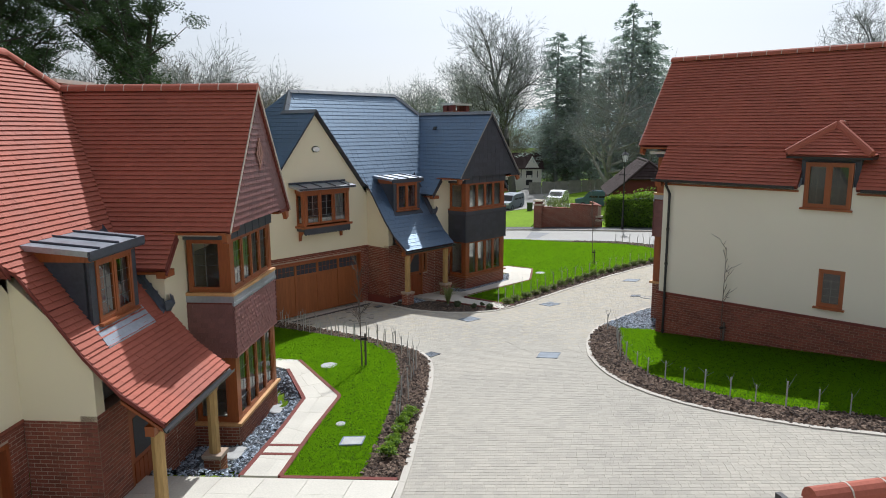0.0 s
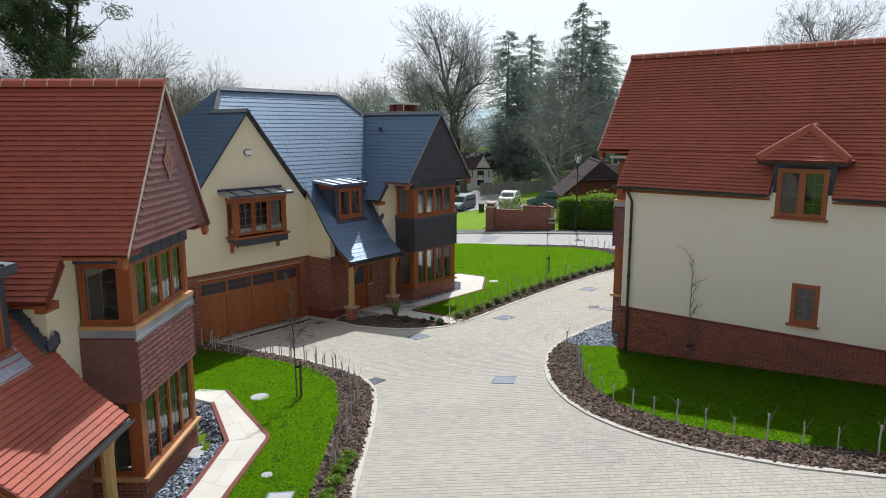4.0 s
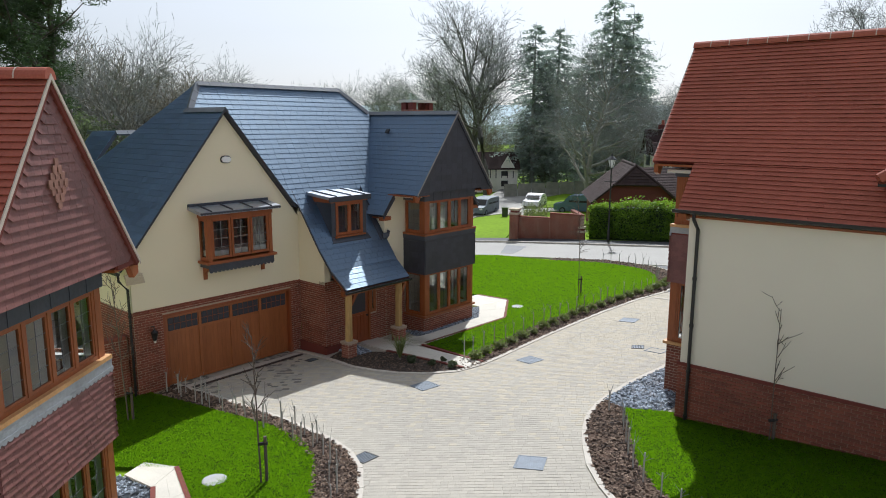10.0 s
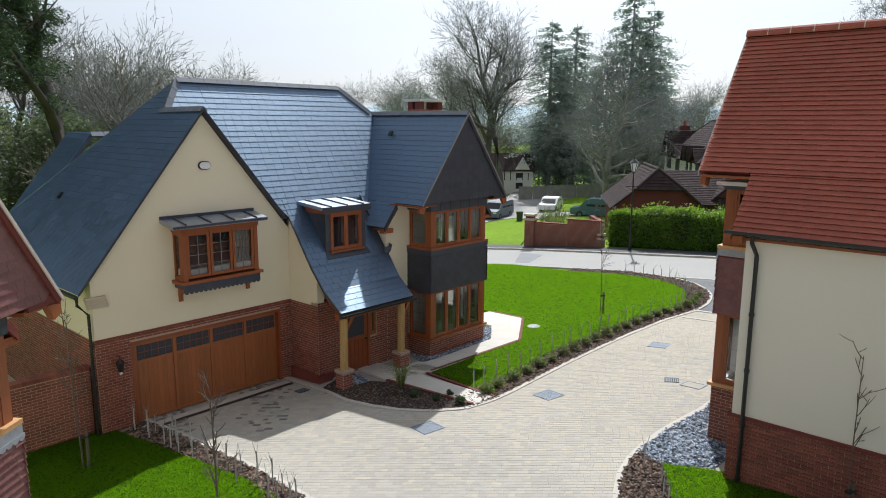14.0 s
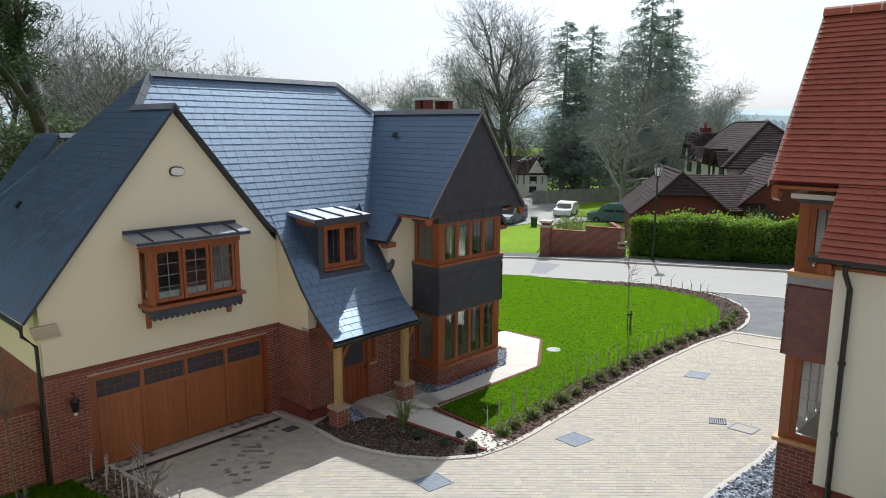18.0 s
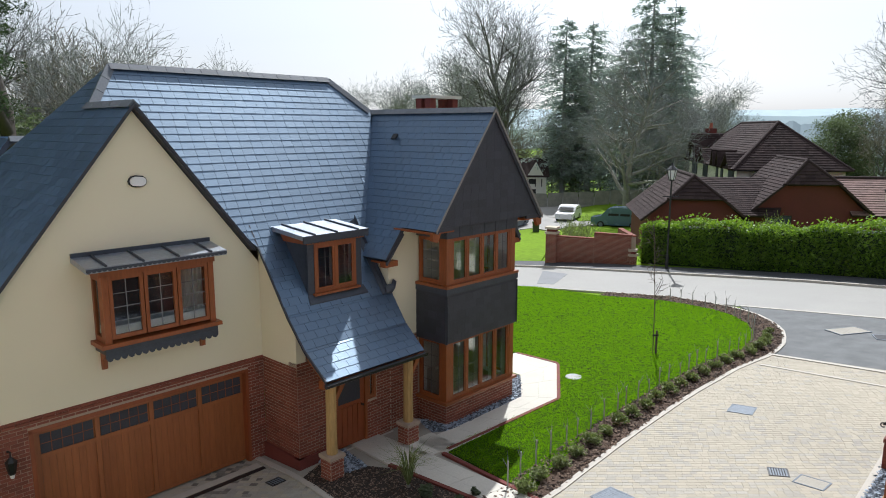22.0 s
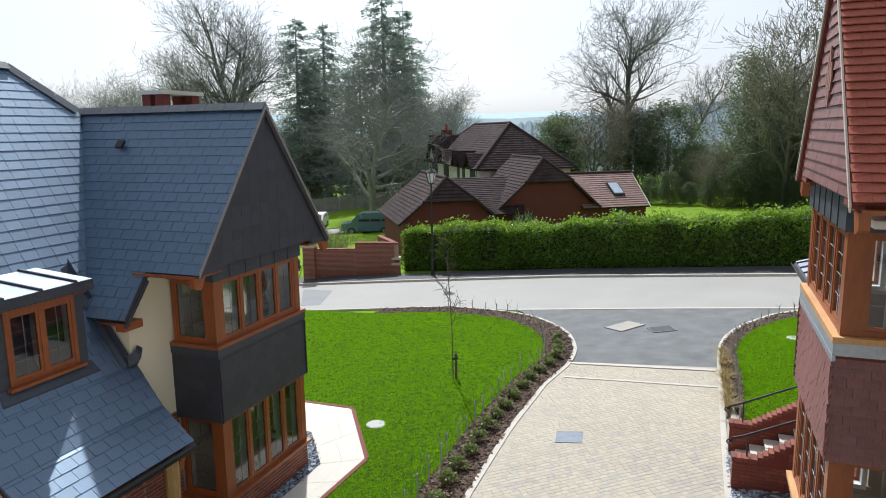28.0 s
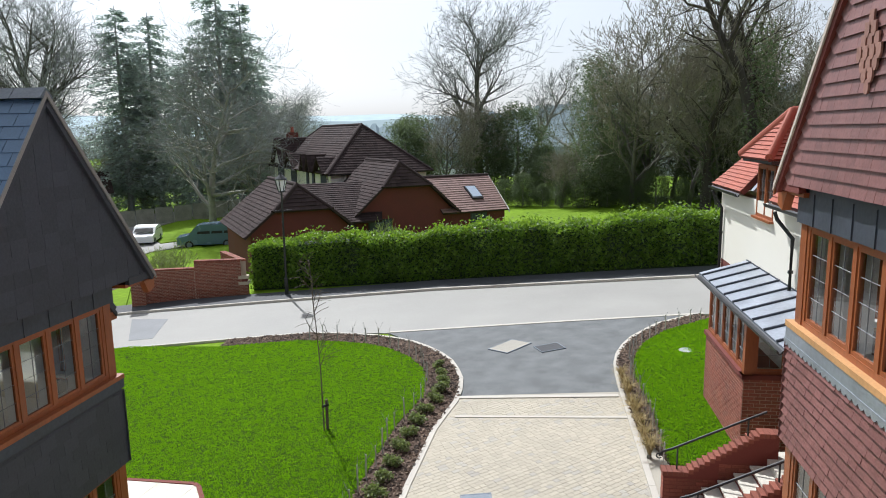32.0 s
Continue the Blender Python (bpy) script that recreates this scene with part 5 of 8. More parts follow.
KA = [(-1.1, 6.0), (-1.15, 9.0), (-1.2, 11.0), (-1.27, 12.1), (-1.47, 14.3), (-1.66, 16.6), (-1.85, 18.1), (-2.1, 19.3), (-2.6, 20.25), (-3.3, 21.0), (-4.6, 22.0), (-5.9, 22.9), (-7.8, 24.1), (-9.45, 25.1)]
KC = [(14.0, 12.4), (10.5, 13.2), (8.5, 13.75), (6.8, 14.3), (5.45, 15.0), (4.55, 15.7), (3.85, 16.45), (3.3, 17.3), (2.88, 18.4), (2.66, 19.7), (2.66, 21.2), (2.85, 22.3), (3.3, 23.5), (4.3, 24.95), (5.3, 26.1), (8.08, 30.3), (9.93, 33.05), (11.2, 34.95), (12.15, 36.3), (13.2, 37.4), (14.5, 38.2), (16.1, 38.75), (17.9, 38.75)]
KB = [(-7.0, 28.85), (-5.2, 27.6), (-4.05, 26.55), (-2.85, 26.0), (-2.1, 25.86), (-1.2, 25.85), (-0.55, 26.15), (0.1, 26.9), (0.75, 28.0), (2.15, 30.3), (4.0, 33.1), (6.0, 35.75), (7.4, 37.15), (8.15, 38.5), (8.6, 39.9), (8.72, 41.4), (8.5, 43.0), (8.0, 44.2), (7.2, 45.35), (5.9, 46.8), (3.0, 48.3), (-0.5, 50.0)]

gr = Acc()
xs = [-1500, -700, -350, -200, -120, -80, -50, -30, -20, -13, -12, -10, -8, -7.4, -7, -6.6, -6.2, -5.8, -5.4, -5, -4.6, -4, 0, 10, 20, 30, 50, 80, 120, 200, 350, 700, 1500]
ys = [-1500, -600, -200, -80, -40, -20, 0, 10, 11.7, 12.1, 13, 14, 15, 16, 16.6, 17.2, 17.8, 18.4, 19, 20, 30, 40, 50, 60, 70, 80, 100, 130, 170, 230, 320, 480, 800, 1500]
for y in ys:
    for x in xs:
        gr.v.append(V((x, y, g(x, y) - 0.02)))
nx = len(xs)
for j in range(len(ys) - 1):
    for i in range(nx - 1):
        gr.f.append((j * nx + i, j * nx + i + 1, (j + 1) * nx + i + 1, (j + 1) * nx + i))
solo("ground", gr, MEADOW, "rough green ground falling away to the valley", kind="structure")

DRIVE = KA + [(-9.75, 25.4), (-7.05, 29.0)] + KB[:13] + [(10.78, 34.5)] + list(reversed(KC[:17])) + [(14.0, 6.0)]
drive = sheet("drive", [(-1.4, 3), (14.5, 3), (14.5, 14), (9, 24), (10, 31), (12.0, 34.0), (7.6, 37.1), (3, 34), (-4, 31), (-8, 29.5), (-10.5, 26), (-9.4, 25.0), (-4.6, 22.3), (-2.5, 20.6), (-1.8, 19.0), (-1.5, 14)], 0.04, SAND, "sandy bed of the block-paved drive")
# Unseen paving, added so that light bouncing onto the walls is not green.
sheet("forecourt", [(-16, -14), (14.4, -14), (14.4, 2.98), (-1.42, 2.98), (-1.42, 9.85), (-16, 9.85)], 0.035, PAVER, "unseen plain paving added for neutral bounce light")
TAR = [(7.42, 37.1), (10.78, 34.55)] + KC[17:] + [(13.2, 41.7), (8.3, 44.6)] + [(8.5, 43.0), (8.72, 41.4), (8.6, 39.9), (8.15, 38.5)]
sheet("side_road", TAR, 0.03, TARMAC, "dark new tarmac mouth of the close")
RN = [(-45, 62.5), (-20, 56.5), (-0.6, 50.1), (5.85, 47.0), (8.3, 44.65), (13.2, 41.75), (18.1, 38.65), (30, 30.5), (45, 19)]
RF = [(-45, 69.5), (-20, 63.5), (-0.4, 57.2), (5.0, 54.4), (12.6, 50.2), (20.0, 44.9), (24.0, 42.0), (36, 33.5), (50, 23)]
sheet("road", RN + list(reversed(RF)), 0.02, ROAD, "pale worn tarmac road", thick=0.3)
FW = offset(RF, 1.9)
sheet("pavement", RF + list(reversed(FW)), 0.11, FOOTWAY, "dark tarmac footway behind a kerb")


def kerb_line(line, w, h, label, m=KERB, piece=0.9, name="kerb", side=1, lift=0.0):
    top = thing(name, None, label, "kerb", kind="structure")
    me = Acc().box((V((0, 0, 0)), X, Y, Z), 0.004, 0.996, 0.03 - w if side > 0 else -0.03, 0.03 if side > 0 else w - 0.03, -0.25, h).mesh(name + "_stone", m)
    pts = along(line, piece)
    pts.append((*line[-1], pts[-1][2]))
    for (x0, y0, _), (x1, y1, _) in zip(pts, pts[1:]):
        d = V((x1 - x0, y1 - y0, g(x1, y1) - g(x0, y0)))
        if d.length < 0.05:
            continue
        o = new(name + "_stone", me)
        o.parent = top
        r = d.normalized()
        u = Z.cross(r).normalized()
        n = r.cross(u)
        r = r * d.length
        z = g(x0, y0) + lift
        o.matrix_basis = Matrix(((r.x, u.x, n.x, x0), (r.y, u.y, n.y, y0), (r.z, u.z, n.z, z), (0, 0, 0, 1)))
    return top


kerb_line(KA, 0.13, 0.075, "pale stone kerb round the lawn", side=1)
kerb_line(list(reversed(KC[:15])), 0.13, 0.075, "pale stone kerb of the curved bed", side=1)
kerb_line(list(reversed(KC[14:])), 0.13, 0.075, "pale stone kerb along the drive", side=1)
kerb_line(KB, 0.13, 0.075, "pale stone kerb of the big lawn", side=1)
kerb_line(RF, 0.15, 0.13, "pale road kerb", side=1, piece=1.2)
kerb_line([(18.1, 38.65), (13.2, 41.75), (8.3, 44.65)], 0.16, 0.05, "flush pale kerb across the side road", side=1)
kerb_line([(7.42, 37.1), (10.78, 34.55)], 0.16, 0.07, "flush pale setts at the end of the paving", side=1, piece=0.3)
kerb_line([(6.72, 36.0), (10.05, 33.35)], 0.11, 0.062, "pale line of setts across the drive", side=1, piece=0.25)
kerb_line([(-8.95, 24.46), (-6.42, 28.2)], 0.2, 0.06, "pale setts before the garage", side=-1, piece=0.3)
kerb_line([(-8.8, 24.36), (-6.27, 28.1)], 0.12, 0.06, "black channel drain before the garage", m=BLACKM, side=-1, piece=0.5, name="channel_drain")

# lawns and beds
LB = offset(KB[8:21], 1.0)
LAWN_B = [(-0.1, 27.2), (0.0, 27.6)] + LB[1:] + [(-0.4, 50.1), (-14, 55), (-14, 44), (-2.2, 38.4), (-0.95, 37.45), (0.45, 36.15), (0.45, 32.75), (-2.3, 29.25), (-0.35, 27.3)]
sheet("lawn", LAWN_B, 0.075, GRASS, "bright green new lawn before the slate house")
sheet("bed", KB[6:21] + list(reversed(offset(KB[6:21], 1.05))), 0.06, MULCH, "strip of bark mulch along the kerb")
sheet("flower_bed", KB[1:7] + [(-0.75, 26.5), (-2.9, 28.1), (-4.1, 28.3), (-5.0, 28.6)], 0.06, SOIL, "dark soil bed before the porch")
LAWN_A = [(-10.5, 24.6), (-9.3, 24.1)] + [(-4.95, 21.75), (-3.95, 20.95), (-3.3, 19.95), (-2.9, 18.7), (-2.6, 17.4), (-2.4, 15.5), (-2.2, 13.8), (-2.05, 11.52), (-3.6, 11.52), (-3.75, 13.5), (-3.85, 16.1), (-6.25, 19.35), (-12, 19.6), (-12, 24.2)]
sheet("lawn", LAWN_A, 0.075, GRASS, "small green lawn beside the red-roofed house")
sheet("bed", [(-1.2, 11.52)] + KA[3:] + [(-9.3, 24.0), (-4.95, 21.7), (-3.95, 20.9), (-3.3, 19.9), (-2.9, 18.7), (-2.6, 17.4), (-2.4, 15.5), (-2.2, 13.8), (-2.05, 11.52)], 0.06, MULCH, "strip of bark mulch along the kerb")
IC = [(3.75, 22.85), (3.75, 22.0), (3.65, 21.0), (3.62, 19.8), (3.8, 18.7), (4.15, 17.75), (4.7, 17.0), (5.35, 16.3), (6.1, 15.75), (7.3, 15.2), (8.8, 14.7), (10.6, 14.2), (14.0, 13.4)]
LAWN_C = IC + [(16, 15), (9.0, 20.5), (4.7, 22.6)]
sheet("lawn", LAWN_C, 0.075, GRASS, "shaded lawn below the pale side wall")
sheet("bed", KC[:13] + [(3.75, 22.85)] + IC[1:], 0.06, MULCH, "curved strip of bark mulch along the kerb")
GC = [(3.3, 23.45), (4.3, 24.95), (5.3, 26.1), (8.0, 30.2), (9.2, 29.5), (6.2, 24.6), (4.75, 22.7), (3.75, 22.9)]
sheet("gravel_strip", GC, 0.05, GRAVEL, "blue-grey slate chippings beside the bay")
ID = [(9.1, 31.0), (10.75, 33.3), (11.9, 35.2), (12.9, 36.4), (14.1, 37.35), (15.6, 37.95), (17.9, 38.0)]
LAWN_D = ID + [(18.5, 36.5), (13.5, 33.3), (10.6, 30.0), (9.8, 30.0)]
sheet("lawn", LAWN_D, 0.09, GRASS, "small lawn beside the brick bay")
sheet("bed", KC[16:] + list(reversed(ID)), 0.06, MULCH, "planted strip of bark mulch")
GA = [(-8.6, 19.1), (-7.2, 19.0), (-6.3, 18.5), (-4.85, 15.9), (-4.65, 14.0), (-4.5, 11.52), (-8.6, 11.52)]
ga = Acc()
for i in range(44):
    for j in range(74):
        x, y = -8.7 + i * 0.1, 11.8 + j * 0.1
        if inside((x + 0.05, y + 0.05), GA):
            ga.quad([V((a, b, g(a, b) + 0.03)) for a, b in ((x, y), (x + 0.1, y), (x + 0.1, y + 0.1), (x, y + 0.1))])
solo("gravel_strip", ga.weld(), GRAVEL, "blue-grey slate chippings below the bay", kind="structure")
sheet("gravel_strip", [(-5.2, 28.5), (-4.4, 27.8), (-3.9, 28.2), (-4.7, 29.1)], 0.066, GRAVEL, "blue-grey slate chippings by the porch")
GB = [(-2.75, 30.3), (-2.2, 30.45), (-0.55, 32.9), (-0.7, 34.9), (-1.8, 34.5), (-3.2, 31.0)]
sheet("gravel_strip", GB, 0.05, GRAVEL, "slate chippings round the bay")
sheet("verge", [(-14, 55.2), (-0.6, 50.15), (-20, 56.4)], 0.05, GRASS, "grass verge")


def strip(name, left, right, k, m, lift, h, label, gap=0.008):
    """A path of slabs between two edges, each slab a piece."""
    top = thing(name, None, label, "path", kind="structure")
    rng = random.Random(len(left) + k)
    for i in range(len(left) - 1):
        n = max(1, round(math.hypot(left[i + 1][0] - left[i][0], left[i + 1][1] - left[i][1]) / k))
        for j in range(n):
            t0, t1 = j / n, (j + 1) / n
            P = lambda L, t: (L[i][0] + (L[i + 1][0] - L[i][0]) * t, L[i][1] + (L[i + 1][1] - L[i][1]) * t)
            l0, l1, r0, r1 = P(left, t0), P(left, t1), P(right, t0), P(right, t1)
            cut = rng.uniform(0.35, 0.65)
            M = lambda a, b, t: (a[0] + (b[0] - a[0]) * t, a[1] + (b[1] - a[1]) * t)
            for q in ([l0, M(l0, r0, cut), M(l1, r1, cut), l1], [M(l0, r0, cut), r0, r1, M(l1, r1, cut)]):
                cx, cy = sum(p[0] for p in q) / 4, sum(p[1] for p in q) / 4
                pts = [V((cx + (x - cx) * 0.991, cy + (y - cy) * 0.991, 0)) for x, y in q]
                for p in pts:
                    p.z = g(p.x, p.y) + lift
                o = part("slab", Acc().prism(pts, (0, 0, h)), m, top)
    return top


def edging(line, label="red brick edging"):
    kerb_line(line, 0.1, 0.1, label, m=BRICK_W, piece=0.22, name="brick_edging")


strip("path", [(-7.2, 19.0), (-6.25, 18.45), (-4.8, 15.9), (-4.6, 14.0), (-4.45, 11.5)], [(-7.1, 19.6), (-6.2, 19.4), (-3.85, 16.1), (-3.75, 13.6), (-3.6, 11.5)], 0.9, SLAB, 0.03, 0.06, "pale sandstone garden path")
edging([(-6.2, 19.4), (-3.85, 16.1), (-3.75, 13.6), (-3.6, 11.5)])
edging([(-4.45, 11.5), (-4.6, 14.0), (-4.8, 15.9), (-6.25, 18.45)])
strip("path", [(-7.4, 9.9), (-1.25, 9.9)], [(-7.4, 11.42), (-1.25, 11.42)], 0.9, SLAB, 0.03, 0.06, "pale sandstone path to the porch")
edging([(-1.3, 11.45), (-3.6, 11.45)])
edging([(-4.5, 12.97), (-3.7, 12.97)], "red brick band across the path")
edging([(-4.48, 12.52), (-3.66, 12.52)], "red brick band across the path")
strip("path", [(-5.0, 29.75), (-3.45, 28.35), (-0.55, 26.25)], [(-4.3, 30.2), (-2.6, 28.95), (-0.05, 26.85)], 0.95, SLAB, 0.03, 0.06, "pale sandstone path from drive to porch")
edging([(-0.05, 26.85), (-2.3, 29.0)])
edging([(-0.6, 26.3), (-3.4, 28.3)])
strip("path", [(-3.0, 29.6), (-2.2, 30.5), (-0.6, 32.9), (-0.72, 34.9), (-2.0, 36.2)], [(-2.25, 28.95), (-1.45, 30.05), (0.4, 32.75), (0.42, 36.1), (-1.0, 37.4)], 0.95, SLAB, 0.03, 0.06, "pale sandstone path round the bay")
edging([(-2.2, 29.2), (0.43, 32.75), (0.45, 36.15), (-0.95, 37.4)])
strip("path", [(-3.4, 29.4), (-2.75, 30.2)], [(-2.6, 28.7), (-1.95, 29.45)], 0.5, SLAB, 0.03, 0.06, "sandstone landing beside the path")


# scattered chips, chippings and grass
def scatter(name, poly, n, size, m, lift, label, seed, flat=0.5):
    rng = random.Random(seed)
    x0, x1 = min(p[0] for p in poly), max(p[0] for p in poly)
    y0, y1 = min(p[1] for p in poly), max(p[1] for p in poly)
    acc = Acc()
    k = 0
    while k < n:
        x, y = rng.uniform(x0, x1), rng.uniform(y0, y1)
        if not inside((x, y), poly):
            k += 0.02
            continue
        k += 1
        s = size * rng.uniform(0.5, 1.4)
        a = rng.uniform(0, 6.28)
        u = V((math.cos(a), math.sin(a), rng.uniform(-flat, flat))).normalized() * s
        w = V((-math.sin(a), math.cos(a), rng.uniform(-flat, flat))).normalized() * s * rng.uniform(0.35, 0.7)
        c = V((x, y, g(x, y) + lift + rng.uniform(0.005, 0.025)))
        n0 = len(acc.v)
        acc.v.extend((c - u - w, c + u - w * 0.6, c + u * 0.8 + w, c - u * 0.7 + w, c + V((0, 0, s * 0.5))))
        acc.f.extend(((n0, n0 + 1, n0 + 4), (n0 + 1, n0 + 2, n0 + 4), (n0 + 2, n0 + 3, n0 + 4), (n0 + 3, n0, n0 + 4)))
    return solo(name, acc, m, label, "ground cover", kind="stuff")


scatter("bark_chips", KB[6:21] + list(reversed(offset(KB[6:21], 1.0))), 5000, 0.05, CHIP, 0.06, "bark chips in the kerbside bed", 1)
scatter("bark_chips", [(-1.4, 11.6)] + KA[3:] + [(-9.3, 24.1), (-4.95, 21.8), (-3.3, 19.9), (-2.6, 17.4), (-2.2, 13.8), (-2.05, 11.6)], 4500, 0.05, CHIP, 0.06, "bark chips beside the small lawn", 2)
scatter("bark_chips", KC[:13] + [(3.75, 22.85)] + IC[1:], 5000, 0.05, CHIP, 0.06, "bark chips in the curved bed", 3)
scatter("bark_chips", KC[16:] + list(reversed(ID)), 2200, 0.05, CHIP, 0.06, "bark chips in the planted strip", 4)
scatter("bark_chips", KB[1:7] + [(-0.75, 26.5), (-2.9, 28.1), (-4.1, 28.3), (-5.0, 28.6)], 3000, 0.026, CHIP, 0.05, "dark bark chips before the porch", 8)
scatter("slate_chippings", GC, 5000, 0.05, GRAVEL, 0.05, "loose slate chippings", 5)
scatter("slate_chippings", GB, 2500, 0.05, GRAVEL, 0.05, "loose slate chippings", 9)
scatter("slate_chippings", GA, 7000, 0.05, GRAVEL, 0.03, "loose slate chippings", 6)
scatter("slate_chippings", [(-5.2, 28.5), (-4.4, 27.8), (-3.9, 28.2), (-4.7, 29.1)], 900, 0.05, GRAVEL, 0.066, "loose slate chippings", 7)


def grass(poly, n, seed, lift, label):
    rng = random.Random(seed)
    x0, x1 = min(p[0] for p in poly), max(p[0] for p in poly)
    y0, y1 = min(p[1] for p in poly), max(p[1] for p in poly)
    acc = Acc()
    k = 0
    while k < n:
        x, y = rng.uniform(x0, x1), rng.uniform(y0, y1)
        k += 1
        if not inside((x, y), poly):
            continue
        z = g(x, y) + lift - 0.01
        n0 = len(acc.v)
        for _ in range(5):
            a = rng.uniform(0, 6.28)
            b = V((math.cos(a), math.sin(a), 0)) * 0.0125
            q = V((x + rng.uniform(-0.05, 0.05), y + rng.uniform(-0.05, 0.05), z))
            tip = q + V((rng.uniform(-0.03, 0.03), rng.uniform(-0.03, 0.03), rng.uniform(0.022, 0.05)))
            m0 = len(acc.v)
            acc.v.extend((q - b, q + b, tip))
            acc.f.append((m0, m0 + 1, m0 + 2))
    return solo("grass", acc, BLADE, label, "grass", kind="stuff")


grass(LAWN_B, 260000, 11, 0.075, "short blades of the big lawn")
grass(LAWN_A, 120000, 12, 0.075, "short blades of the small lawn")
grass(LAWN_C, 90000, 13, 0.075, "short blades of the shaded lawn")
grass(LAWN_D, 55000, 14, 0.09, "short blades of the corner lawn")

# block paving
rng = random.Random(5)
plain, warmer, damp = Acc(), Acc(), Acc()
LENS = (0.13, 0.17, 0.21)
PM = [Acc().prism([V((0.003, 0.003, -0.03)), V((l - 0.003, 0.003, -0.03)), V((l - 0.003, 0.122, -0.03)), V((0.003, 0.122, -0.03))], (0, 0, 0.075)).mesh("paver", PAVER_P) for l in LENS]
ca, sa = math.cos(radians(3)), math.sin(radians(3))
nrm = V((-0.0609, 0.042, 1)).normalized()
ru = V((ca, sa, 0)) - nrm * V((ca, sa, 0)).dot(nrm)
ru.normalize()
vu = nrm.cross(ru)
singles = 0
v = 4.0
while v < 40:
    u = -12.0 + rng.uniform(0, 0.2)
    while u < 18:
        i = rng.randrange(3)
        l = LENS[i]
        cx, cy = u + l / 2, v + 0.0625
        wx, wy = ca * cx - sa * cy, sa * cx + ca * cy
        if inside((wx, wy), DRIVE) and wy > 7:
            x, y = ca * u - sa * v, sa * u + ca * v
            z = g(x, y) + rng.uniform(-0.0012, 0.0012)
            if singles < 300 and -0.8 < wx < 2.3 and 14.2 < wy < 17.6:
                o = new("paver", PM[i])
                o.parent = drive
                o.matrix_basis = Matrix(((ru.x, vu.x, nrm.x, x), (ru.y, vu.y, nrm.y, y), (ru.z, vu.z, nrm.z, z), (0, 0, 0, 1)))
                singles += 1
            else:
                o = V((x, y, z))
                # Blocks of a warmer tone become more frequent from y = 20 onwards.
                pav = warmer if rng.random() < smooth((wy - 20) / 14, 0, 0.92) else plain
                # stained blocks on the garage forecourt, thinning out towards the drive
                near = (wx + 8.0) * 0.83 - (wy - 26.6) * 0.56
                if near < 3.6 and rng.random() < 0.42 * smooth(1.25 - near / 3.2, 0, 1) * (0.5 + math.sin(wx * 2.3 + wy * 1.1)):
                    pav = damp
                n0 = len(pav.v)
                for hgt, k in ((0.0, 0.0025), (0.042, 0.0025), (0.045, 0.005)):
                    for a, b in ((k, k), (l - k, k), (l - k, 0.125 - k), (k, 0.125 - k)):
                        pav.v.append(o + ru * a + vu * b + nrm * hgt)
                for q in (0, 4):
                    for s in range(4):
                        t = (s + 1) % 4
                        pav.f.append((n0 + q + s, n0 + q + t, n0 + q + 4 + t, n0 + q + 4 + s))
                pav.f.append((n0 + 8, n0 + 9, n0 + 10, n0 + 11))
        u += l
    v += 0.125
for acc, m in ((plain, PAVER), (warmer, PAVER_S), (damp, PAVER_D)):
    pp = part("paving", acc, m, drive)
    pp["kind"] = "stuff"

# ---- trees ----
def grow(rng, height, spread, levels, trunk_r, first=0.3, gnarl=0.25, lean=(0, 0), children=(5, 5, 4, 4), droop=0.0, up=0.35, ang0=(0.5, 1.0)):
    """A branching skeleton: limbs as tubes, the last twigs as thin blades."""
    wood, fine = Acc(), Acc()

    def limb(p, d, length, r, lev):
        n = 5 if lev < 2 else 3
        pts, rad = [p.copy()], [r]
        q, dd = p.copy(), d.copy()
        for i in range(n):
            dd = (dd + V((rng.uniform(-1, 1), rng.uniform(-1, 1), rng.uniform(-0.6, 0.8))) * gnarl * (0.5 if lev == 0 else 1) + Z * (up * 0.25 if lev else 0) - Z * droop * (lev > 1)).normalized()
            q = q + dd * (length / n)
            pts.append(q.copy())
            rad.append(r * (1 - 0.8 * (i + 1) / n) + 0.004)
        if lev < 3:
            wood.tube(pts, rad, 7 if lev == 0 else 5 if lev == 1 else 3, cap=False)
        else:
            w = max(0.019, r * 0.8)
            for a, b in zip(pts, pts[1:]):
                s = (b - a).cross(V((rng.uniform(-1, 1), rng.uniform(-1, 1), rng.uniform(-1, 1)))).normalized() * w
                fine.quad([a - s, a + s, b + s * 0.4, b - s * 0.4])
        if lev + 1 >= levels:
            return
        k = children[min(lev, len(children) - 1)]
        for i in range(k):
            f = first + (1 - first) * (i + rng.uniform(0.2, 0.9)) / k if lev == 0 else 0.25 + 0.75 * (i + rng.uniform(0, 0.9)) / k
            f = min(f, 0.98)
            j = min(int(f * n), n - 1)
            base = pts[j].lerp(pts[j + 1], f * n - j)
            tan = (pts[j + 1] - pts[j]).normalized()
            a = rng.uniform(0, 6.28)
            side = tan.orthogonal().normalized()
            side = (Matrix.Rotation(a, 3, tan) @ side)
            ang = rng.uniform(*ang0) if lev == 0 else rng.uniform(0.5, 1.0)
            nd = (tan * math.cos(ang) + side * math.sin(ang)).normalized()
            ln = (spread if lev == 0 else length * rng.uniform(0.45, 0.7)) * (1.0 - 0.45 * f if lev == 0 else 1)
            limb(base, nd, ln * rng.uniform(0.8, 1.2), rad[j] * rng.uniform(0.45, 0.65), lev + 1)

    limb(V((0, 0, -0.3)), V((lean[0], lean[1], 1)).normalized(), height, trunk_r, 0)
    return wood, fine


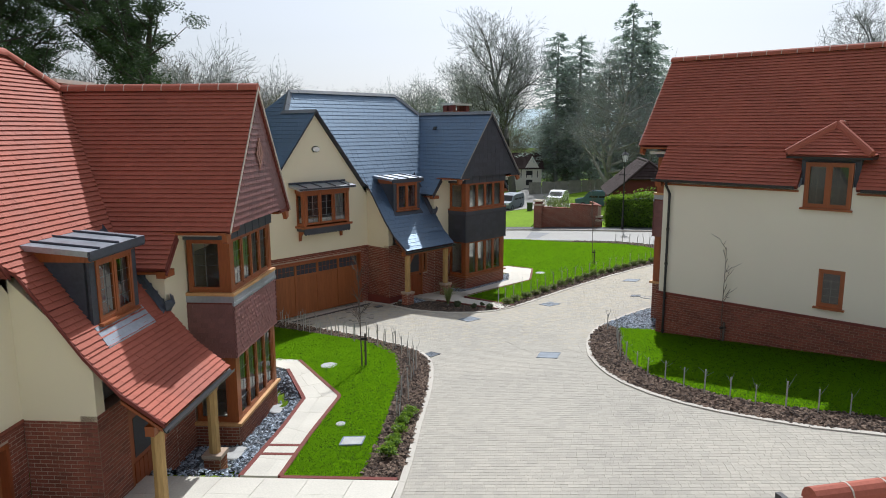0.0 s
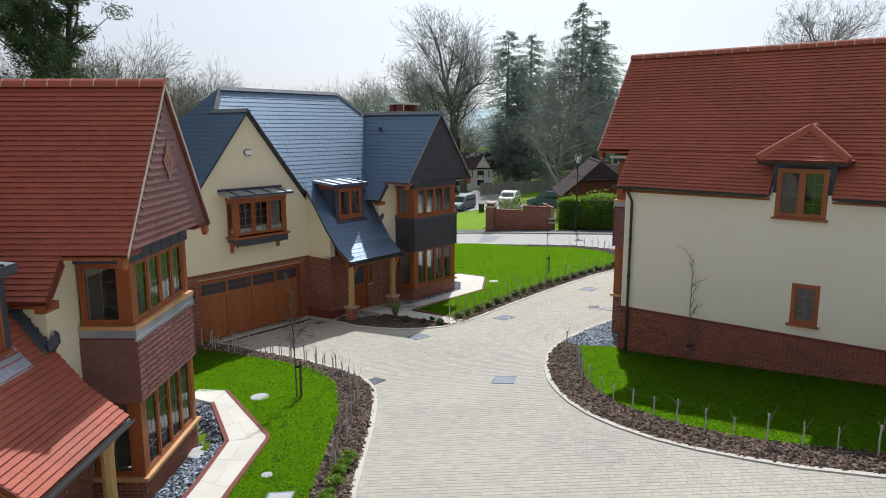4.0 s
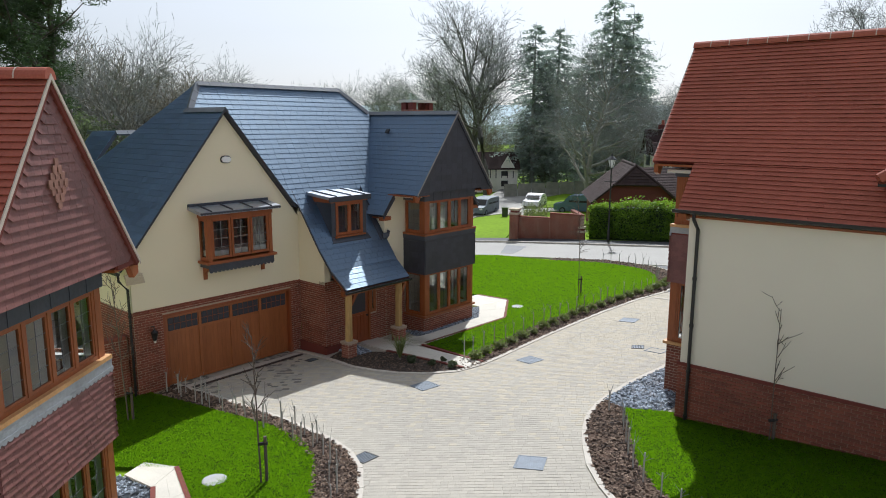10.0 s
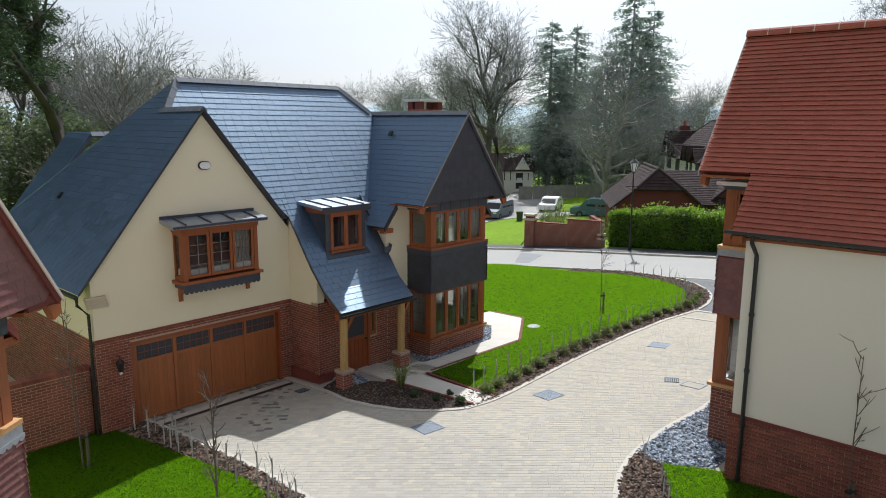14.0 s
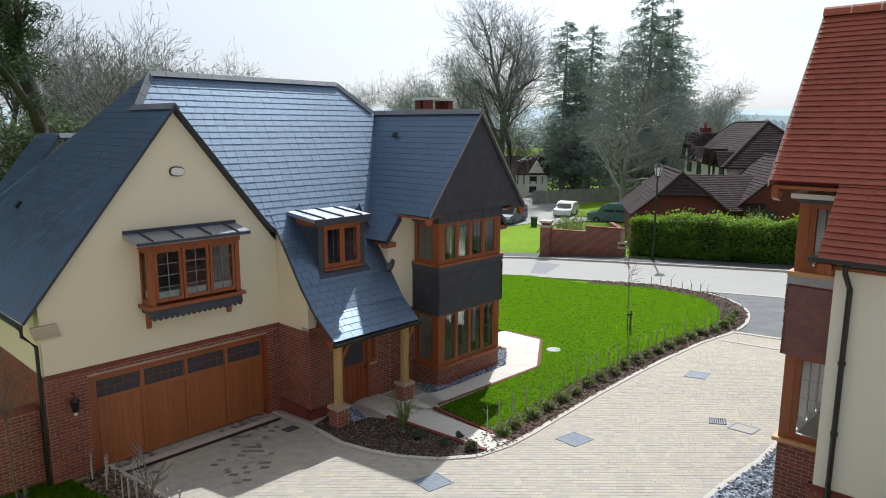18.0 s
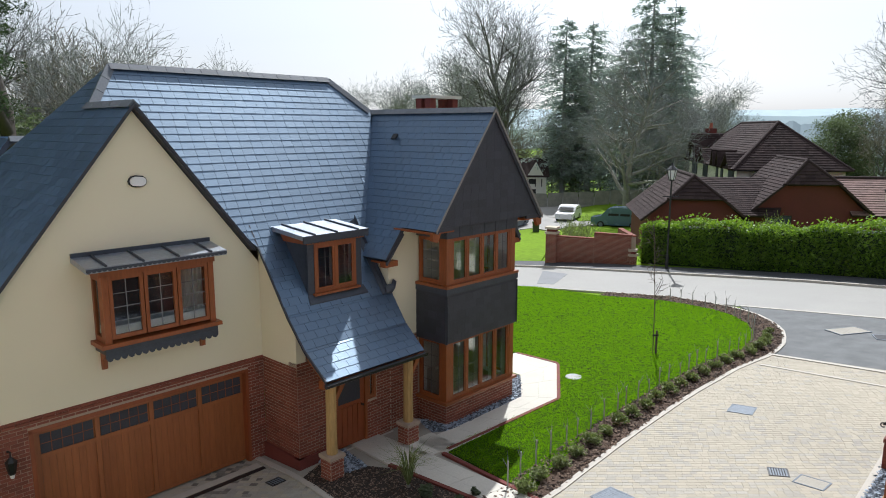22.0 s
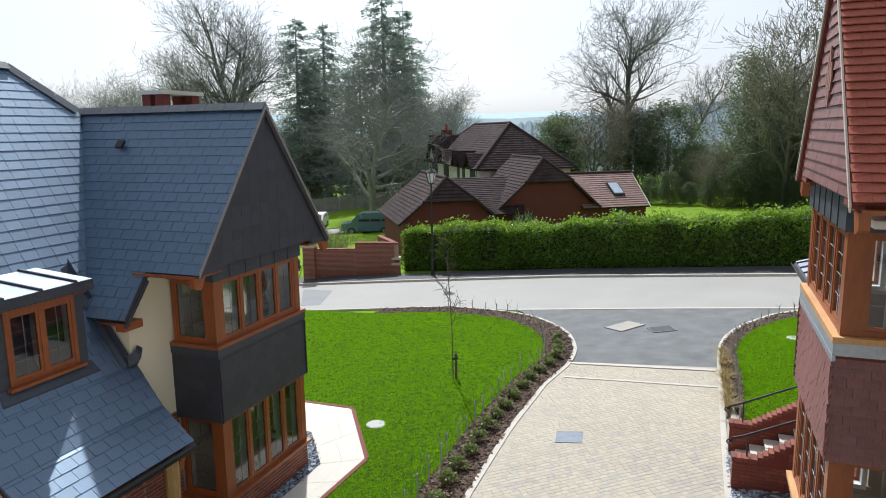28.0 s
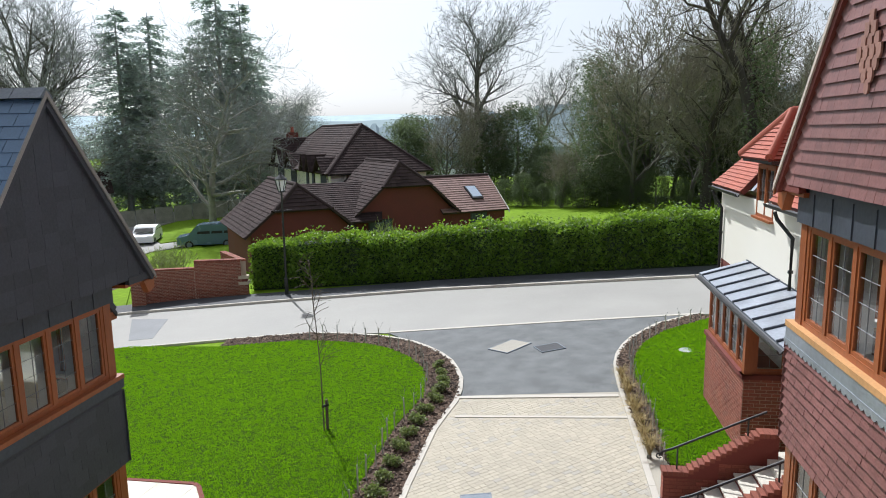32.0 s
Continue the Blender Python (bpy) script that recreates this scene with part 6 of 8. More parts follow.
def leafball(acc, rng, c, r, n, size, squash=0.6, thin=0.5):
    """A ragged clump of small leaves round c."""
    for _ in range(n):
        d = V((rng.gauss(0, 1), rng.gauss(0, 1), rng.gauss(0, 1))).normalized()
        p = c + V((d.x, d.y, d.z * squash)) * r * rng.uniform(0.35, 1.05)
        s = size * rng.uniform(0.6, 1.4)
        a = V((rng.gauss(0, 1), rng.gauss(0, 1), rng.gauss(0, 0.6))).normalized() * s
        b = a.cross(V((rng.gauss(0, 1), rng.gauss(0, 1), rng.gauss(0, 1)))).normalized() * s * thin
        acc.quad([p - a, p + b * 0.9, p + a, p - b])


def bare_tree(seed, height, spread, r, label, children=(9, 6, 5, 4), levels=5, twig=TWIG, gnarl=0.22, lean=(0, 0), first=0.28, ivy=False, droop=0.0, name="tree", up=0.35, ang0=(0.5, 1.0), bark=None):
    rng = random.Random(seed)
    wood, fine = grow(rng, height, spread, levels, r, first, gnarl, lean, children, droop, up, ang0)
    t = thing(name, None, label, "tree")
    part("trunk", wood, bark or BARK, t, smooth=True)
    part("crown", fine, twig, t, "fine bare twigs")
    if ivy:
        acc = Acc()
        for i in range(16):
            z = height * (0.05 + 0.7 * i / 16)
            leafball(acc, rng, V((rng.uniform(-0.4, 0.4), rng.uniform(-0.4, 0.4), z)), 1.1, 90, 0.13, 1.0)
        part("ivy", acc, IVY, t, "dark ivy on the trunk")
    return t


def conifer(seed, height, width, label, m=CONIF, name="tree", bare=0.12, size=0.22, dense=26):
    rng = random.Random(seed)
    t = thing(name, None, label, "tree")
    tr = Acc().tube([(0, 0, -0.3), (0.1, 0, height * 0.5), (0, 0, height)], [height * 0.018, height * 0.012, 0.03], 7, cap=False)
    acc = Acc()
    z = height * bare
    while z < height * 0.985:
        f = (z - height * bare) / (height * (1 - bare))
        w = width * (1 - f) ** 0.5 * (0.5 + 0.5 * min(1, f * 6)) + 0.25
        for _ in range(8 if f < 0.85 else 4):
            a = rng.uniform(0, 6.28)
            ln = w * rng.choice((0.5, 0.75, 1.0, 1.0, 1.3)) * rng.uniform(0.8, 1.1)
            tip = V((math.cos(a) * ln, math.sin(a) * ln, z - ln * 0.16 + rng.uniform(-0.3, 0.3)))
            b = V((0, 0, z))
            tr.tube([b, tip], [0.05, 0.012], 3, cap=False)
            for k in range(dense):
                q = b.lerp(tip, rng.uniform(0.25, 1.0)) + V((rng.gauss(0, 0.16), rng.gauss(0, 0.16), rng.uniform(-0.4, 0.1)))
                d = (V((math.cos(a), math.sin(a), -0.2)) + V((rng.gauss(0, 0.6), rng.gauss(0, 0.6), rng.gauss(0, 0.35)))).normalized() * size * rng.uniform(0.7, 1.6)
                s = d.cross(V((rng.gauss(0, 1), rng.gauss(0, 1), 1))).normalized() * size * 0.28
                acc.quad([q - s, q + d * 0.5 - s * 1.3, q + d, q + s])
        z += height * 0.021
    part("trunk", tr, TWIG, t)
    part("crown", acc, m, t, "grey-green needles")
    return t


def pine(seed, height, label):
    rng = random.Random(seed)
    wood, fine = grow(rng, height, height * 0.38, 3, 0.5, 0.35, 0.2, (0.03, 0), (16, 6), up=0.2)
    t = thing("tree", None, label, "tree")
    part("trunk", wood, BARK_D, t, smooth=True)
    acc = Acc()
    n = len(wood.v)
    tips = [wood.v[i] for i in range(0, n, 3) if wood.v[i].z > height * 0.38 and math.hypot(wood.v[i].x, wood.v[i].y) > 0.8]
    rng.shuffle(tips)
    for p in tips[:600]:
        c = V(p) + V((rng.gauss(0, 0.4), rng.gauss(0, 0.4), 0.15))
        leafball(acc, rng, c, rng.uniform(0.45, 0.95), 200, 0.1, 0.6, 0.22)
    part("crown", acc, PINE, t, "dense dark needle clumps")
    return t


def evergreen(seed, h, w, label, m=IVY, n=60, leaf=0.2, per=70):
    rng = random.Random(seed)
    t = thing("tree", None, label, "tree")
    part("trunk", Acc().tube([(0, 0, -0.3), (0, 0, h * 0.7)], [0.25, 0.08], 6), BARK, t)
    acc = Acc()
    for i in range(n):
        f = rng.random()
        a = rng.uniform(0, 6.28)
        q = w * (0.3 + 0.7 * math.sin(math.pi * min(1, 0.15 + f * 0.85)) ** 0.7) * rng.uniform(0.3, 1)
        leafball(acc, rng, V((math.cos(a) * q, math.sin(a) * q, h * (0.02 + 0.92 * f))), h * 0.13, per, leaf, 0.8)
    part("crown", acc, m, t)
    return t


def plant(ob, spots, own=True):
    """Sets the first tree at the first spot and copies of it at the others: x, y, scale, turn."""
    for i, (x, y, s, a) in enumerate(spots):
        m = Matrix.Translation((x, y, g(x, y))) @ Matrix.Rotation(radians(a), 4, "Z")
        if i == 0:
            ob.scale = (1, 1, 1)
            first = m @ Matrix.Scale(s, 4)
        else:
            c = copy_thing(ob, m)
            c.scale = (s, s, s)
    ob.matrix_basis = first


great_oak = bare_tree(21, 16, 7.6, 0.5, "great bare oak with a broad rounded crown", (15, 8, 6, 5), up=0.22, ang0=(0.55, 1.15), first=0.36, gnarl=0.24, bark=BARK_M)
oak1 = bare_tree(1, 16, 6.3, 0.45, "tall bare spreading tree with fine grey twigs", (13, 7, 6, 4), bark=BARK_M, up=0.25, ang0=(0.6, 1.15), first=0.4)
oak2 = bare_tree(2, 15, 9.0, 0.5, "broad bare tree with a rounded twiggy crown", (12, 8, 6, 5), gnarl=0.3)
oak3 = bare_tree(3, 18, 8.0, 0.62, "bare gnarled tree with thick dark twisting limbs", (8, 6, 5, 4), gnarl=0.42, lean=(0.12, 0.02), ivy=True, bark=BARK_D, twig=BROWNTWIG)
scrub = bare_tree(4, 8, 5.0, 0.16, "tangled bare brown scrub tree", (14, 7, 6, 4), first=0.08, gnarl=0.35, twig=BROWNTWIG, bark=BARK_M)
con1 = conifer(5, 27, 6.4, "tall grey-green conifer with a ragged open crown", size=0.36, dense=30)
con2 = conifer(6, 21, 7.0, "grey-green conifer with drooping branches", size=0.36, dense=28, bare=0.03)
pin = pine(7, 22, "large dark pine with spreading limbs")
ev1 = evergreen(8, 9, 3.6, "dense dark evergreen bush", n=170, leaf=0.1, per=110)
for o in (oak1, oak2, oak3, scrub, con1, con2, pin, ev1):
    o["group"] = "background trees"
broad = bare_tree(9, 19, 10.5, 0.55, "broad bare oak with a wide grey crown", (22, 8, 6, 5), gnarl=0.26, first=0.13, up=0.12, ang0=(0.85, 1.4))
lean_tree = bare_tree(10, 14, 4.5, 0.4, "leaning bare tree with a sparse crown", (9, 7, 6, 5), gnarl=0.25, lean=(0.75, 0.2), first=0.45)
for o in (broad, lean_tree, great_oak):
    o["group"] = "background trees"
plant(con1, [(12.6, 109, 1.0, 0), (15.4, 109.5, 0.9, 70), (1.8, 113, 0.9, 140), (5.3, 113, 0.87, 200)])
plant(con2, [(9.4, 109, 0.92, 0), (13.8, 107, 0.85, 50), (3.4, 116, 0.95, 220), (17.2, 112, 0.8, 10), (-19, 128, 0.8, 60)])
plant(broad, [(8.3, 91, 0.74, 0), (14.5, 100, 0.5, 120), (52, 92, 0.6, 40)])
plant(lean_tree, [(43.2, 92, 1.0, -10), (57, 75, 1.0, 200)])
plant(great_oak, [(40.3, 94.6, 1.12, 0), (-6.8, 107, 1.25, 120)])
plant(oak1, [(-4.6, 105, 1.34, 60), (-37, 66, 0.9, 40), (-29, 59, 0.62, 130), (-33, 71, 0.8, 210), (-12.5, 104, 1.05, 300), (-40, 56, 1.0, 250)])
plant(oak2, [(-13, 118, 0.9, 0), (-22, 138, 1.0, 45), (20.5, 106, 0.58, 160), (-30, 150, 1.0, 0), (-26, 145, 1.1, 70), (-37, 148, 1.1, 140), (-33, 67, 0.62, 200), (-30, 62, 0.7, 310), (-36, 72, 0.85, 20), (-27, 70, 0.8, 95), (23.5, 112, 0.6, 30), (32, 144, 0.85, 90), (-9, 150, 1.0, 10), (-26, 54, 0.8, 120), (-42, 66, 0.7, 60), (-14, 140, 1.0, 20)])
plant(oak3, [(38.5, 54, 0.95, 0), (-35, 61, 0.62, 80), (-30, 65, 0.6, 200), (-33, 57, 0.55, 300), (39.4, 58.8, 0.72, 165), (45, 58, 1.0, 30), (49, 66, 0.8, 180), (60, 70, 0.95, 90)])
plant(scrub, [(39.5, 67, 1.5, 0), (42, 63, 1.3, 60), (36.5, 73, 0.5, 30), (43, 70, 1.2, 120), (45, 61, 1.2, 200), (41.5, 59.5, 1.1, 260), (-33, 54, 0.9, 40), (-37, 60, 1.0, 100), (-27, 58, 0.9, 160), (-39, 50, 1.0, 220), (-24, 51, 0.85, 280), (47, 70, 1.3, 70), (50, 58, 1.3, 10), (-26, 47.5, 0.8, 10), (-21, 52, 0.8, 70), (-29, 52, 0.95, 200), (38, 76, 0.5, 40), (33.6, 91, 0.95, 20), (36.3, 92, 1.0, 60), (38.0, 94, 1.0, 150), (43, 55, 1.0, 100)] + [(-14 + 4.3 * k, 117 + 2 * math.sin(k * 1.9), 0.95 + 0.2 * math.sin(k * 2.9), 61 * k) for k in range(8)] + [(-34, 66, 1.5, 10), (-30, 60, 1.35, 90), (-38, 60, 1.6, 170), (-27, 64, 1.3, 240), (-42, 58, 1.6, 300)])
# Pines at (-33, 31) and (-41, 39): out of view, added to darken slate reflections.
plant(pin, [(-24.0, 43.0, 1.2, 20), (-33, 31, 1.2, 80), (-41, 39, 1.25, 300), (-36, 35, 1.1, 140), (-39, 44, 1.1, 250), (-46, 50, 1.1, 60)])
plant(ev1, [(30.5, 95, 1.0, 0), (33.2, 98, 1.05, 60), (39.6, 92, 1.0, 20), (42.6, 90, 1.1, 120), (-33, 56, 0.8, 0), (-28, 48, 1.2, 90), (-24, 49.5, 1.0, 45), (-21.5, 54, 1.0, 110), (-32, 45, 1.3, 170), (-25, 45.5, 0.75, 230), (42.8, 85, 0.58, 200), (44.8, 83, 0.45, 0), (47, 66, 0.7, 20), (51, 60, 0.9, 120), (45, 75, 0.8, 50), (44, 73, 0.9, 300), (48, 68, 0.8, 15), (53, 66, 0.8, 75), (46.5, 64, 0.8, 140), (39.5, 80, 0.5, 190), (49, 62, 1.0, 250)] + [(-16 + 4.1 * k, 121 + 3 * math.sin(k * 2.3), 0.62 + 0.16 * math.sin(k * 1.7), 47 * k) for k in range(10)] + [(34.2 + 0.86 * k, 79.2 - 2.05 * k, 0.3 + 0.07 * math.sin(k * 2.1), 70 * k) for k in range(9)])
ivy1 = evergreen(12, 14, 2.6, "tall dark ivy-clad tree", m=IVY, n=220, leaf=0.1, per=100)
ivy1["group"] = "background trees"
plant(ivy1, [(39.0, 70.5, 0.95, 0), (45.4, 74, 0.8, 120), (46.5, 62, 0.95, 60)])

# far woods and hills


def hills(name, dist, z0, z1, m, seed, label, a0=-80, a1=100, rise=0.0, rough=0.08):
    r = random.Random(seed)
    acc = Acc()
    n = 360 if rough > 0.1 else 120
    ph = [r.uniform(0, 6.28) for _ in range(6)]
    prev = None
    for i in range(n + 1):
        a = radians(a0 + (a1 - a0) * i / n)
        h = z0 + (z1 - z0) * (0.5 + 0.25 * math.sin(a * 5 + ph[0]) + 0.15 * math.sin(a * 13 + ph[1]) + 0.1 * math.sin(a * 31 + ph[2])) + r.uniform(-0.5, 0.5) * (z1 - z0) * rough + rise * max(0.0, min(1.0, (math.degrees(a) - 22) / 16))
        p = [V((math.sin(a) * dist * k, math.cos(a) * dist * k, z)) for k, z in ((1, -40), (1.0, h * 0.4 - 8), (1.12, h))]
        if prev:
            for j in range(2):
                acc.quad([prev[j], p[j], p[j + 1], prev[j + 1]])
        prev = p
    return solo(name, acc, m, label, "hills", kind="structure")


# Distance haze is painted in: a set colour plus a faint glow of it.
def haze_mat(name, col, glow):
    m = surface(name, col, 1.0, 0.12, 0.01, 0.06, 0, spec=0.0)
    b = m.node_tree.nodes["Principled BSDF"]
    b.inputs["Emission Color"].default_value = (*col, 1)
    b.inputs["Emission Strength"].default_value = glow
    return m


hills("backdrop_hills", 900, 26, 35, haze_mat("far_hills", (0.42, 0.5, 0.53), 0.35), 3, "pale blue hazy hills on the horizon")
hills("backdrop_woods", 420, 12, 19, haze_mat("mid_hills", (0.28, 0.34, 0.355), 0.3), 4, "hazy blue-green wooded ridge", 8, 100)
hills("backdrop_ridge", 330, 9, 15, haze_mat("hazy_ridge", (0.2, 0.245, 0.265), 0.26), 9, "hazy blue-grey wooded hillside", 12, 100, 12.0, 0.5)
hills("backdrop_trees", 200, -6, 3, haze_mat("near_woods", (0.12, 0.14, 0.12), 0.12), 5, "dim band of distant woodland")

# ---- hedge, garden wall and street lamp across the road ----
HL = [(5.6, 57.6), (10.7, 53.9), (15.5, 50.6), (20.0, 47.5), (24.6, 44.2), (30, 40.2), (38, 34.5)]


def hedge(line, depth, height, seed):
    t = thing("hedge", None, "long clipped laurel hedge along the footway", "hedge")
    core = Acc()
    leaf = Acc()
    r = random.Random(seed)
    back = offset(line, depth)
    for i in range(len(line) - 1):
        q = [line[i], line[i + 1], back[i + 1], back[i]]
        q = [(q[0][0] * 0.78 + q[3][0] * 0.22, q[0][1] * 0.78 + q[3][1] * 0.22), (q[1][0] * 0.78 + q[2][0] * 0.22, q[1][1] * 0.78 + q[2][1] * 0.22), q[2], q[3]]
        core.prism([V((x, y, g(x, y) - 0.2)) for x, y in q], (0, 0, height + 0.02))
    for x, y, a in along(line, 0.05):
        n = V((-math.sin(a), math.cos(a), 0))
        d = V((math.cos(a), math.sin(a), 0))
        bulge = 0.16 * math.sin(x * 1.7) + 0.1 * math.sin(x * 4.1 + 1)
        hh = height + 0.14 * math.sin(x * 0.9) + 0.1 * math.sin(x * 3.3)
        for _ in range(64):
            if r.random() < 0.66:
                z = hh * r.uniform(0.04, 1.0)
                off = -bulge * min(1, z) + r.uniform(-0.1, 0.28) + (0.25 * (1 - z / 0.5) if z < 0.5 else 0)
            else:
                z = hh + r.uniform(-0.12, 0.16) + (0.3 if r.random() < 0.05 else 0)
                off = r.uniform(0, depth)
            p = V((x, y, g(x, y) + z)) + n * off + d * r.uniform(-0.05, 0.05)
            s = r.uniform(0.06, 0.12)
            u = V((r.gauss(0, 1), r.gauss(0, 1), r.gauss(0, 0.8))).normalized() * s
            w = u.cross(V((r.gauss(0, 1), r.gauss(0, 1), r.gauss(0, 1)))).normalized() * s * 0.45
            leaf.quad([p - u, p + w, p + u, p - w])
    # Shade between the leaves is put into the core's dark colour.
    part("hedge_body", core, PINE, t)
    lv = part("foliage", leaf, HEDGE, t, "glossy green laurel leaves")
    lv["kind"] = "stuff"


hedge(HL, 1.7, 2.45, 5)


def wall_run(p0, p1, h, th, label, cap=True, bricks_cap=0, seed=3, name="garden_wall"):
    p0, p1 = V((*p0, 0)), V((*p1, 0))
    r = (p1 - p0).normalized()
    L = (p1 - p0).length
    z = min(g(p0.x, p0.y), g(p1.x, p1.y))
    t = thing(name, None, label, "wall")
    w = r.cross(Z)
    F = (V((p0.x, p0.y, z)), r, Z, w)
    body_ = part("wall_core", Acc().box(F, 0, L, -0.3, h, -th, 0), MORTAR, t)
    bricks(body_, F, 0, L, 0, h, cap=bricks_cap, seed=seed)
    if cap:
        cp = Acc()
        n = int(L / 0.075)
        for i in range(n):
            cp.box(F, i * L / n + 0.004, (i + 1) * L / n - 0.004, h, h + 0.1, -th - 0.02, 0.02)
        part("coping", cp, BRICK, t, "brick-on-edge coping")["kind"] = "stuff"
    return F


wall_run((0.6, 58.5), (2.9, 57.85), 1.75, 0.3, "red brick garden wall with brick coping", bricks_cap=60)
wall_run((2.9, 57.85), (5.1, 57.1), 1.95, 0.3, "higher red brick garden wall step", bricks_cap=60, seed=4)
wall_run((4.6, 60.5), (5.1, 57.3), 1.9, 0.3, "red brick return wall", seed=6)


def pier(x, y, h, s, label):
    t = thing("gate_pier", Matrix.Translation((x, y, g(x, y))) @ Matrix.Rotation(radians(-17), 4, "Z"), label, "pier")
    c = part("shaft", Acc().box((V((0, 0, 0)), X, Z, -Y), -s, s, -0.3, h, -s, s), MORTAR, t)
    for F in (front(s), leftface(-s), rightface(s)):
        bricks(c, F, -s, s, 0, h - 0.02, seed=9)
    B = (V((0, 0, 0)), X, Z, -Y)
    part("cap_course", Acc().box(B, -s - 0.06, s + 0.06, h, h + 0.14, -s - 0.06, s + 0.06), STONE, t, "pale stone band")
    part("neck", Acc().box(B, -s * 0.85, s * 0.85, h + 0.14, h + 0.3, -s * 0.85, s * 0.85), BRICK_W, t)
    part("cap", Acc().box(B, -s - 0.05, s + 0.05, h + 0.3, h + 0.44, -s - 0.05, s + 0.05), STONE, t, "pale stone cap")


pier(0.3, 58.6, 2.0, 0.33, "brick gate pier with stone band")
pier(5.25, 57.25, 0.55, 0.2, "low buff brick end pier")

LP = thing("street_lamp", Matrix.Translation((6.87, 54.78, g(6.87, 54.78))), "black cast street lamp with a lantern head", "street lamp")
part("post", Acc().tube([(0, 0, 0), (0, 0, 0.9), (0, 0, 0.95), (0, 0, 5.2)], [0.1, 0.1, 0.06, 0.045], 10), BLACKM, LP)
part("ladder_bar", Acc().tube([(-0.45, 0, 4.3), (0.45, 0, 4.3)], 0.025, 6), BLACKM, LP)
part("lantern_glass", Acc().tube([(0, 0, 5.25), (0, 0, 5.8)], [0.14, 0.27], 6), WPAINT, LP, "pale lantern panes")
lf = Acc()
for k in range(6):
    a = k * math.pi / 3
    lf.tube([(0.145 * math.cos(a), 0.145 * math.sin(a), 5.25), (0.28 * math.cos(a), 0.28 * math.sin(a), 5.8)], 0.022, 4)
lf.tube([(0, 0, 5.2), (0, 0, 5.26)], 0.17, 8)
part("lantern_frame", lf, BLACKM, LP)
part("lantern_cap", Acc().tube([(0, 0, 5.8), (0, 0, 5.84), (0, 0, 6.02), (0, 0, 6.06), (0, 0, 6.22)], [0.33, 0.31, 0.1, 0.06, 0.02], 8), BLACKM, LP)

# ---- the neighbours' brick house behind the hedge ----
NZ = -1.3
NH = thing("house", Matrix.Translation((0, 0, NZ)), "red brick house with dark brown tiled hipped roofs", "house", "neighbouring houses")


def n_roof(sheets, m=BROWN, seed=1, nm="roof", label=""):
    return roof(NH, nm, [[V(p) for p in s] for s in sheets], 0.3, 0.33, 0.045, m, m, "roof_tile", BROWN, seed=seed, label=label, thick=0.12, wave=0.01)


def n_ridge(rf, *pairs):
    for a, b in pairs:
        ridge_tiles(rf, a, b, BROWN, r=0.16, step=0.45)


def half_hip(m, w, L, e, r, c, seed, label, wall_label):
    """A brick wing with a gable roof whose front is clipped by a small hip. m: from its own axes (x across, y back)."""
    k = (r - c) / (r - e)
    P = lambda x, y, z: m @ V((x, y, z))
    o = 0.5
    part("wall", Acc().prism([P(-w / 2 + 0.5, 0, -0.6), P(w / 2 - 0.5, 0, -0.6), P(w / 2 - 0.5, L, -0.6), P(-w / 2 + 0.5, L, -0.6)], (0, 0, e + 0.75)), NBRICK, NH, wall_label)
    part("gable_wall", Acc().prism([P(-w / 2 + 0.5, 0.0, e + 0.15), P(w / 2 - 0.5, 0.0, e + 0.15), P(k * w / 2, 0.0, c - 0.1), P(-k * w / 2, 0.0, c - 0.1)], P(0, 0.2, 0) - P(0, 0, 0)), NBRICK, NH)
    y1 = -o + (r - c) * 0.9
    sh = [[P(s * w / 2, -o, e), P(s * k * w / 2, -o, c), P(0, y1, r), P(0, L, r), P(s * w / 2, L, e)] for s in (-1, 1)]
    sh.append([P(-k * w / 2, -o, c), P(k * w / 2, -o, c), P(0, y1, r)])
    rf = n_roof(sh, seed=seed, label=label)
    n_ridge(rf, (P(0, y1, r), P(0, L, r)), (P(-k * w / 2, -o, c), P(0, y1, r)), (P(k * w / 2, -o, c), P(0, y1, r)))


half_hip(Matrix.Translation((9.81, 62.63, 0)), 7.22, 8.87, 2.23, 5.2, 3.68, 201, "dark brown interlocking tile garage roof", "red brick garage wall")
half_hip(Matrix.Translation((18.46, 66.69, 0)), 8.45, 8.0, 2.4, 6.16, 4.46, 202, "dark brown interlocking tile roof", "red brick gabled wall")
n_roof([[(10.0, 65.6, 2.25), (16.2, 65.6, 2.25), (18.2, 71.0, 4.62), (10.0, 71.0, 4.62)]], seed=203)
part("wall", Acc().prism([(12.6, 66.4, -0.6), (15.0, 66.4, -0.6), (15.0, 72, -0.6), (12.6, 72, -0.6)], (0, 0, 3.0)), NBRICK, NH, "red brick link wall")
# extension with paler tiles
part("wall", Acc().prism([(22.2, 66.7, -0.6), (26.7, 66.7, -0.6), (26.7, 74, -0.6), (22.2, 74, -0.6)], (0, 0, 2.95)), NBRICK, NH, "red brick extension wall")
r3 = n_roof([[(21.2, 66.2, 2.33), (26.75, 66.2, 2.33), (27.4, 70.5, 4.72), (21.2, 70.5, 4.72)]], PINK, 204, label="pinkish clay tile extension roof")
n_ridge(r3, ((21.2, 70.5, 4.75), (27.4, 70.5, 4.75)))
sk = part("roof_window", Acc().prism([(24.35, 67.5, 3.08), (25.3, 67.5, 3.08), (25.3, 69.0, 3.92), (24.35, 69.0, 3.92)], (0, -0.05, 0.12)), BLACKM, NH)
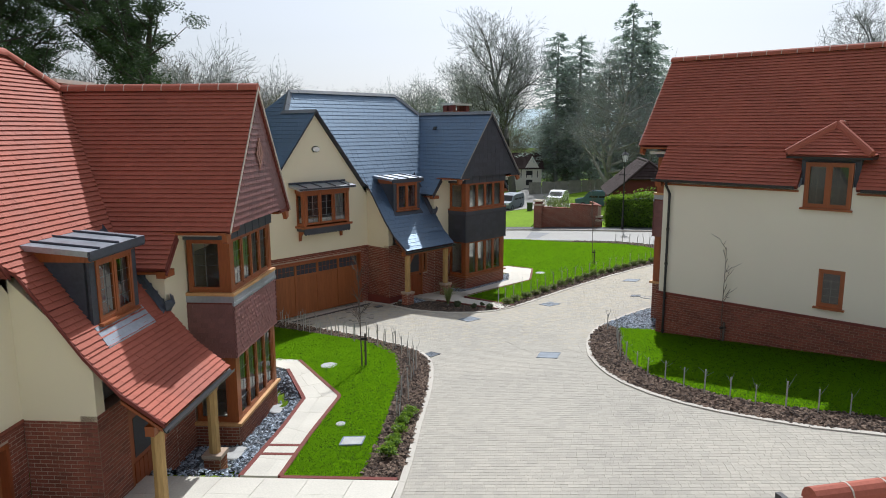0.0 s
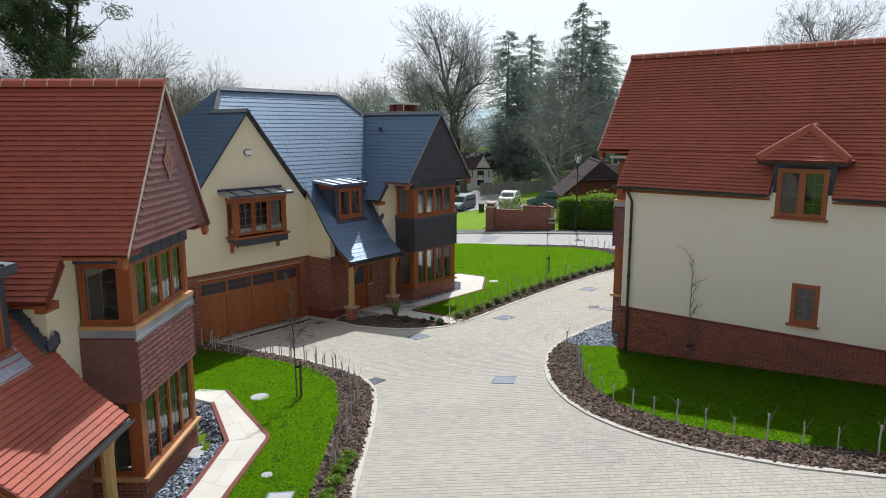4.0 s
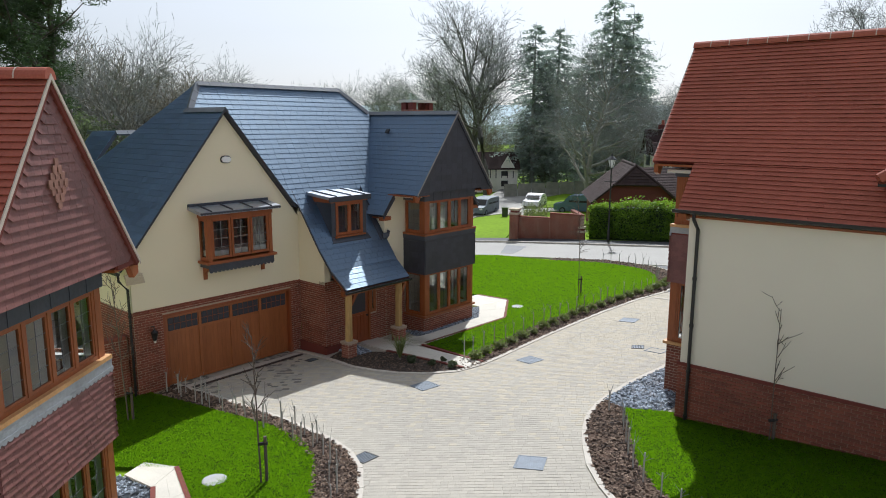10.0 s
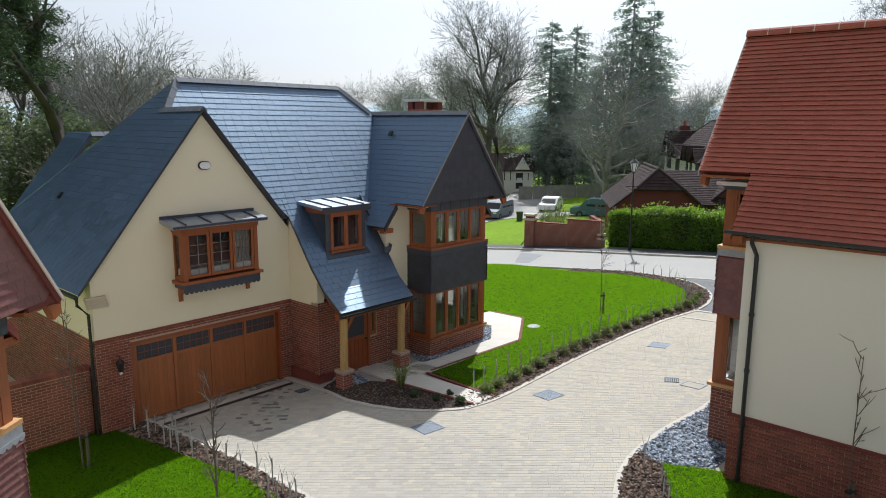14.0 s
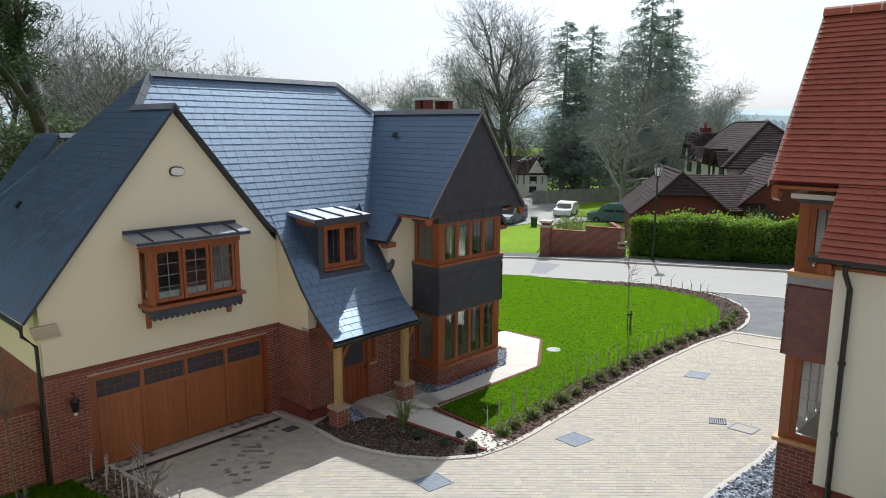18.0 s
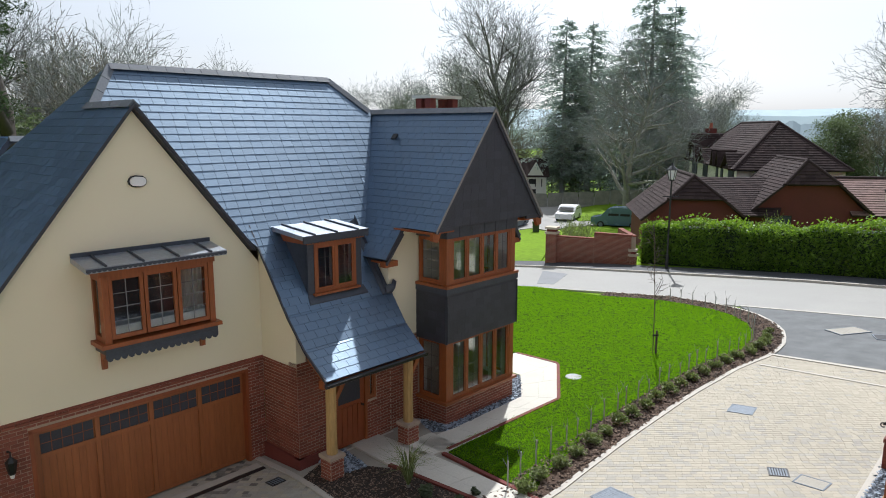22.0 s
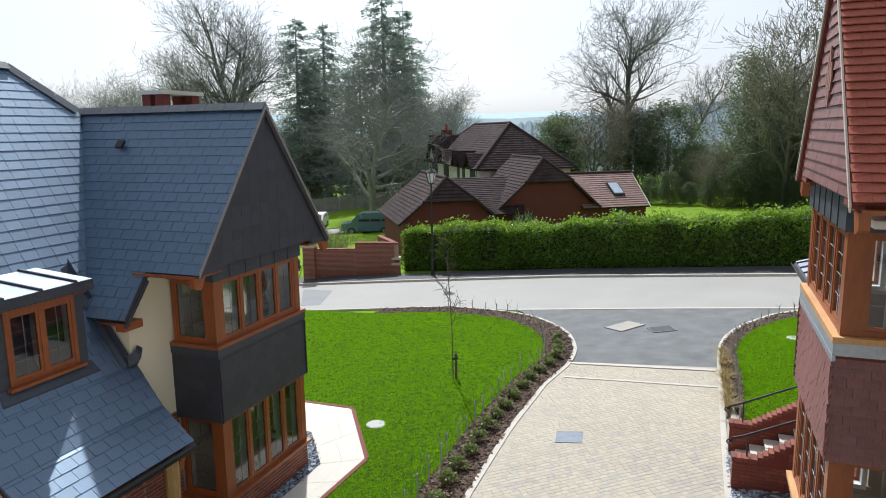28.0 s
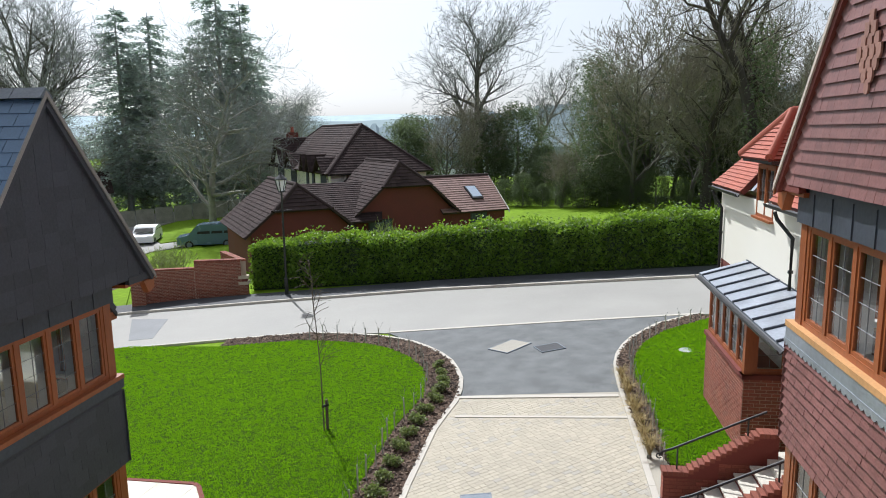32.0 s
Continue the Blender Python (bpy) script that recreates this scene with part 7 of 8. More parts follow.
part("pane", Acc().prism([(24.43, 67.57, 3.28), (25.22, 67.57, 3.28), (25.22, 68.83, 3.99), (24.43, 68.83, 3.99)], (0, -0.006, 0.02)), SKYPANE, sk)
# main white house behind, its ridge running back
part("wall", Acc().prism([(15.55, 75.3, -0.6), (24.05, 75.3, -0.6), (24.05, 95.5, -0.6), (15.55, 95.5, -0.6)], (0, 0, 5.7)), WHITE, NH, "white rendered main house wall")
e0, e1, pa, pb = (15.1, 74.8, 5.0), (24.5, 74.8, 5.0), (19.8, 79.5, 9.0), (19.8, 91.3, 9.0)
e2, e3 = (24.5, 96.0, 5.0), (15.1, 96.0, 5.0)
r4 = n_roof([[e0, e1, pa], [e0, pa, pb, e3], [e1, e2, pb, pa], [e2, e3, pb]], seed=205, label="dark brown hipped main roof")
n_ridge(r4, (pa, pb), (e0, pa), (e1, pa), (e3, pb))
gutter(NH, (15.1, 74.75, 4.98), (24.5, 74.75, 4.98), (0, -1, 0))
downpipe(NH, [(15.3, 75.2, 4.9), (15.3, 75.2, 1.5)])
for k, (y, w_, hh) in enumerate(((77.2, 1.5, 6.35), (80.3, 0.75, 6.5), (82.2, 0.75, 6.5), (87.2, 1.9, 6.5), (92.5, 2.4, 7.9))):
    F = (V((15.35, y, 0)), -Y, Z, -X)
    xb = 15.1 + (hh - 5.0) / 4.0 * 4.7
    n_roof([[(14.95, y - w_, 5.0), (14.95, y, hh), (xb, y, hh), (15.1, y - w_, 5.0)], [(14.95, y + w_, 5.0), (14.95, y, hh), (xb, y, hh), (15.1, y + w_, 5.0)]], seed=206 + k, nm="dormer_roof")
    part("gable_infill", Acc().prism([F[0] + F[1] * -(w_ - 0.15) + Z * 4.9, F[0] + F[1] * (w_ - 0.15) + Z * 4.9, F[0] + Z * (hh - 0.2)], -F[3] * 0.3), WPAINT, NH)
    wd = part("window", Acc().box((V((15.55, y, 0)), -Y, Z, -X), -w_ * 0.55, w_ * 0.55, 3.6, 4.85, -0.02, 0.05), BLACKM, NH, "dark casement window")
    part("pane", Acc().box((V((15.55, y, 0)), -Y, Z, -X), -w_ * 0.48, w_ * 0.48, 3.7, 4.75, 0.05, 0.06), LEADD, wd)
nc = part("chimney", Acc().box((V((17.5, 95, 0)), X, Z, -Y), -0.55, 0.55, 5.0, 8.4, -0.4, 0.4), NBRICK, NH, "brick chimney with a pot")
part("chimney_pot", Acc().tube([(17.5, 95, 8.4), (17.5, 95, 9.0)], [0.2, 0.15], 8), RED_P, nc)
for F, a0, w, n in (((V((15.4, 66.69, 0)), X, Z, -Y), 0.15, 1.8, 3), ((V((12.9, 66.4, 0)), X, Z, -Y), 0.2, 1.2, 2), ((V((23.7, 66.7, 0)), X, Z, -Y), 0.0, 1.45, 3)):
    wf = part("window", Acc().box(F, a0, a0 + w, 0.95, 2.2, -0.1, 0.04), BLACKM, NH)
    for i in range(n):
        part("pane", Acc().box(F, a0 + 0.07 + i * (w - 0.07) / n, a0 + (i + 1) * (w - 0.07) / n, 1.02, 2.13, 0.04, 0.05), LEADD, wf)
part("bargeboard", Acc().prism([(26.75, 66.1, 2.3), (27.4, 70.5, 4.7), (27.4, 70.5, 4.5), (26.75, 66.1, 2.1)], (0.05, 0, 0)), WPAINT, NH)

# half-timbered house far back
TH = thing("house", Matrix.Translation((-3.6, 110, g(-3.6, 110))) @ Matrix.Rotation(radians(8), 4, "Z") @ Matrix.Scale(0.72, 4), "white half-timbered house among the trees", "house", "neighbouring houses")
part("wall", Acc().box((V((0, 0, 0)), X, Z, -Y), -4.5, 4.5, -0.5, 4.6, -7, 0), WHITE, TH)
part("roof", Acc().prism([(-5, -0.5, 4.5), (5, -0.5, 4.5), (5, 3.5, 7.8), (-5, 3.5, 7.8)], (0, 0, -0.2)).prism([(-5, 7.5, 4.5), (5, 7.5, 4.5), (5, 3.5, 7.8), (-5, 3.5, 7.8)], (0, 0, -0.2)), BROWN, TH)
part("gable", Acc().prism([(0.5, -0.3, 4.0), (4.3, -0.3, 4.0), (2.4, -0.3, 7.2)], (0, 0.2, 0)), WHITE, TH)
for x in (-3.6, -2.4, -1.2, 0, 1.2, 2.4, 3.6):
    part("timber", Acc().box(front(0.0), x - 0.09, x + 0.09, 2.5, 4.5, 0, 0.05), BLACKM, TH)
for x in (-3.0, 1.8):
    for z in (0.8, 3.0):
        part("window", Acc().box(front(0.0), x - 0.7, x + 0.7, z, z + 1.2, 0, 0.06), BLACKM, TH)
sheet("neighbour_drive", [(-16, 62.5), (-9, 60.5), (-5.5, 72), (-4.2, 79), (-1.5, 80.8), (0.2, 78.5), (2, 80.6), (8, 82), (9, 84), (3.0, 84.2), (2.5, 88), (1.8, 95), (8, 102), (8.3, 108), (0.7, 110), (-3, 110), (-4.5, 96), (-6, 88), (-9, 76)], 0.09, ROAD, "pale grey private drive")
sheet("neighbour_lawn", [(-6, 66), (-5, 60.4), (-0.4, 59), (0.1, 66), (0.1, 76), (-1.5, 80.4), (-3.9, 78.5), (-5, 72)], 0.1, MEADOW, "bright mown grass before the private drive")
sheet("neighbour_lawn", [(0.4, 60.5), (4.6, 61), (5.5, 66), (5.8, 80.4), (2.0, 80.2), (0.4, 77.5)], 0.1, MEADOW, "mown grass behind the brick garden wall")
sheet("neighbour_lawn", [(3.0, 84.6), (7.5, 85.0), (8.2, 97), (7.5, 101), (2.2, 94)], 0.1, MEADOW, "mown grass below the conifers")
sheet("road_patch", [(-0.23, 55.67), (1.25, 54.29), (0.4, 51.0), (-0.5, 51.4)], 0.028, FOOTWAY2, "darker square tarmac patch in the road")
FENCE = thing("fence", None, "dull brown close-boarded fence below the trees", "fence")
for i in range(14):
    x = -2 + i * 1.85
    y = 99 - 0.1 * i
    part("fence_panel", Acc().box((V((x, y, g(x, y))), X, Z, -Y), 0.03, 1.8, 0, 1.8, -0.05, 0), BARK, FENCE)


# ---- vehicles ----
def van(name, m, paint, label, L=4.9, W=1.9, Ht=1.95, box_=True):
    t = thing(name, m, label, "van" if box_ else "car")
    prof = [(0, 0.35), (0, 0.95), (0.9, 1.1), (1.55, Ht - 0.12), (2.0, Ht), (L - 0.25, Ht), (L, 1.3), (L, 0.4), (L - 0.5, 0.3), (0.3, 0.3)] if box_ else [(0, 0.35), (0.05, 0.85), (1.1, 0.98), (1.8, Ht - 0.05), (2.4, Ht), (L - 0.9, Ht - 0.03), (L - 0.1, 1.05), (L, 0.45), (L - 0.4, 0.3), (0.3, 0.3)]
    part("body", Acc().prism([V((x, -W / 2, z)) for x, z in prof], (0, W, 0)), paint, t)
    for s in (-1, 1):
        for a, b in ((1.6, 2.6), (2.7, 3.6), (3.7, L - 0.4)):
            part("side_window", Acc().prism([(a, s * (W / 2), 1.2), (b, s * (W / 2), 1.2), (b, s * (W / 2 - 0.03), Ht - 0.22), (a + 0.15, s * (W / 2 - 0.03), Ht - 0.22)], (0, s * 0.012, 0)), RUBBER, t, "dark glass")
        for x in (0.95, L - 1.0):
            wl = part("wheel", Acc().tube([(x, s * (W / 2 - 0.16), 0.33), (x, s * (W / 2 + 0.02), 0.33)], 0.33, 16), RUBBER, t)
            part("rim", Acc().tube([(x, s * (W / 2 + 0.02), 0.33), (x, s * (W / 2 + 0.035), 0.33)], 0.2, 12), STEEL, wl)
        part("headlight", Acc().box((V((0, 0, 0)), -Y, Z, -X), s * 0.7 - 0.18, s * 0.7 + 0.18, 0.72, 0.9, -0.02, 0.02), WPAINT, t)
    part("windscreen", Acc().prism([(0.95, -W / 2 + 0.12, 1.14), (0.95, W / 2 - 0.12, 1.14), (1.53, W / 2 - 0.2, Ht - 0.16), (1.53, -W / 2 + 0.2, Ht - 0.16)], (-0.03, 0, 0.015)), RUBBER, t)
    return t


van("van", Matrix.Translation((4.2, 81.2, g(4.2, 81.2))) @ Matrix.Rotation(radians(-14), 4, "Z"), VANP, "dark blue-grey passenger van on the drive")
van("car", Matrix.Translation((1.5, 84.5, g(1.5, 84.5))) @ Matrix.Rotation(radians(75), 4, "Z"), WPAINT, "white car parked on the far drive", 4.3, 1.8, 1.55, False)
van("car", Matrix.Translation((-4.4, 80.0, g(-4.4, 80))) @ Matrix.Rotation(radians(70), 4, "Z"), STEEL, "silver four-wheel-drive car on the verge", 4.6, 1.85, 1.85)
BN = thing("bin", Matrix.Translation((-1.1, 78, g(-1.1, 78))), "dark green wheeled bin", "bin")
part("bin_body", Acc().prism([(-0.28, -0.3, 0.1), (0.28, -0.3, 0.1), (0.32, -0.35, 1.0), (-0.32, -0.35, 1.0)], (0, 0.65, 0)), IVY, BN)
part("bin_lid", Acc().box((V((0, 0, 0)), X, Z, -Y), -0.35, 0.35, 1.0, 1.08, -0.35, 0.4), IVY, BN)
sb = bare_tree(41, 2.0, 1.6, 0.05, "round bare garden bush with young leaves", (16, 7, 5), levels=4, twig=SHRUB, first=0.05, name="bush")
plant(sb, [(2.3, 61.5, 0.9, 0), (1.4, 60.3, 0.9, 80), (13.4, 58.0, 0.9, 30), (7.0, 58.8, 0.8, 120)])

# ---- drive covers and gratings ----
def cover(x, y, w, d, turn, label, m=STEEL, bars=0, name="manhole_cover", lift=0.047):
    up = V((-0.0609, 0.042, 1)).normalized()
    r = V((math.cos(radians(turn)), math.sin(radians(turn)), 0))
    r = (r - up * r.dot(up)).normalized()
    f = up.cross(r)
    z = g(x, y) + lift
    t = thing(name, Matrix(((r.x, f.x, up.x, x), (r.y, f.y, up.y, y), (r.z, f.z, up.z, z), (0, 0, 0, 1))), label, "drain cover")
    O = (V((0, 0, 0)), X, Y, Z)
    fr = Acc()
    for q in ((-w / 2, w / 2, -d / 2, -d / 2 + 0.03), (-w / 2, w / 2, d / 2 - 0.03, d / 2), (-w / 2, -w / 2 + 0.03, -d / 2 + 0.03, d / 2 - 0.03), (w / 2 - 0.03, w / 2, -d / 2 + 0.03, d / 2 - 0.03)):
        fr.box(O, *q, -0.03, 0.012)
    part("cover_frame", fr, BLACKM if bars else STEEL, t)
    if bars:
        # Black plate under the bars: the pit's shade is put into its colour.
        part("sump", Acc().box(O, -w / 2 + 0.03, w / 2 - 0.03, -d / 2 + 0.03, d / 2 - 0.03, -0.03, 0.001), RUBBER, t)
        for i in range(bars):
            a = -w / 2 + 0.05 + (w - 0.1) * i / (bars - 1)
            part("bar", Acc().box(O, a - 0.014, a + 0.014, -d / 2 + 0.03, d / 2 - 0.03, 0.0, 0.011), STEEL, t)
    else:
        part("lid", Acc().box(O, -w / 2 + 0.035, w / 2 - 0.035, -d / 2 + 0.035, d / 2 - 0.035, -0.02, 0.009), m, t)
        ribs = Acc()
        for i in range(9):
            a = -w / 2 + 0.06 + (w - 0.12) * i / 8
            ribs.box(O, a - 0.006, a + 0.006, -d / 2 + 0.06, d / 2 - 0.06, 0.009, 0.013)
        part("tread_ribs", ribs, m, t)
    return t


cover(1.43, 19.78, 0.62, 0.62, -10, "blue-grey galvanised manhole cover in the paving")
cover(-1.54, 24.72, 0.62, 0.62, 45, "blue-grey galvanised manhole cover in the paving")
cover(1.43, 27.1, 0.62, 0.62, 45, "blue-grey galvanised manhole cover in the paving")
cover(5.14, 32.03, 0.62, 0.62, -27, "blue-grey galvanised manhole cover in the paving")
cover(5.41, 27.92, 0.6, 0.45, -40, "paved-in inspection cover in the drive", m=PAVER_P)
cover(-2.17, 19.99, 0.45, 0.45, -35, "black iron drain grating", bars=7, name="drain_grating")
cover(4.91, 28.37, 0.4, 0.4, -10, "black iron drain grating", bars=7, name="drain_grating")
cover(-5.75, 27.42, 0.35, 0.3, 56, "small black drain grating", bars=5, name="drain_grating")
cover(10.85, 40.1, 1.25, 0.85, 18, "buff paved inspection cover in the tarmac", m=PAVER_P)
cover(11.75, 39.1, 0.85, 0.7, -10, "dark iron cover in the tarmac", m=FOOTWAY)
cover(4.3, 24.15, 0.5, 0.4, 20, "grey inspection cover among the chippings", m=CONC)
cover(-2.68, 13.2, 0.5, 0.45, 5, "grey square cover in the lawn", m=CONC, lift=0.1)


def round_cover(x, y, rr, label):
    t = solo("inspection_cover", Acc().tube([(0, 0, 0), (0, 0, 0.03), (0, 0, 0.045)], [rr, rr, rr * 0.9], 20), CONC, label, "drain cover", at=Matrix.Translation((x, y, g(x, y) + 0.055)))


round_cover(-5.06, 18.8, 0.26, "round pale concrete cover in the lawn")
round_cover(0.93, 34.7, 0.26, "round white cover in the lawn")
round_cover(-3.25, 14.18, 0.12, "small round cover in the lawn")
round_cover(14.6, 36.0, 0.24, "round pale cover in the lawn")
round_cover(-5.45, 13.4, 0.32, "round slate-grey cover in the chippings")
round_cover(-5.55, 16.2, 0.32, "round slate-grey cover in the chippings")

# ---- kerbside planting ----
rng = random.Random(77)


def stake(h):
    a = Acc().tube([(0, 0, -0.1), (0.01, 0, h * 0.5), (0, 0, h)], [0.016, 0.016, 0.014], 6)
    tw = Acc()
    for k in range(3):
        b = V((0, 0, h * (0.7 + 0.06 * k)))
        e = b + V((rng.uniform(-0.14, 0.14), rng.uniform(-0.14, 0.14), rng.uniform(0.1, 0.35)))
        tw.tube([b, e], [0.006, 0.003], 3)
    t = thing("hedge_whip", None, "thin bare hedging plant in a pale spiral guard", "sapling", "hedging whips")
    part("guard", a, STAKE, t)
    part("twig_spray", tw, TWIG, t, "bare brown twigs")
    return t


def shrub(r, seed, m, label, name="shrub", group="low shrubs"):
    rr = random.Random(seed)
    acc = Acc()
    for k in range(10):
        a = rr.uniform(0, 6.28)
        q = r * rr.uniform(0, 0.6)
        leafball(acc, rr, V((math.cos(a) * q, math.sin(a) * q, r * rr.uniform(0.35, 0.85))), r * 0.45, 60, 0.035, 0.8)
    t = thing(name, None, label, "shrub", group)
    part("foliage", acc, m, t)
    part("stem", Acc().tube([(0, 0, -0.05), (0, 0, r * 0.6)], 0.02, 5), BARK, t)
    return t


def place(maker, spots):
    for i, (x, y, lift, a, s) in enumerate(spots):
        m = Matrix.Translation((x, y, g(x, y) + lift)) @ Matrix.Rotation(a, 4, "Z")
        if i % 6 == 0:
            ob = maker(i)
            ob.matrix_basis = m
            src = ob
            ob.scale = (s, s, s)
        else:
            c = copy_thing(src, m)
            c.scale = (s, s, s)


def spots(line, step, jit=0.05, lift=0.06, s0=0.85, s1=1.15):
    return [(x + rng.uniform(-jit, jit), y + rng.uniform(-jit, jit), lift, rng.uniform(0, 6.28), rng.uniform(s0, s1)) for x, y, _ in along(line, step)]


place(lambda i: stake(0.55), spots(offset(KB[7:20], 0.92), 0.62))
place(lambda i: shrub(0.27, 100 + i, SHRUB, "small rounded green shrub in bark mulch"), spots(offset(KB[7:15], 0.5), 0.72, 0.04))
place(lambda i: stake(0.55), spots(offset(KA[4:], 0.5), 0.5, 0.12))
place(lambda i: stake(0.55), spots(offset(KA[9:], 0.25), 0.55, 0.08))
place(lambda i: shrub(0.24, 200 + i, HEDGE, "small yellow-green leafy shrub"), [(-1.75, 12.6 + 0.35 * k + rng.uniform(-0.1, 0.1), 0.06, k, rng.uniform(0.7, 1.2)) for k in range(7)])
place(lambda i: stake(0.55), spots([(3.4, 22.6)] + [(x - 0.12, y - 0.1) for x, y in IC[1:]], 0.62))
place(lambda i: stake(0.5), spots([(x - 0.1, y + 0.05) for x, y in ID], 0.55))


def grass_tuft(i, r=0.4, m=STRAW, label="pale straw-coloured ornamental grass", n=120):
    rr = random.Random(300 + i)
    acc = Acc()
    for _ in range(n):
        a = rr.uniform(0, 6.28)
        b = V((math.cos(a), math.sin(a), 0))
        tip = b * r * rr.uniform(0.3, 1.1) + Z * r * rr.uniform(0.6, 1.3)
        mid = b * r * 0.25 + Z * r * rr.uniform(0.6, 1.0)
        s = V((-b.y, b.x, 0)) * 0.008
        acc.quad([-s, s, mid + s, mid - s])
        acc.quad([mid - s, mid + s, tip, tip - s * 0.2])
    t = thing("ornamental_grass", None, label, "plant", "bed plants")
    part("blades", acc, m, t)
    part("crown", Acc().tube([(0, 0, -0.05), (0, 0, 0.06)], 0.05, 6), BARK, t)
    return t


place(lambda i: grass_tuft(i), [(9.0 + 0.36 * k, 31.5 + 0.55 * k, 0.06, k, rng.uniform(0.75, 1.2)) for k in range(8)])
place(lambda i: shrub(0.17, 400 + i, IVY, "small dark leafy shrub in bare soil", group="bed plants"), [(-1.6, 26.6, 0.06, 0, 1.0), (-0.95, 26.35, 0.06, 1, 1.1), (-2.3, 26.9, 0.06, 2, 1.2), (-1.3, 27.0, 0.06, 3, 0.8)])
cd = grass_tuft(30, 0.75, SHRUB, "spiky strap-leaved cordyline in the soil bed", 110)
cd.matrix_basis = Matrix.Translation((-2.75, 27.3, g(-2.75, 27.3) + 0.06))


def young_tree(seed, x, y, h, label, weep=False, stakeh=1.0, white=False, spread=0.9, kids=(11, 5), girth=0.02, up=0.6):
    rr = random.Random(seed)
    wood, fine = grow(rr, h, spread, 3, girth, 0.42, 0.05 if not weep else 0.06, (0, 0), kids, droop=0.35 if weep else 0.0, up=up)
    t = thing("young_tree", Matrix.Translation((x, y, g(x, y) + 0.07)), label, "tree", "young trees")
    part("stem", wood, STAKE if white else WHIP, t)
    st_ = part("tree_stake", Acc().tube([(0.1, 0.05, -0.2), (0.1, 0.05, stakeh)], 0.035, 6), WHIP, t, "round timber stake")
    part("tie", Acc().tube([(-0.03, 0, stakeh - 0.15), (0.15, 0.06, stakeh - 0.15)], 0.035, 6), RUBBER, st_)
    return t


young_tree(1, -4.02, 18.72, 3.4, "slender bare young tree tied to a stake", spread=0.5)
young_tree(2, 6.52, 20.9, 3.2, "young bare tree with upswept branches", spread=0.7, stakeh=0.6, kids=(9, 2), girth=0.011, up=0.3)
young_tree(3, 3.63, 37.2, 4.6, "young weeping tree with fine hanging twigs", weep=True, spread=0.8, kids=(14, 4), stakeh=0.8, girth=0.016)
young_tree(4, -9.0, 22.1, 4.2, "young bare tree with fine dark twigs and a stake", spread=0.7, stakeh=0.9)

# ---- brick steps up to the front door across the drive ----
ST = thing("front_steps", HC.matrix_basis.copy(), "brick steps with stone treads and black handrails", "steps")
O = (V((0, 0, 0)), X, Z, -Y)
for i in range(6):
    d1 = 3.2 - i * 0.27
    z = -0.55 + i * 0.155
    part("riser", Acc().box(O, 0.55, 1.95, -1.2, z - 0.03, d1 - 0.27, d1), BRICK_W, ST)
    part("tread", Acc().box(O, 0.55, 1.95, z - 0.028, z + 0.012, d1 - 0.27, d1 + 0.03), SLAB, ST)
part("landing", Acc().box(O, 0.2, 3.0, -1.2, 0.36, 0.6, 1.58), SLAB, ST)
for s0 in (0.3, 1.95):
    fw = part("flank_wall", Acc().prism([(s0, -3.35, -1.2), (s0, -3.35, -0.05), (s0, -3.0, -0.05), (s0, -1.75, 0.75), (s0, -1.4, 0.75), (s0, -1.4, -1.2)], (0.22, 0, 0)), BRICK_W, ST)
    bricks(fw, (V((s0, 0, 0)), -Y, Z, -X), 2.4, 3.34, -0.9, -0.1, seed=9)
    bricks(fw, (V((s0 + 0.22, 0, 0)), Y, Z, X), -3.34, -2.4, -0.9, -0.1, seed=10)
    bricks(fw, (V((s0 + 0.22, 0, 0)), Y, Z, X), -2.4, -1.4, -0.9, 0.25, seed=12)
    bricks(fw, (V((0, -3.35, 0)), X, Z, -Y), s0, s0 + 0.22, -0.9, -0.1, seed=11)
    cb = Acc().box(O, s0 - 0.02, s0 + 0.24, 0, 0.085, -0.085, 0).mesh("coping_brick", BRICK_P)
    for i in range(22):
        d = 3.37 - 2.0 * i / 22
        z = -0.05 if d > 3.0 else min(0.75, -0.05 + (3.0 - d) * 0.64)
        q = new("coping_brick", cb)
        q.parent = fw
        q.matrix_basis = Matrix.Translation((0, -d, z))
    rl = Acc().tube([(s0 + 0.11, -3.42, 0.28), (s0 + 0.11, -3.35, 0.37), (s0 + 0.11, -3.2, 0.42), (s0 + 0.11, -1.6, 1.2)], 0.022, 6)
    for d, z0, z1 in ((3.1, -0.05, 0.46), (1.9, 0.6, 1.05)):
        rl.tube([(s0 + 0.11, -d, z0), (s0 + 0.11, -d, z1)], 0.016, 5)
    rl.tube([(s0 + 0.11, -3.42 + 0.05 * math.cos(k * 0.8), 0.28 + 0.05 * math.sin(k * 0.8)) for k in range(8)], 0.014, 5)
    part("handrail", rl, BLACKM, ST, "black iron handrail with a scrolled end")

# ---- small fixings on the houses ----
al = thing("alarm_box", HB.matrix_basis @ Matrix.Translation((-2.4, -0.25, 6.74)), "small white alarm box on the gable", "alarm box")
part("case", Acc().prism([(0.12 * math.cos(k * 0.5236) + (0.04 if math.cos(k * 0.5236) > 0 else -0.04), 0, 0.095 * math.sin(k * 0.5236)) for k in range(12)], (0, -0.08, 0)), WPAINT, al)
part("back_plate", Acc().prism([(0.145 * math.cos(k * 0.5236) + (0.04 if math.cos(k * 0.5236) > 0 else -0.04), 0, 0.12 * math.sin(k * 0.5236)) for k in range(12)], (0, -0.04, 0)), BLACKM, al)
wl = thing("wall_light", HB.matrix_basis @ Matrix.Translation((-5.1, -0.25, 1.75)), "black lantern wall light beside the garage", "wall light")
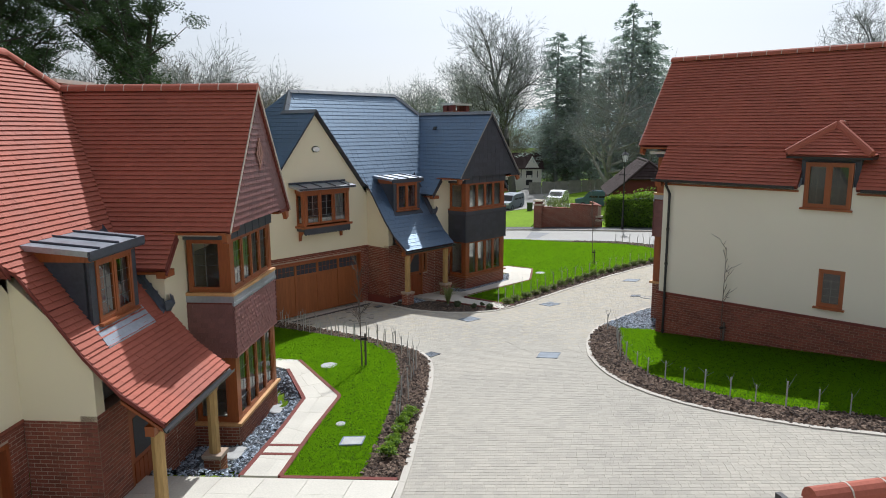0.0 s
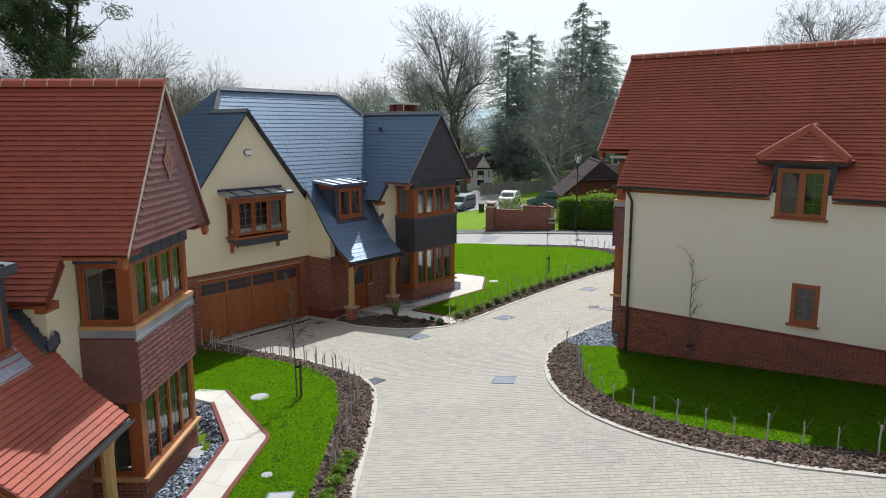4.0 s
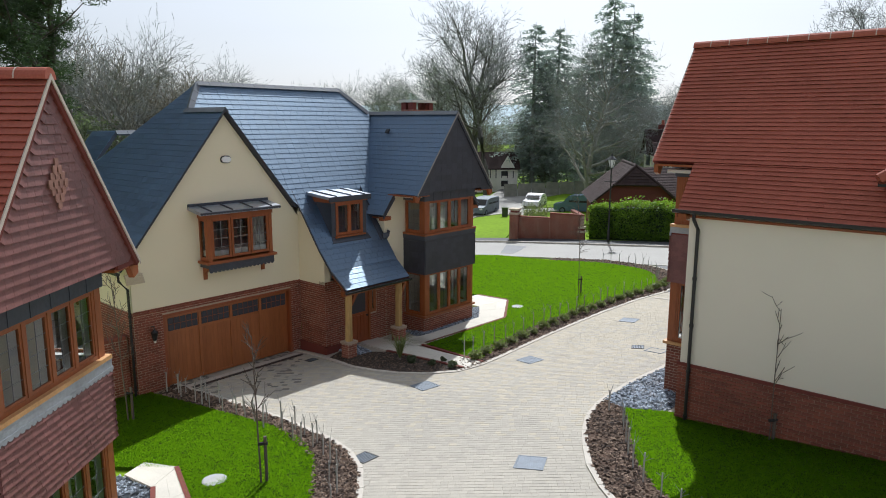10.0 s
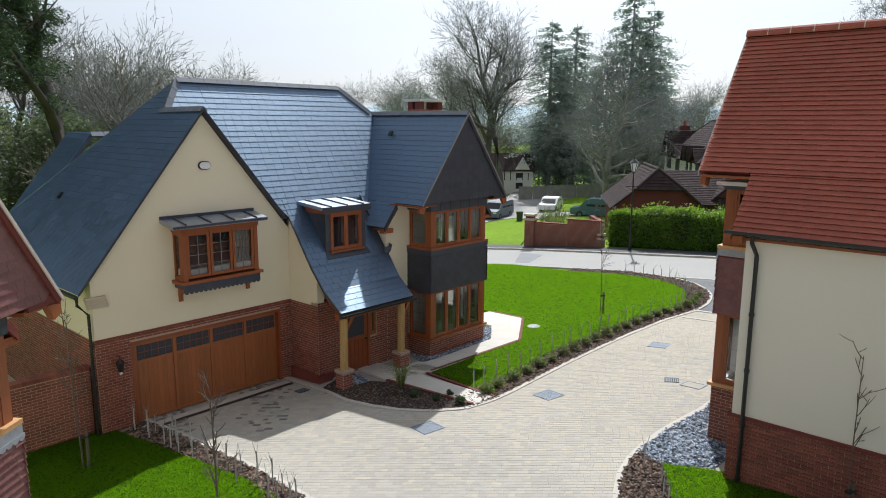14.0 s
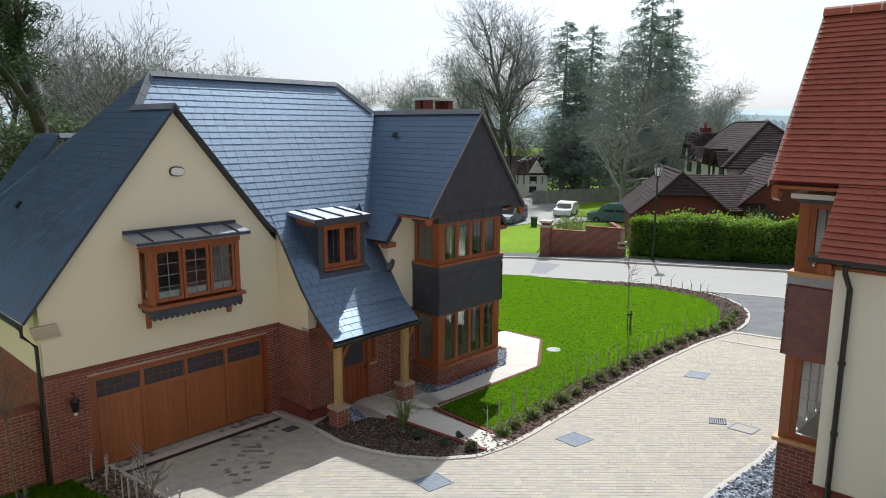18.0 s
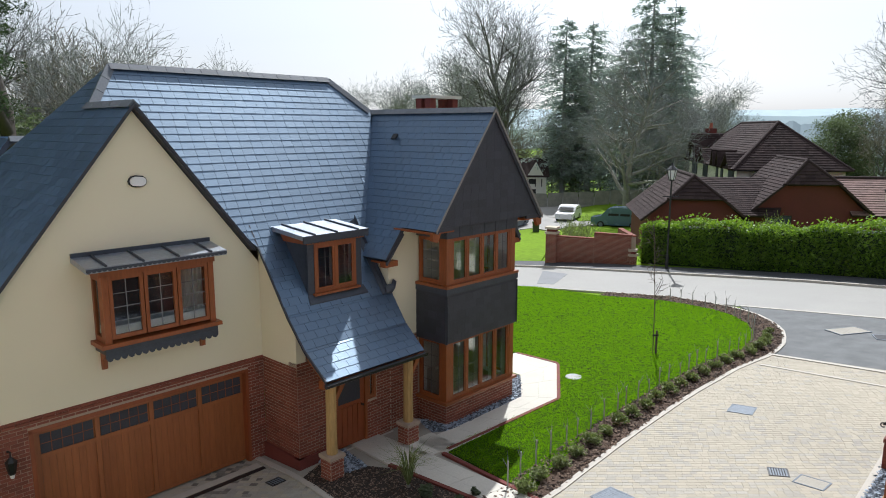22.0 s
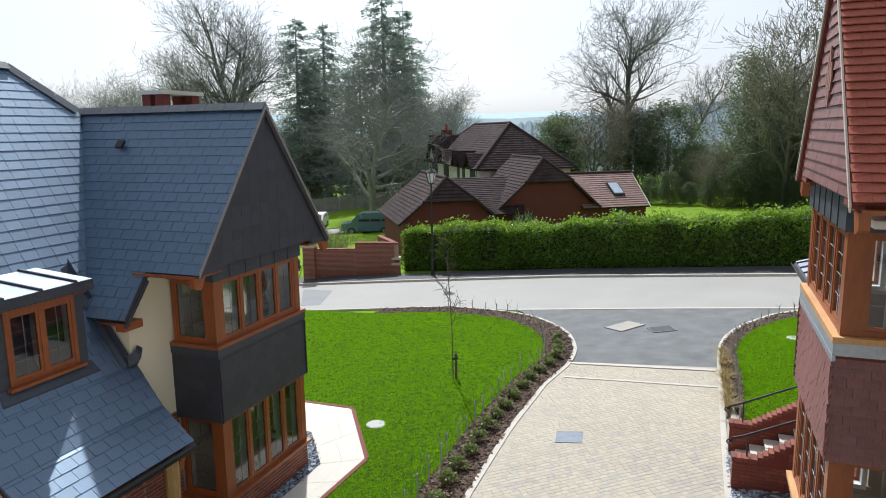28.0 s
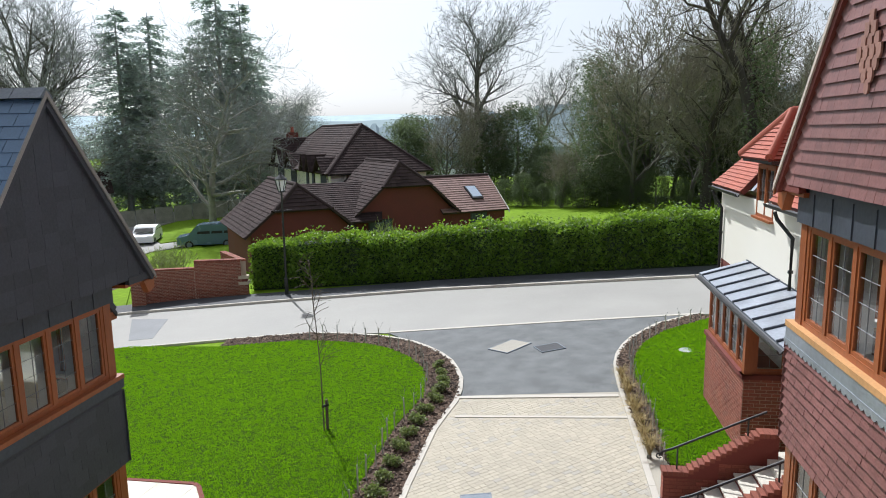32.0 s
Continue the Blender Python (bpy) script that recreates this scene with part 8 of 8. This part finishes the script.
part("bracket", Acc().tube([(0, 0, 0.25), (0, -0.18, 0.3), (0, -0.18, 0.2)], 0.018, 6), BLACKM, wl)
part("lantern", Acc().tube([(0, -0.18, -0.12), (0, -0.18, 0.12), (0, -0.18, 0.2)], [0.06, 0.1, 0.03], 6), BLACKM, wl)
part("glass", Acc().tube([(0, -0.18, -0.2), (0, -0.18, -0.1)], [0.03, 0.05], 6), WPAINT, wl)
for i in range(5):
    part("kneeler_tile", Acc().box(front(0.25), -5.72 - 0.015 * i, -5.2 - 0.02 * i, 3.34 + i * 0.062, 3.392 + i * 0.062, 0, 0.05 + 0.012 * i), STONE, HB, "buff creasing tile of the kneeler")
rw = roof(HB, "rear_roof", [[(-2.7, 6.5, 7.5), (0.5, 6.5, 7.5), (0.5, 10.5, 7.5), (-2.1, 10.5, 7.5)], [(-2.7, 6.5, 7.5), (-2.7, 8.5, 7.5), (-5.6, 8.5, 3.8), (-5.6, 6.5, 3.8)]], 0.205, 0.3, 0.013, SLATE, SLATE_P, "slate", SLATE_D, seed=77, label="slate roof of the rear wing")
ridge_tiles(rw, (-2.7, 6.5, 7.52), (-0.6, 6.5, 7.52), RIDGE, flat=True)
for vx, vy in ((-4.43, 4.55),):
    vz = 8.25 + (vx + 2.42) * 1.265
    part("vent_tile", Acc().prism([(vx - 0.07, vy - 0.07, vz - 0.08), (vx + 0.06, vy - 0.07, vz + 0.085), (vx + 0.06, vy + 0.07, vz + 0.085), (vx - 0.07, vy + 0.07, vz - 0.08)], (-0.05, 0, 0.04)), BLACKM, HB)
part("vent_tile", Acc().prism([(5.0, 0.2, 7.6), (4.9, 0.2, 7.47), (4.9, 0.03, 7.47), (5.0, 0.03, 7.6)], (-0.04, 0, 0.035)), BLACKM, HB)
part("vent", Acc().box(leftface(0.25), 0.85, 0.97, 0.2, 0.32, 0, 0.05), WPAINT, HB, "small white wall vent")

# brick wall closing the gap between the houses
_p = [HB.matrix_basis @ V((x, 0.1, 0)) for x in (-9.6, -5.66)]
wall_run((_p[0].x, _p[0].y), (_p[1].x, _p[1].y), 1.75, 0.25, "red brick boundary wall with tile creasing and brick coping", seed=17)

# low tiled roof corner close to the start of the flight; its walls are added
SH = thing("garden_store", Matrix.Translation((4.35, 7.45, 0)) @ Matrix.Rotation(radians(21), 4, "Z"), "red clay tile roof corner standing on added walls", "shed")
z = 2.75
base_z = g(5, 7) - 0.3
part("wall", Acc().prism([(0.15, -1.3, base_z), (4.0, -1.3, base_z), (4.0, 1.3, base_z), (0.15, 1.3, base_z)], (0, 0, 1.75 - base_z)).prism([(0.15, -1.3, 1.75), (0.15, 1.3, 1.75), (0.15, 0, 2.65)], (3.8, 0, 0)), BRICK_W, SH)
srf = roof(SH, "roof", [[(0, 0, z), (4.2, 0, z), (4.2, -1.6, 1.6), (0, -1.6, 1.6)], [(0, 0, z), (4.2, 0, z), (4.2, 1.6, 1.6), (0, 1.6, 1.6)]], 0.115, 0.165, 0.026, RED, RED_P, "roof_tile", BRICK_W, seed=400)
ridge_tiles(srf, (-0.02, 0, z + 0.03), (4.2, 0, z + 0.03), RED_P)
part("gutter", Acc().box((V((0, 0, 0)), X, Z, -Y), -0.05, 0.02, 2.3, 2.55, -0.5, 0.5), BLACKM, SH)
